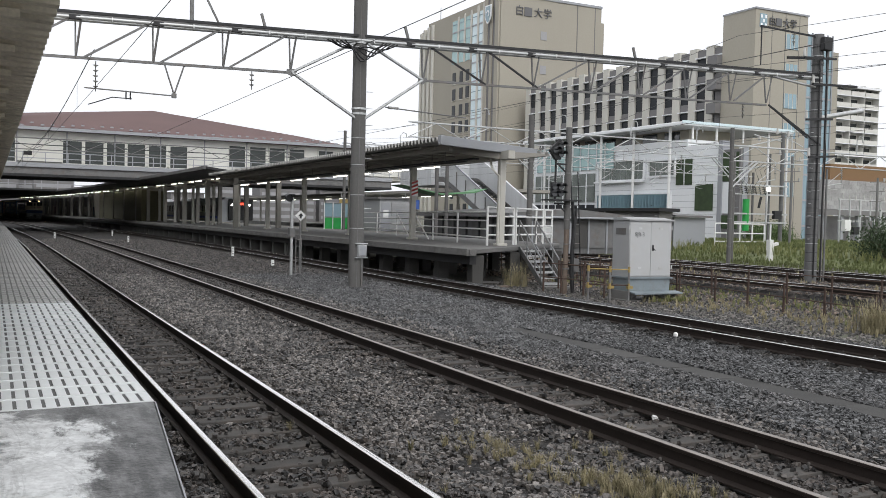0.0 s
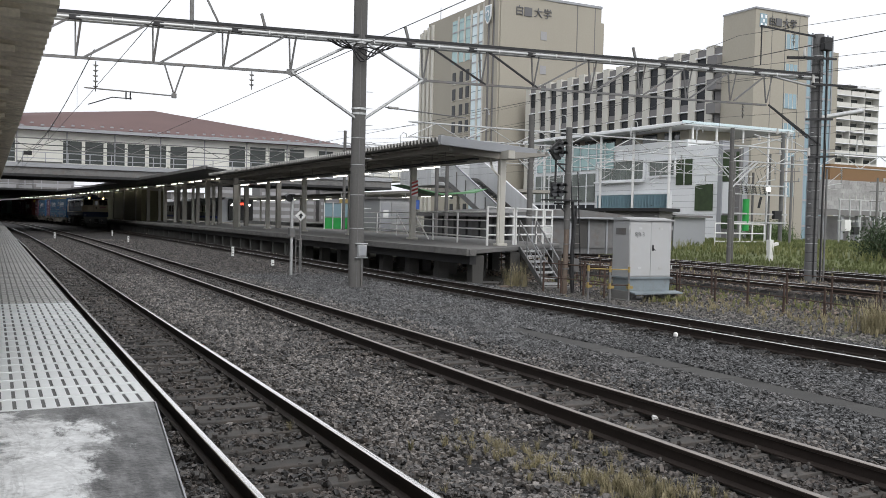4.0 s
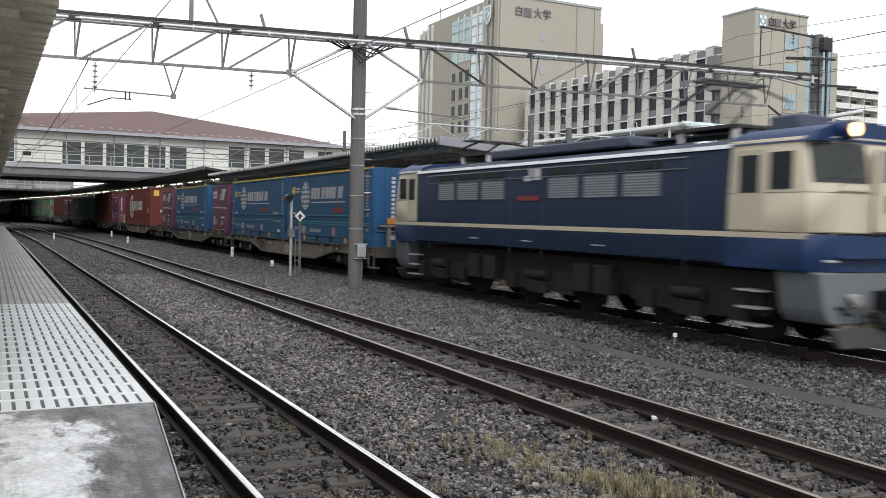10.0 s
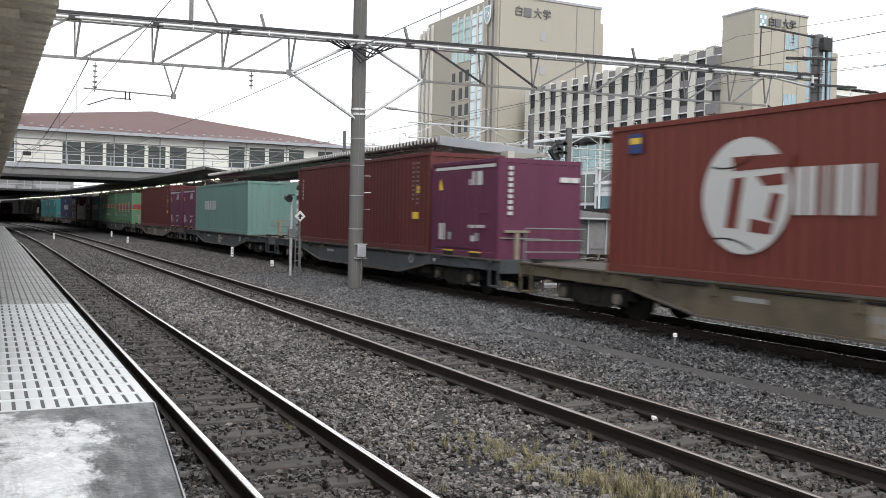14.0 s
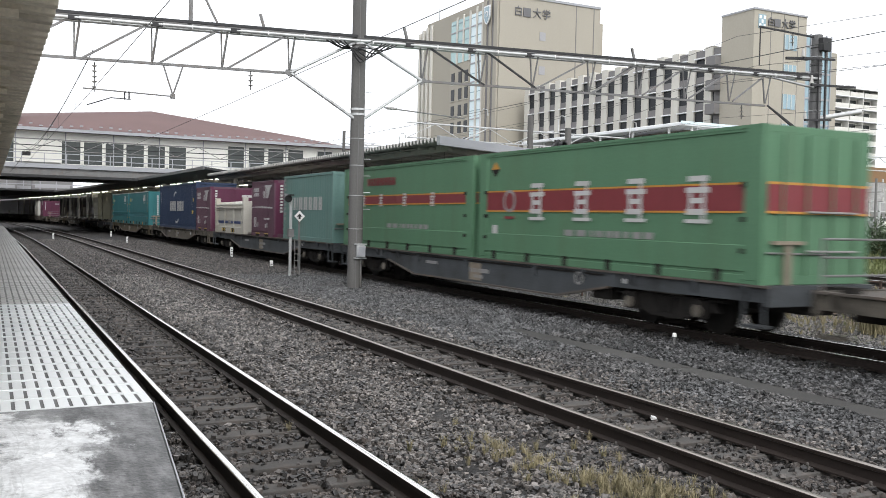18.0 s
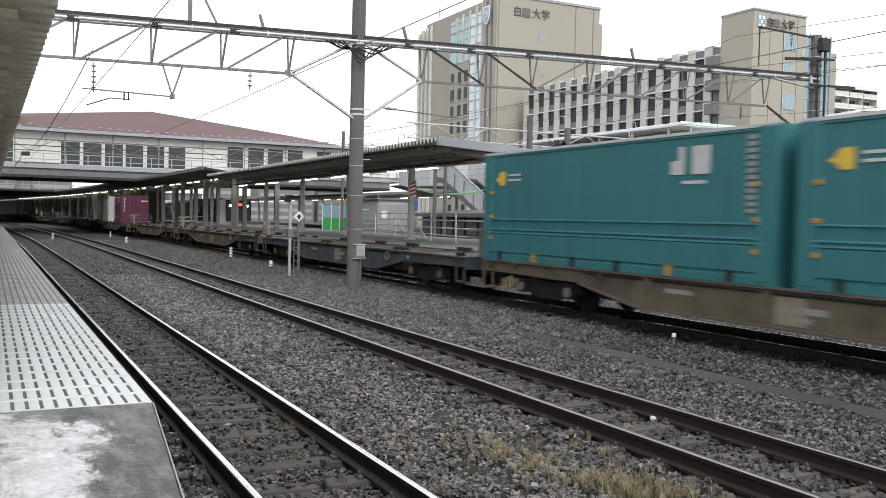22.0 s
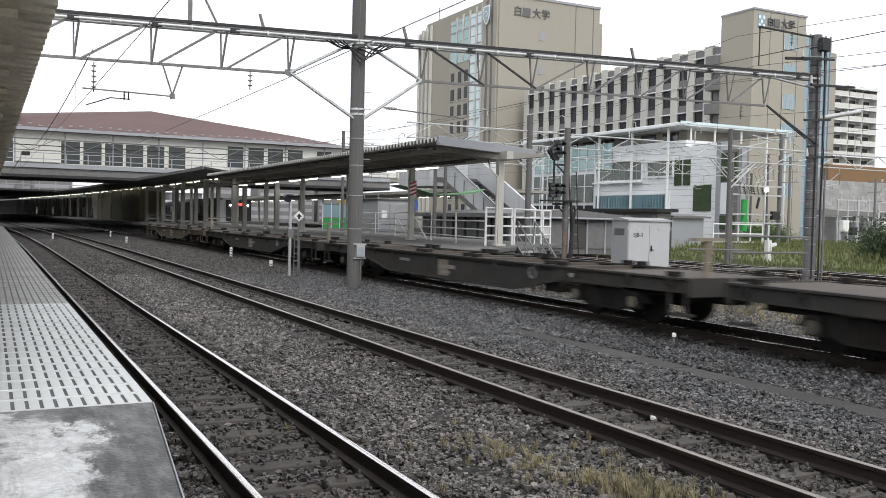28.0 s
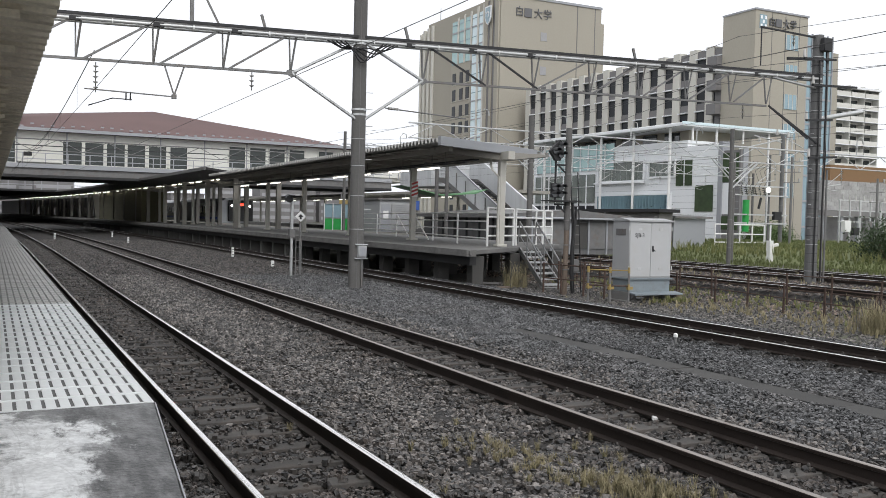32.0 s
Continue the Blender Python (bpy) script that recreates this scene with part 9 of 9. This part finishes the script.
    part("roof_hatch", Shape().box((-0.9, 5.2, 3.5), (0.9, 10.8, 3.72)), M["loco_roof"], t, bevel=0.04)
    part("horn_box", Shape().box((-0.35, 1.4, 3.52), (0.35, 2.1, 3.85)), M["loco_roof"], t, bevel=0.04)
    for y in (3.4, 12.3):
        up = y < 8
        pg = part("pantograph", Shape().box((-0.6, y - 0.8, 3.7), (0.6, y + 0.8, 3.76)), M["dark_steel"], t)
        zt = 4.1 if not up else 4.6
        for x in (-0.5, 0.5):
            for d in (-1, 1):
                part("arm", Shape().wire([(x, y + d * 0.6, 3.76), (x * 0.9, y + d * 1.05, (3.76 + zt) / 2), (x * 0.7, y + d * 0.15, zt)], 0.03, 6), M["dark_steel"], pg)
        part("collector_bow", Shape().rod((-0.8, y - 0.15, zt), (0.8, y - 0.15, zt), 0.03, 6).rod((-0.8, y + 0.15, zt), (0.8, y + 0.15, zt), 0.03, 6), M["dark_steel"], pg)
        for x in (-0.5, 0.5):
            for d in (-0.7, 0.7):
                part("insulator", Shape().rod((x, y + d, 3.5), (x, y + d, 3.72), 0.07, 8), M["porcelain"], pg)
    # the body rides on its springs above the running gear
    for o in t.children:
        if o.name.split(".")[0] not in ("skirt", "snow_plough", "coupler", "coupler_ring", "brake_hose", "jumper_socket", "air_cock", "cab_step", "roof_walk", "roof_hatch", "horn_box", "pantograph"):
            o.location.z = 0.14
    # three bogies
    for y in (3.0, 7.95, 12.9):
        b = part("bogie", Shape().prism([(y - 1.75, 0.5), (y - 1.6, 0.85), (y + 1.6, 0.85), (y + 1.75, 0.5), (y + 0.7, 0.4), (y - 0.7, 0.4)], -1.12, -0.98, "x").prism([(y - 1.75, 0.5), (y - 1.6, 0.85), (y + 1.6, 0.85), (y + 1.75, 0.5)], 0.98, 1.12, "x").box((-1.1, y - 0.2, 0.55), (1.1, y + 0.2, 0.8)), M["gear"], t)
        for dy in (-1.2, 1.2):
            part("wheelset", Shape().disc((-0.56, y + dy, 0.56), 0.56, "x", 0.13, 24).disc((0.56, y + dy, 0.56), 0.56, "x", 0.13, 24).rod((-0.9, y + dy, 0.56), (0.9, y + dy, 0.56), 0.1, 8), M["gear"], b)
            part("axle_box", Shape().box((-1.22, y + dy - 0.2, 0.38), (-1.08, y + dy + 0.2, 0.74)), M["gear"], b)
        part("brake_cylinder", Shape().rod((-1.2, y - 0.4, 0.75), (-1.2, y + 0.4, 0.75), 0.11, 10), M["gear"], b)
        part("sand_box", Shape().box((-1.25, y - 0.35, 0.35), (-1.05, y + 0.35, 0.62)), M["gear"], b)
    part("underframe", Shape().box((-1.0, 1.2, 0.55), (1.0, 14.7, 1.21)), M["gear"], t)
    for y in (5.2, 5.9, 9.8, 10.6):
        part("equipment_box", Shape().box((-1.3, y, 0.5), (-0.95, y + 0.55, 1.1)), M["gear"], t, bevel=0.02)
    return t


TRAIN = [(locomotive(), -0.68, 8.0)]   # thing, distance behind the leading end, half its length
blue = lambda: container("eco31", 9.41, 2.6, 2.49, "wing", "eco", "eco_end", wing_marks("eco"), "bright blue wing-sided container with white lettered marks")
purple = lambda: container("jr12", 3.715, 2.5, 2.45, "jr12", "purple", "magenta", jr12_marks(True), "weathered purple short container with a white stripe")
magenta = lambda: container("jr12b", 3.715, 2.5, 2.45, "jr12", "magenta", "magenta", jr12_marks(False), "dark magenta short container with a white emblem")
CARS = [
    [(blue, 0.62, 9.41), (blue, 10.25, 9.41)],
    [(purple, 0.25, 3.715), (blue, 5.2, 9.41), (purple, 15.9, 3.715)],
    [(lambda: container("ts40", 12.19, 2.86, 2.44, "ribbed", "ts", None, ts_marks(), "rust-red corrugated long container with a white ring emblem"), 4.4, 12.19)],
    [(magenta, 0.6, 3.715), (lambda: container("dark40", 12.19, 2.86, 2.44, "ribbed", "darkred", None, plain40_marks(), "plain dark red corrugated long container"), 4.45, 12.19)],
    [(lambda: container("foam40", 12.19, 2.6, 2.44, "ribbed", "seafoam", None, foam_marks((0.5, 0.5, 0.5, 0.45, 0.5), 3.5, 5.4), "faded sea-green corrugated long container with white blocks"), 4.25, 12.19), (magenta, 16.5, 3.715)],
    [(magenta, 0.5, 3.715), (lambda: container("dark40", 12.19, 2.86), 4.35, 12.19)],
    [(lambda: container("green31", 9.41, 2.6, 2.49, "wing", "green", "green", wing_marks("green"), "green wing-sided container with a red band and white marks"), 0.6, 9.41), (lambda: container("green31b", 9.41, 2.6, 2.49, "wing", "green", "green", wing_marks("green_small"), "weathered green wing-sided container, thin red band, small marks"), 10.3, 9.41)],
    [(lambda: container("foam20", 6.06, 2.6, 2.44, "ribbed", "seafoam", None, foam_marks((0.5, 0.3, 0.16, 0.5, 0.5, 0.46, 0.5, 0.4), 2.25, 2.75), "faded sea-green corrugated short container with white blocks"), 0.6, 6.06), (purple, 8.1, 3.715), (open_top, 13.4, 6.06)],
    [(purple, 0.4, 3.715), (lambda: container("navy40", 12.19, 2.86, 2.44, "ribbed", "navy", None, cma_marks(), "navy blue corrugated long container with a white name and arcs"), 4.3, 12.19)],
    [(lambda: container("teal31", 9.41, 2.6, 2.49, "wing", "teal", "teal", wing_marks("teal"), "teal wing-sided container with white emblem"), 0.7, 9.41), (lambda: container("teal31", 9.41, 2.6), 10.5, 9.41)],
    [], [], [],
    [(magenta, 4.5, 3.715), (lambda: container("white12", 3.715, 2.5, 2.45, "jr12", "white", "white", jr12_marks(False)[:5] + [("arc_mark", Shape().ring((X - 0.014, 0.35, 1.45), 0.75, 0.1, "x", 0.004, 18, 20, 160), "decal_dim"), ("arc_mark", Shape().ring((X - 0.014, -0.1, 1.2), 0.6, 0.08, "x", 0.004, 16, 190, 330), "decal_dim")], "stained off-white short container"), 12.1, 3.715)],
    [], [], [], [],
]
pale, olive, slate, sooty = (("wagon", "long weathered grey flat container wagon with fish-bellied sills"), ("wagon_olive", "long olive-brown flat container wagon with fish-bellied sills"),
                     ("wagon_slate", "long blue-grey flat container wagon with fish-bellied sills"),
                     ("wagon_sooty", "long sooty black flat container wagon with fish-bellied sills"))
COATS = [pale, pale, olive, slate, slate, pale, slate, slate, pale, olive, slate, olive, olive, pale, sooty, sooty, sooty, olive]
for i, load in enumerate(CARS):
    front = 16.5 + 20.4 * i
    car = wagon()
    shade, words = COATS[i % len(COATS)]
    car["label"] = words
    for o in car.children:
        if o.name.split(".")[0] in ("side_sill", "sill_bracket", "end_sill", "step", "stiffener") + (("sill_flange", "lower_flange") if shade == "wagon_sooty" else ()):
            o.material_slots[0].link = "OBJECT"
            o.material_slots[0].material = M[shade]
    TRAIN.append((car, front + 10.2, 0.0))
    for make, off, length in load:
        TRAIN.append((make(), front + off + length / 2, 0.0))


def run(t):
    """How far the train's leading end has come by t; it is at y = 18.68 at 9.5 s."""
    return 18.68 - 17.3 * (t - 9.5) - 0.055 * max(0.0, t - 15) ** 2


def motions():
    for ob, behind, half in TRAIN:
        z = 1.0 if ob.name.startswith("freight") else 0.0
        rows = []
        for k in range(0, 65):
            t = k * 0.5
            y = run(t) + behind
            if half:
                c = y + half
                h = heading(c)
                m = pose(12.342 + bend(c), c, z, 0, 0, h) @ pose(0, -half, 0)
            else:
                m = pose(12.342 + bend(y), y, z, 0, 0, heading(y))
            rows.append((t, m))
        walk(ob, rows)


motions()
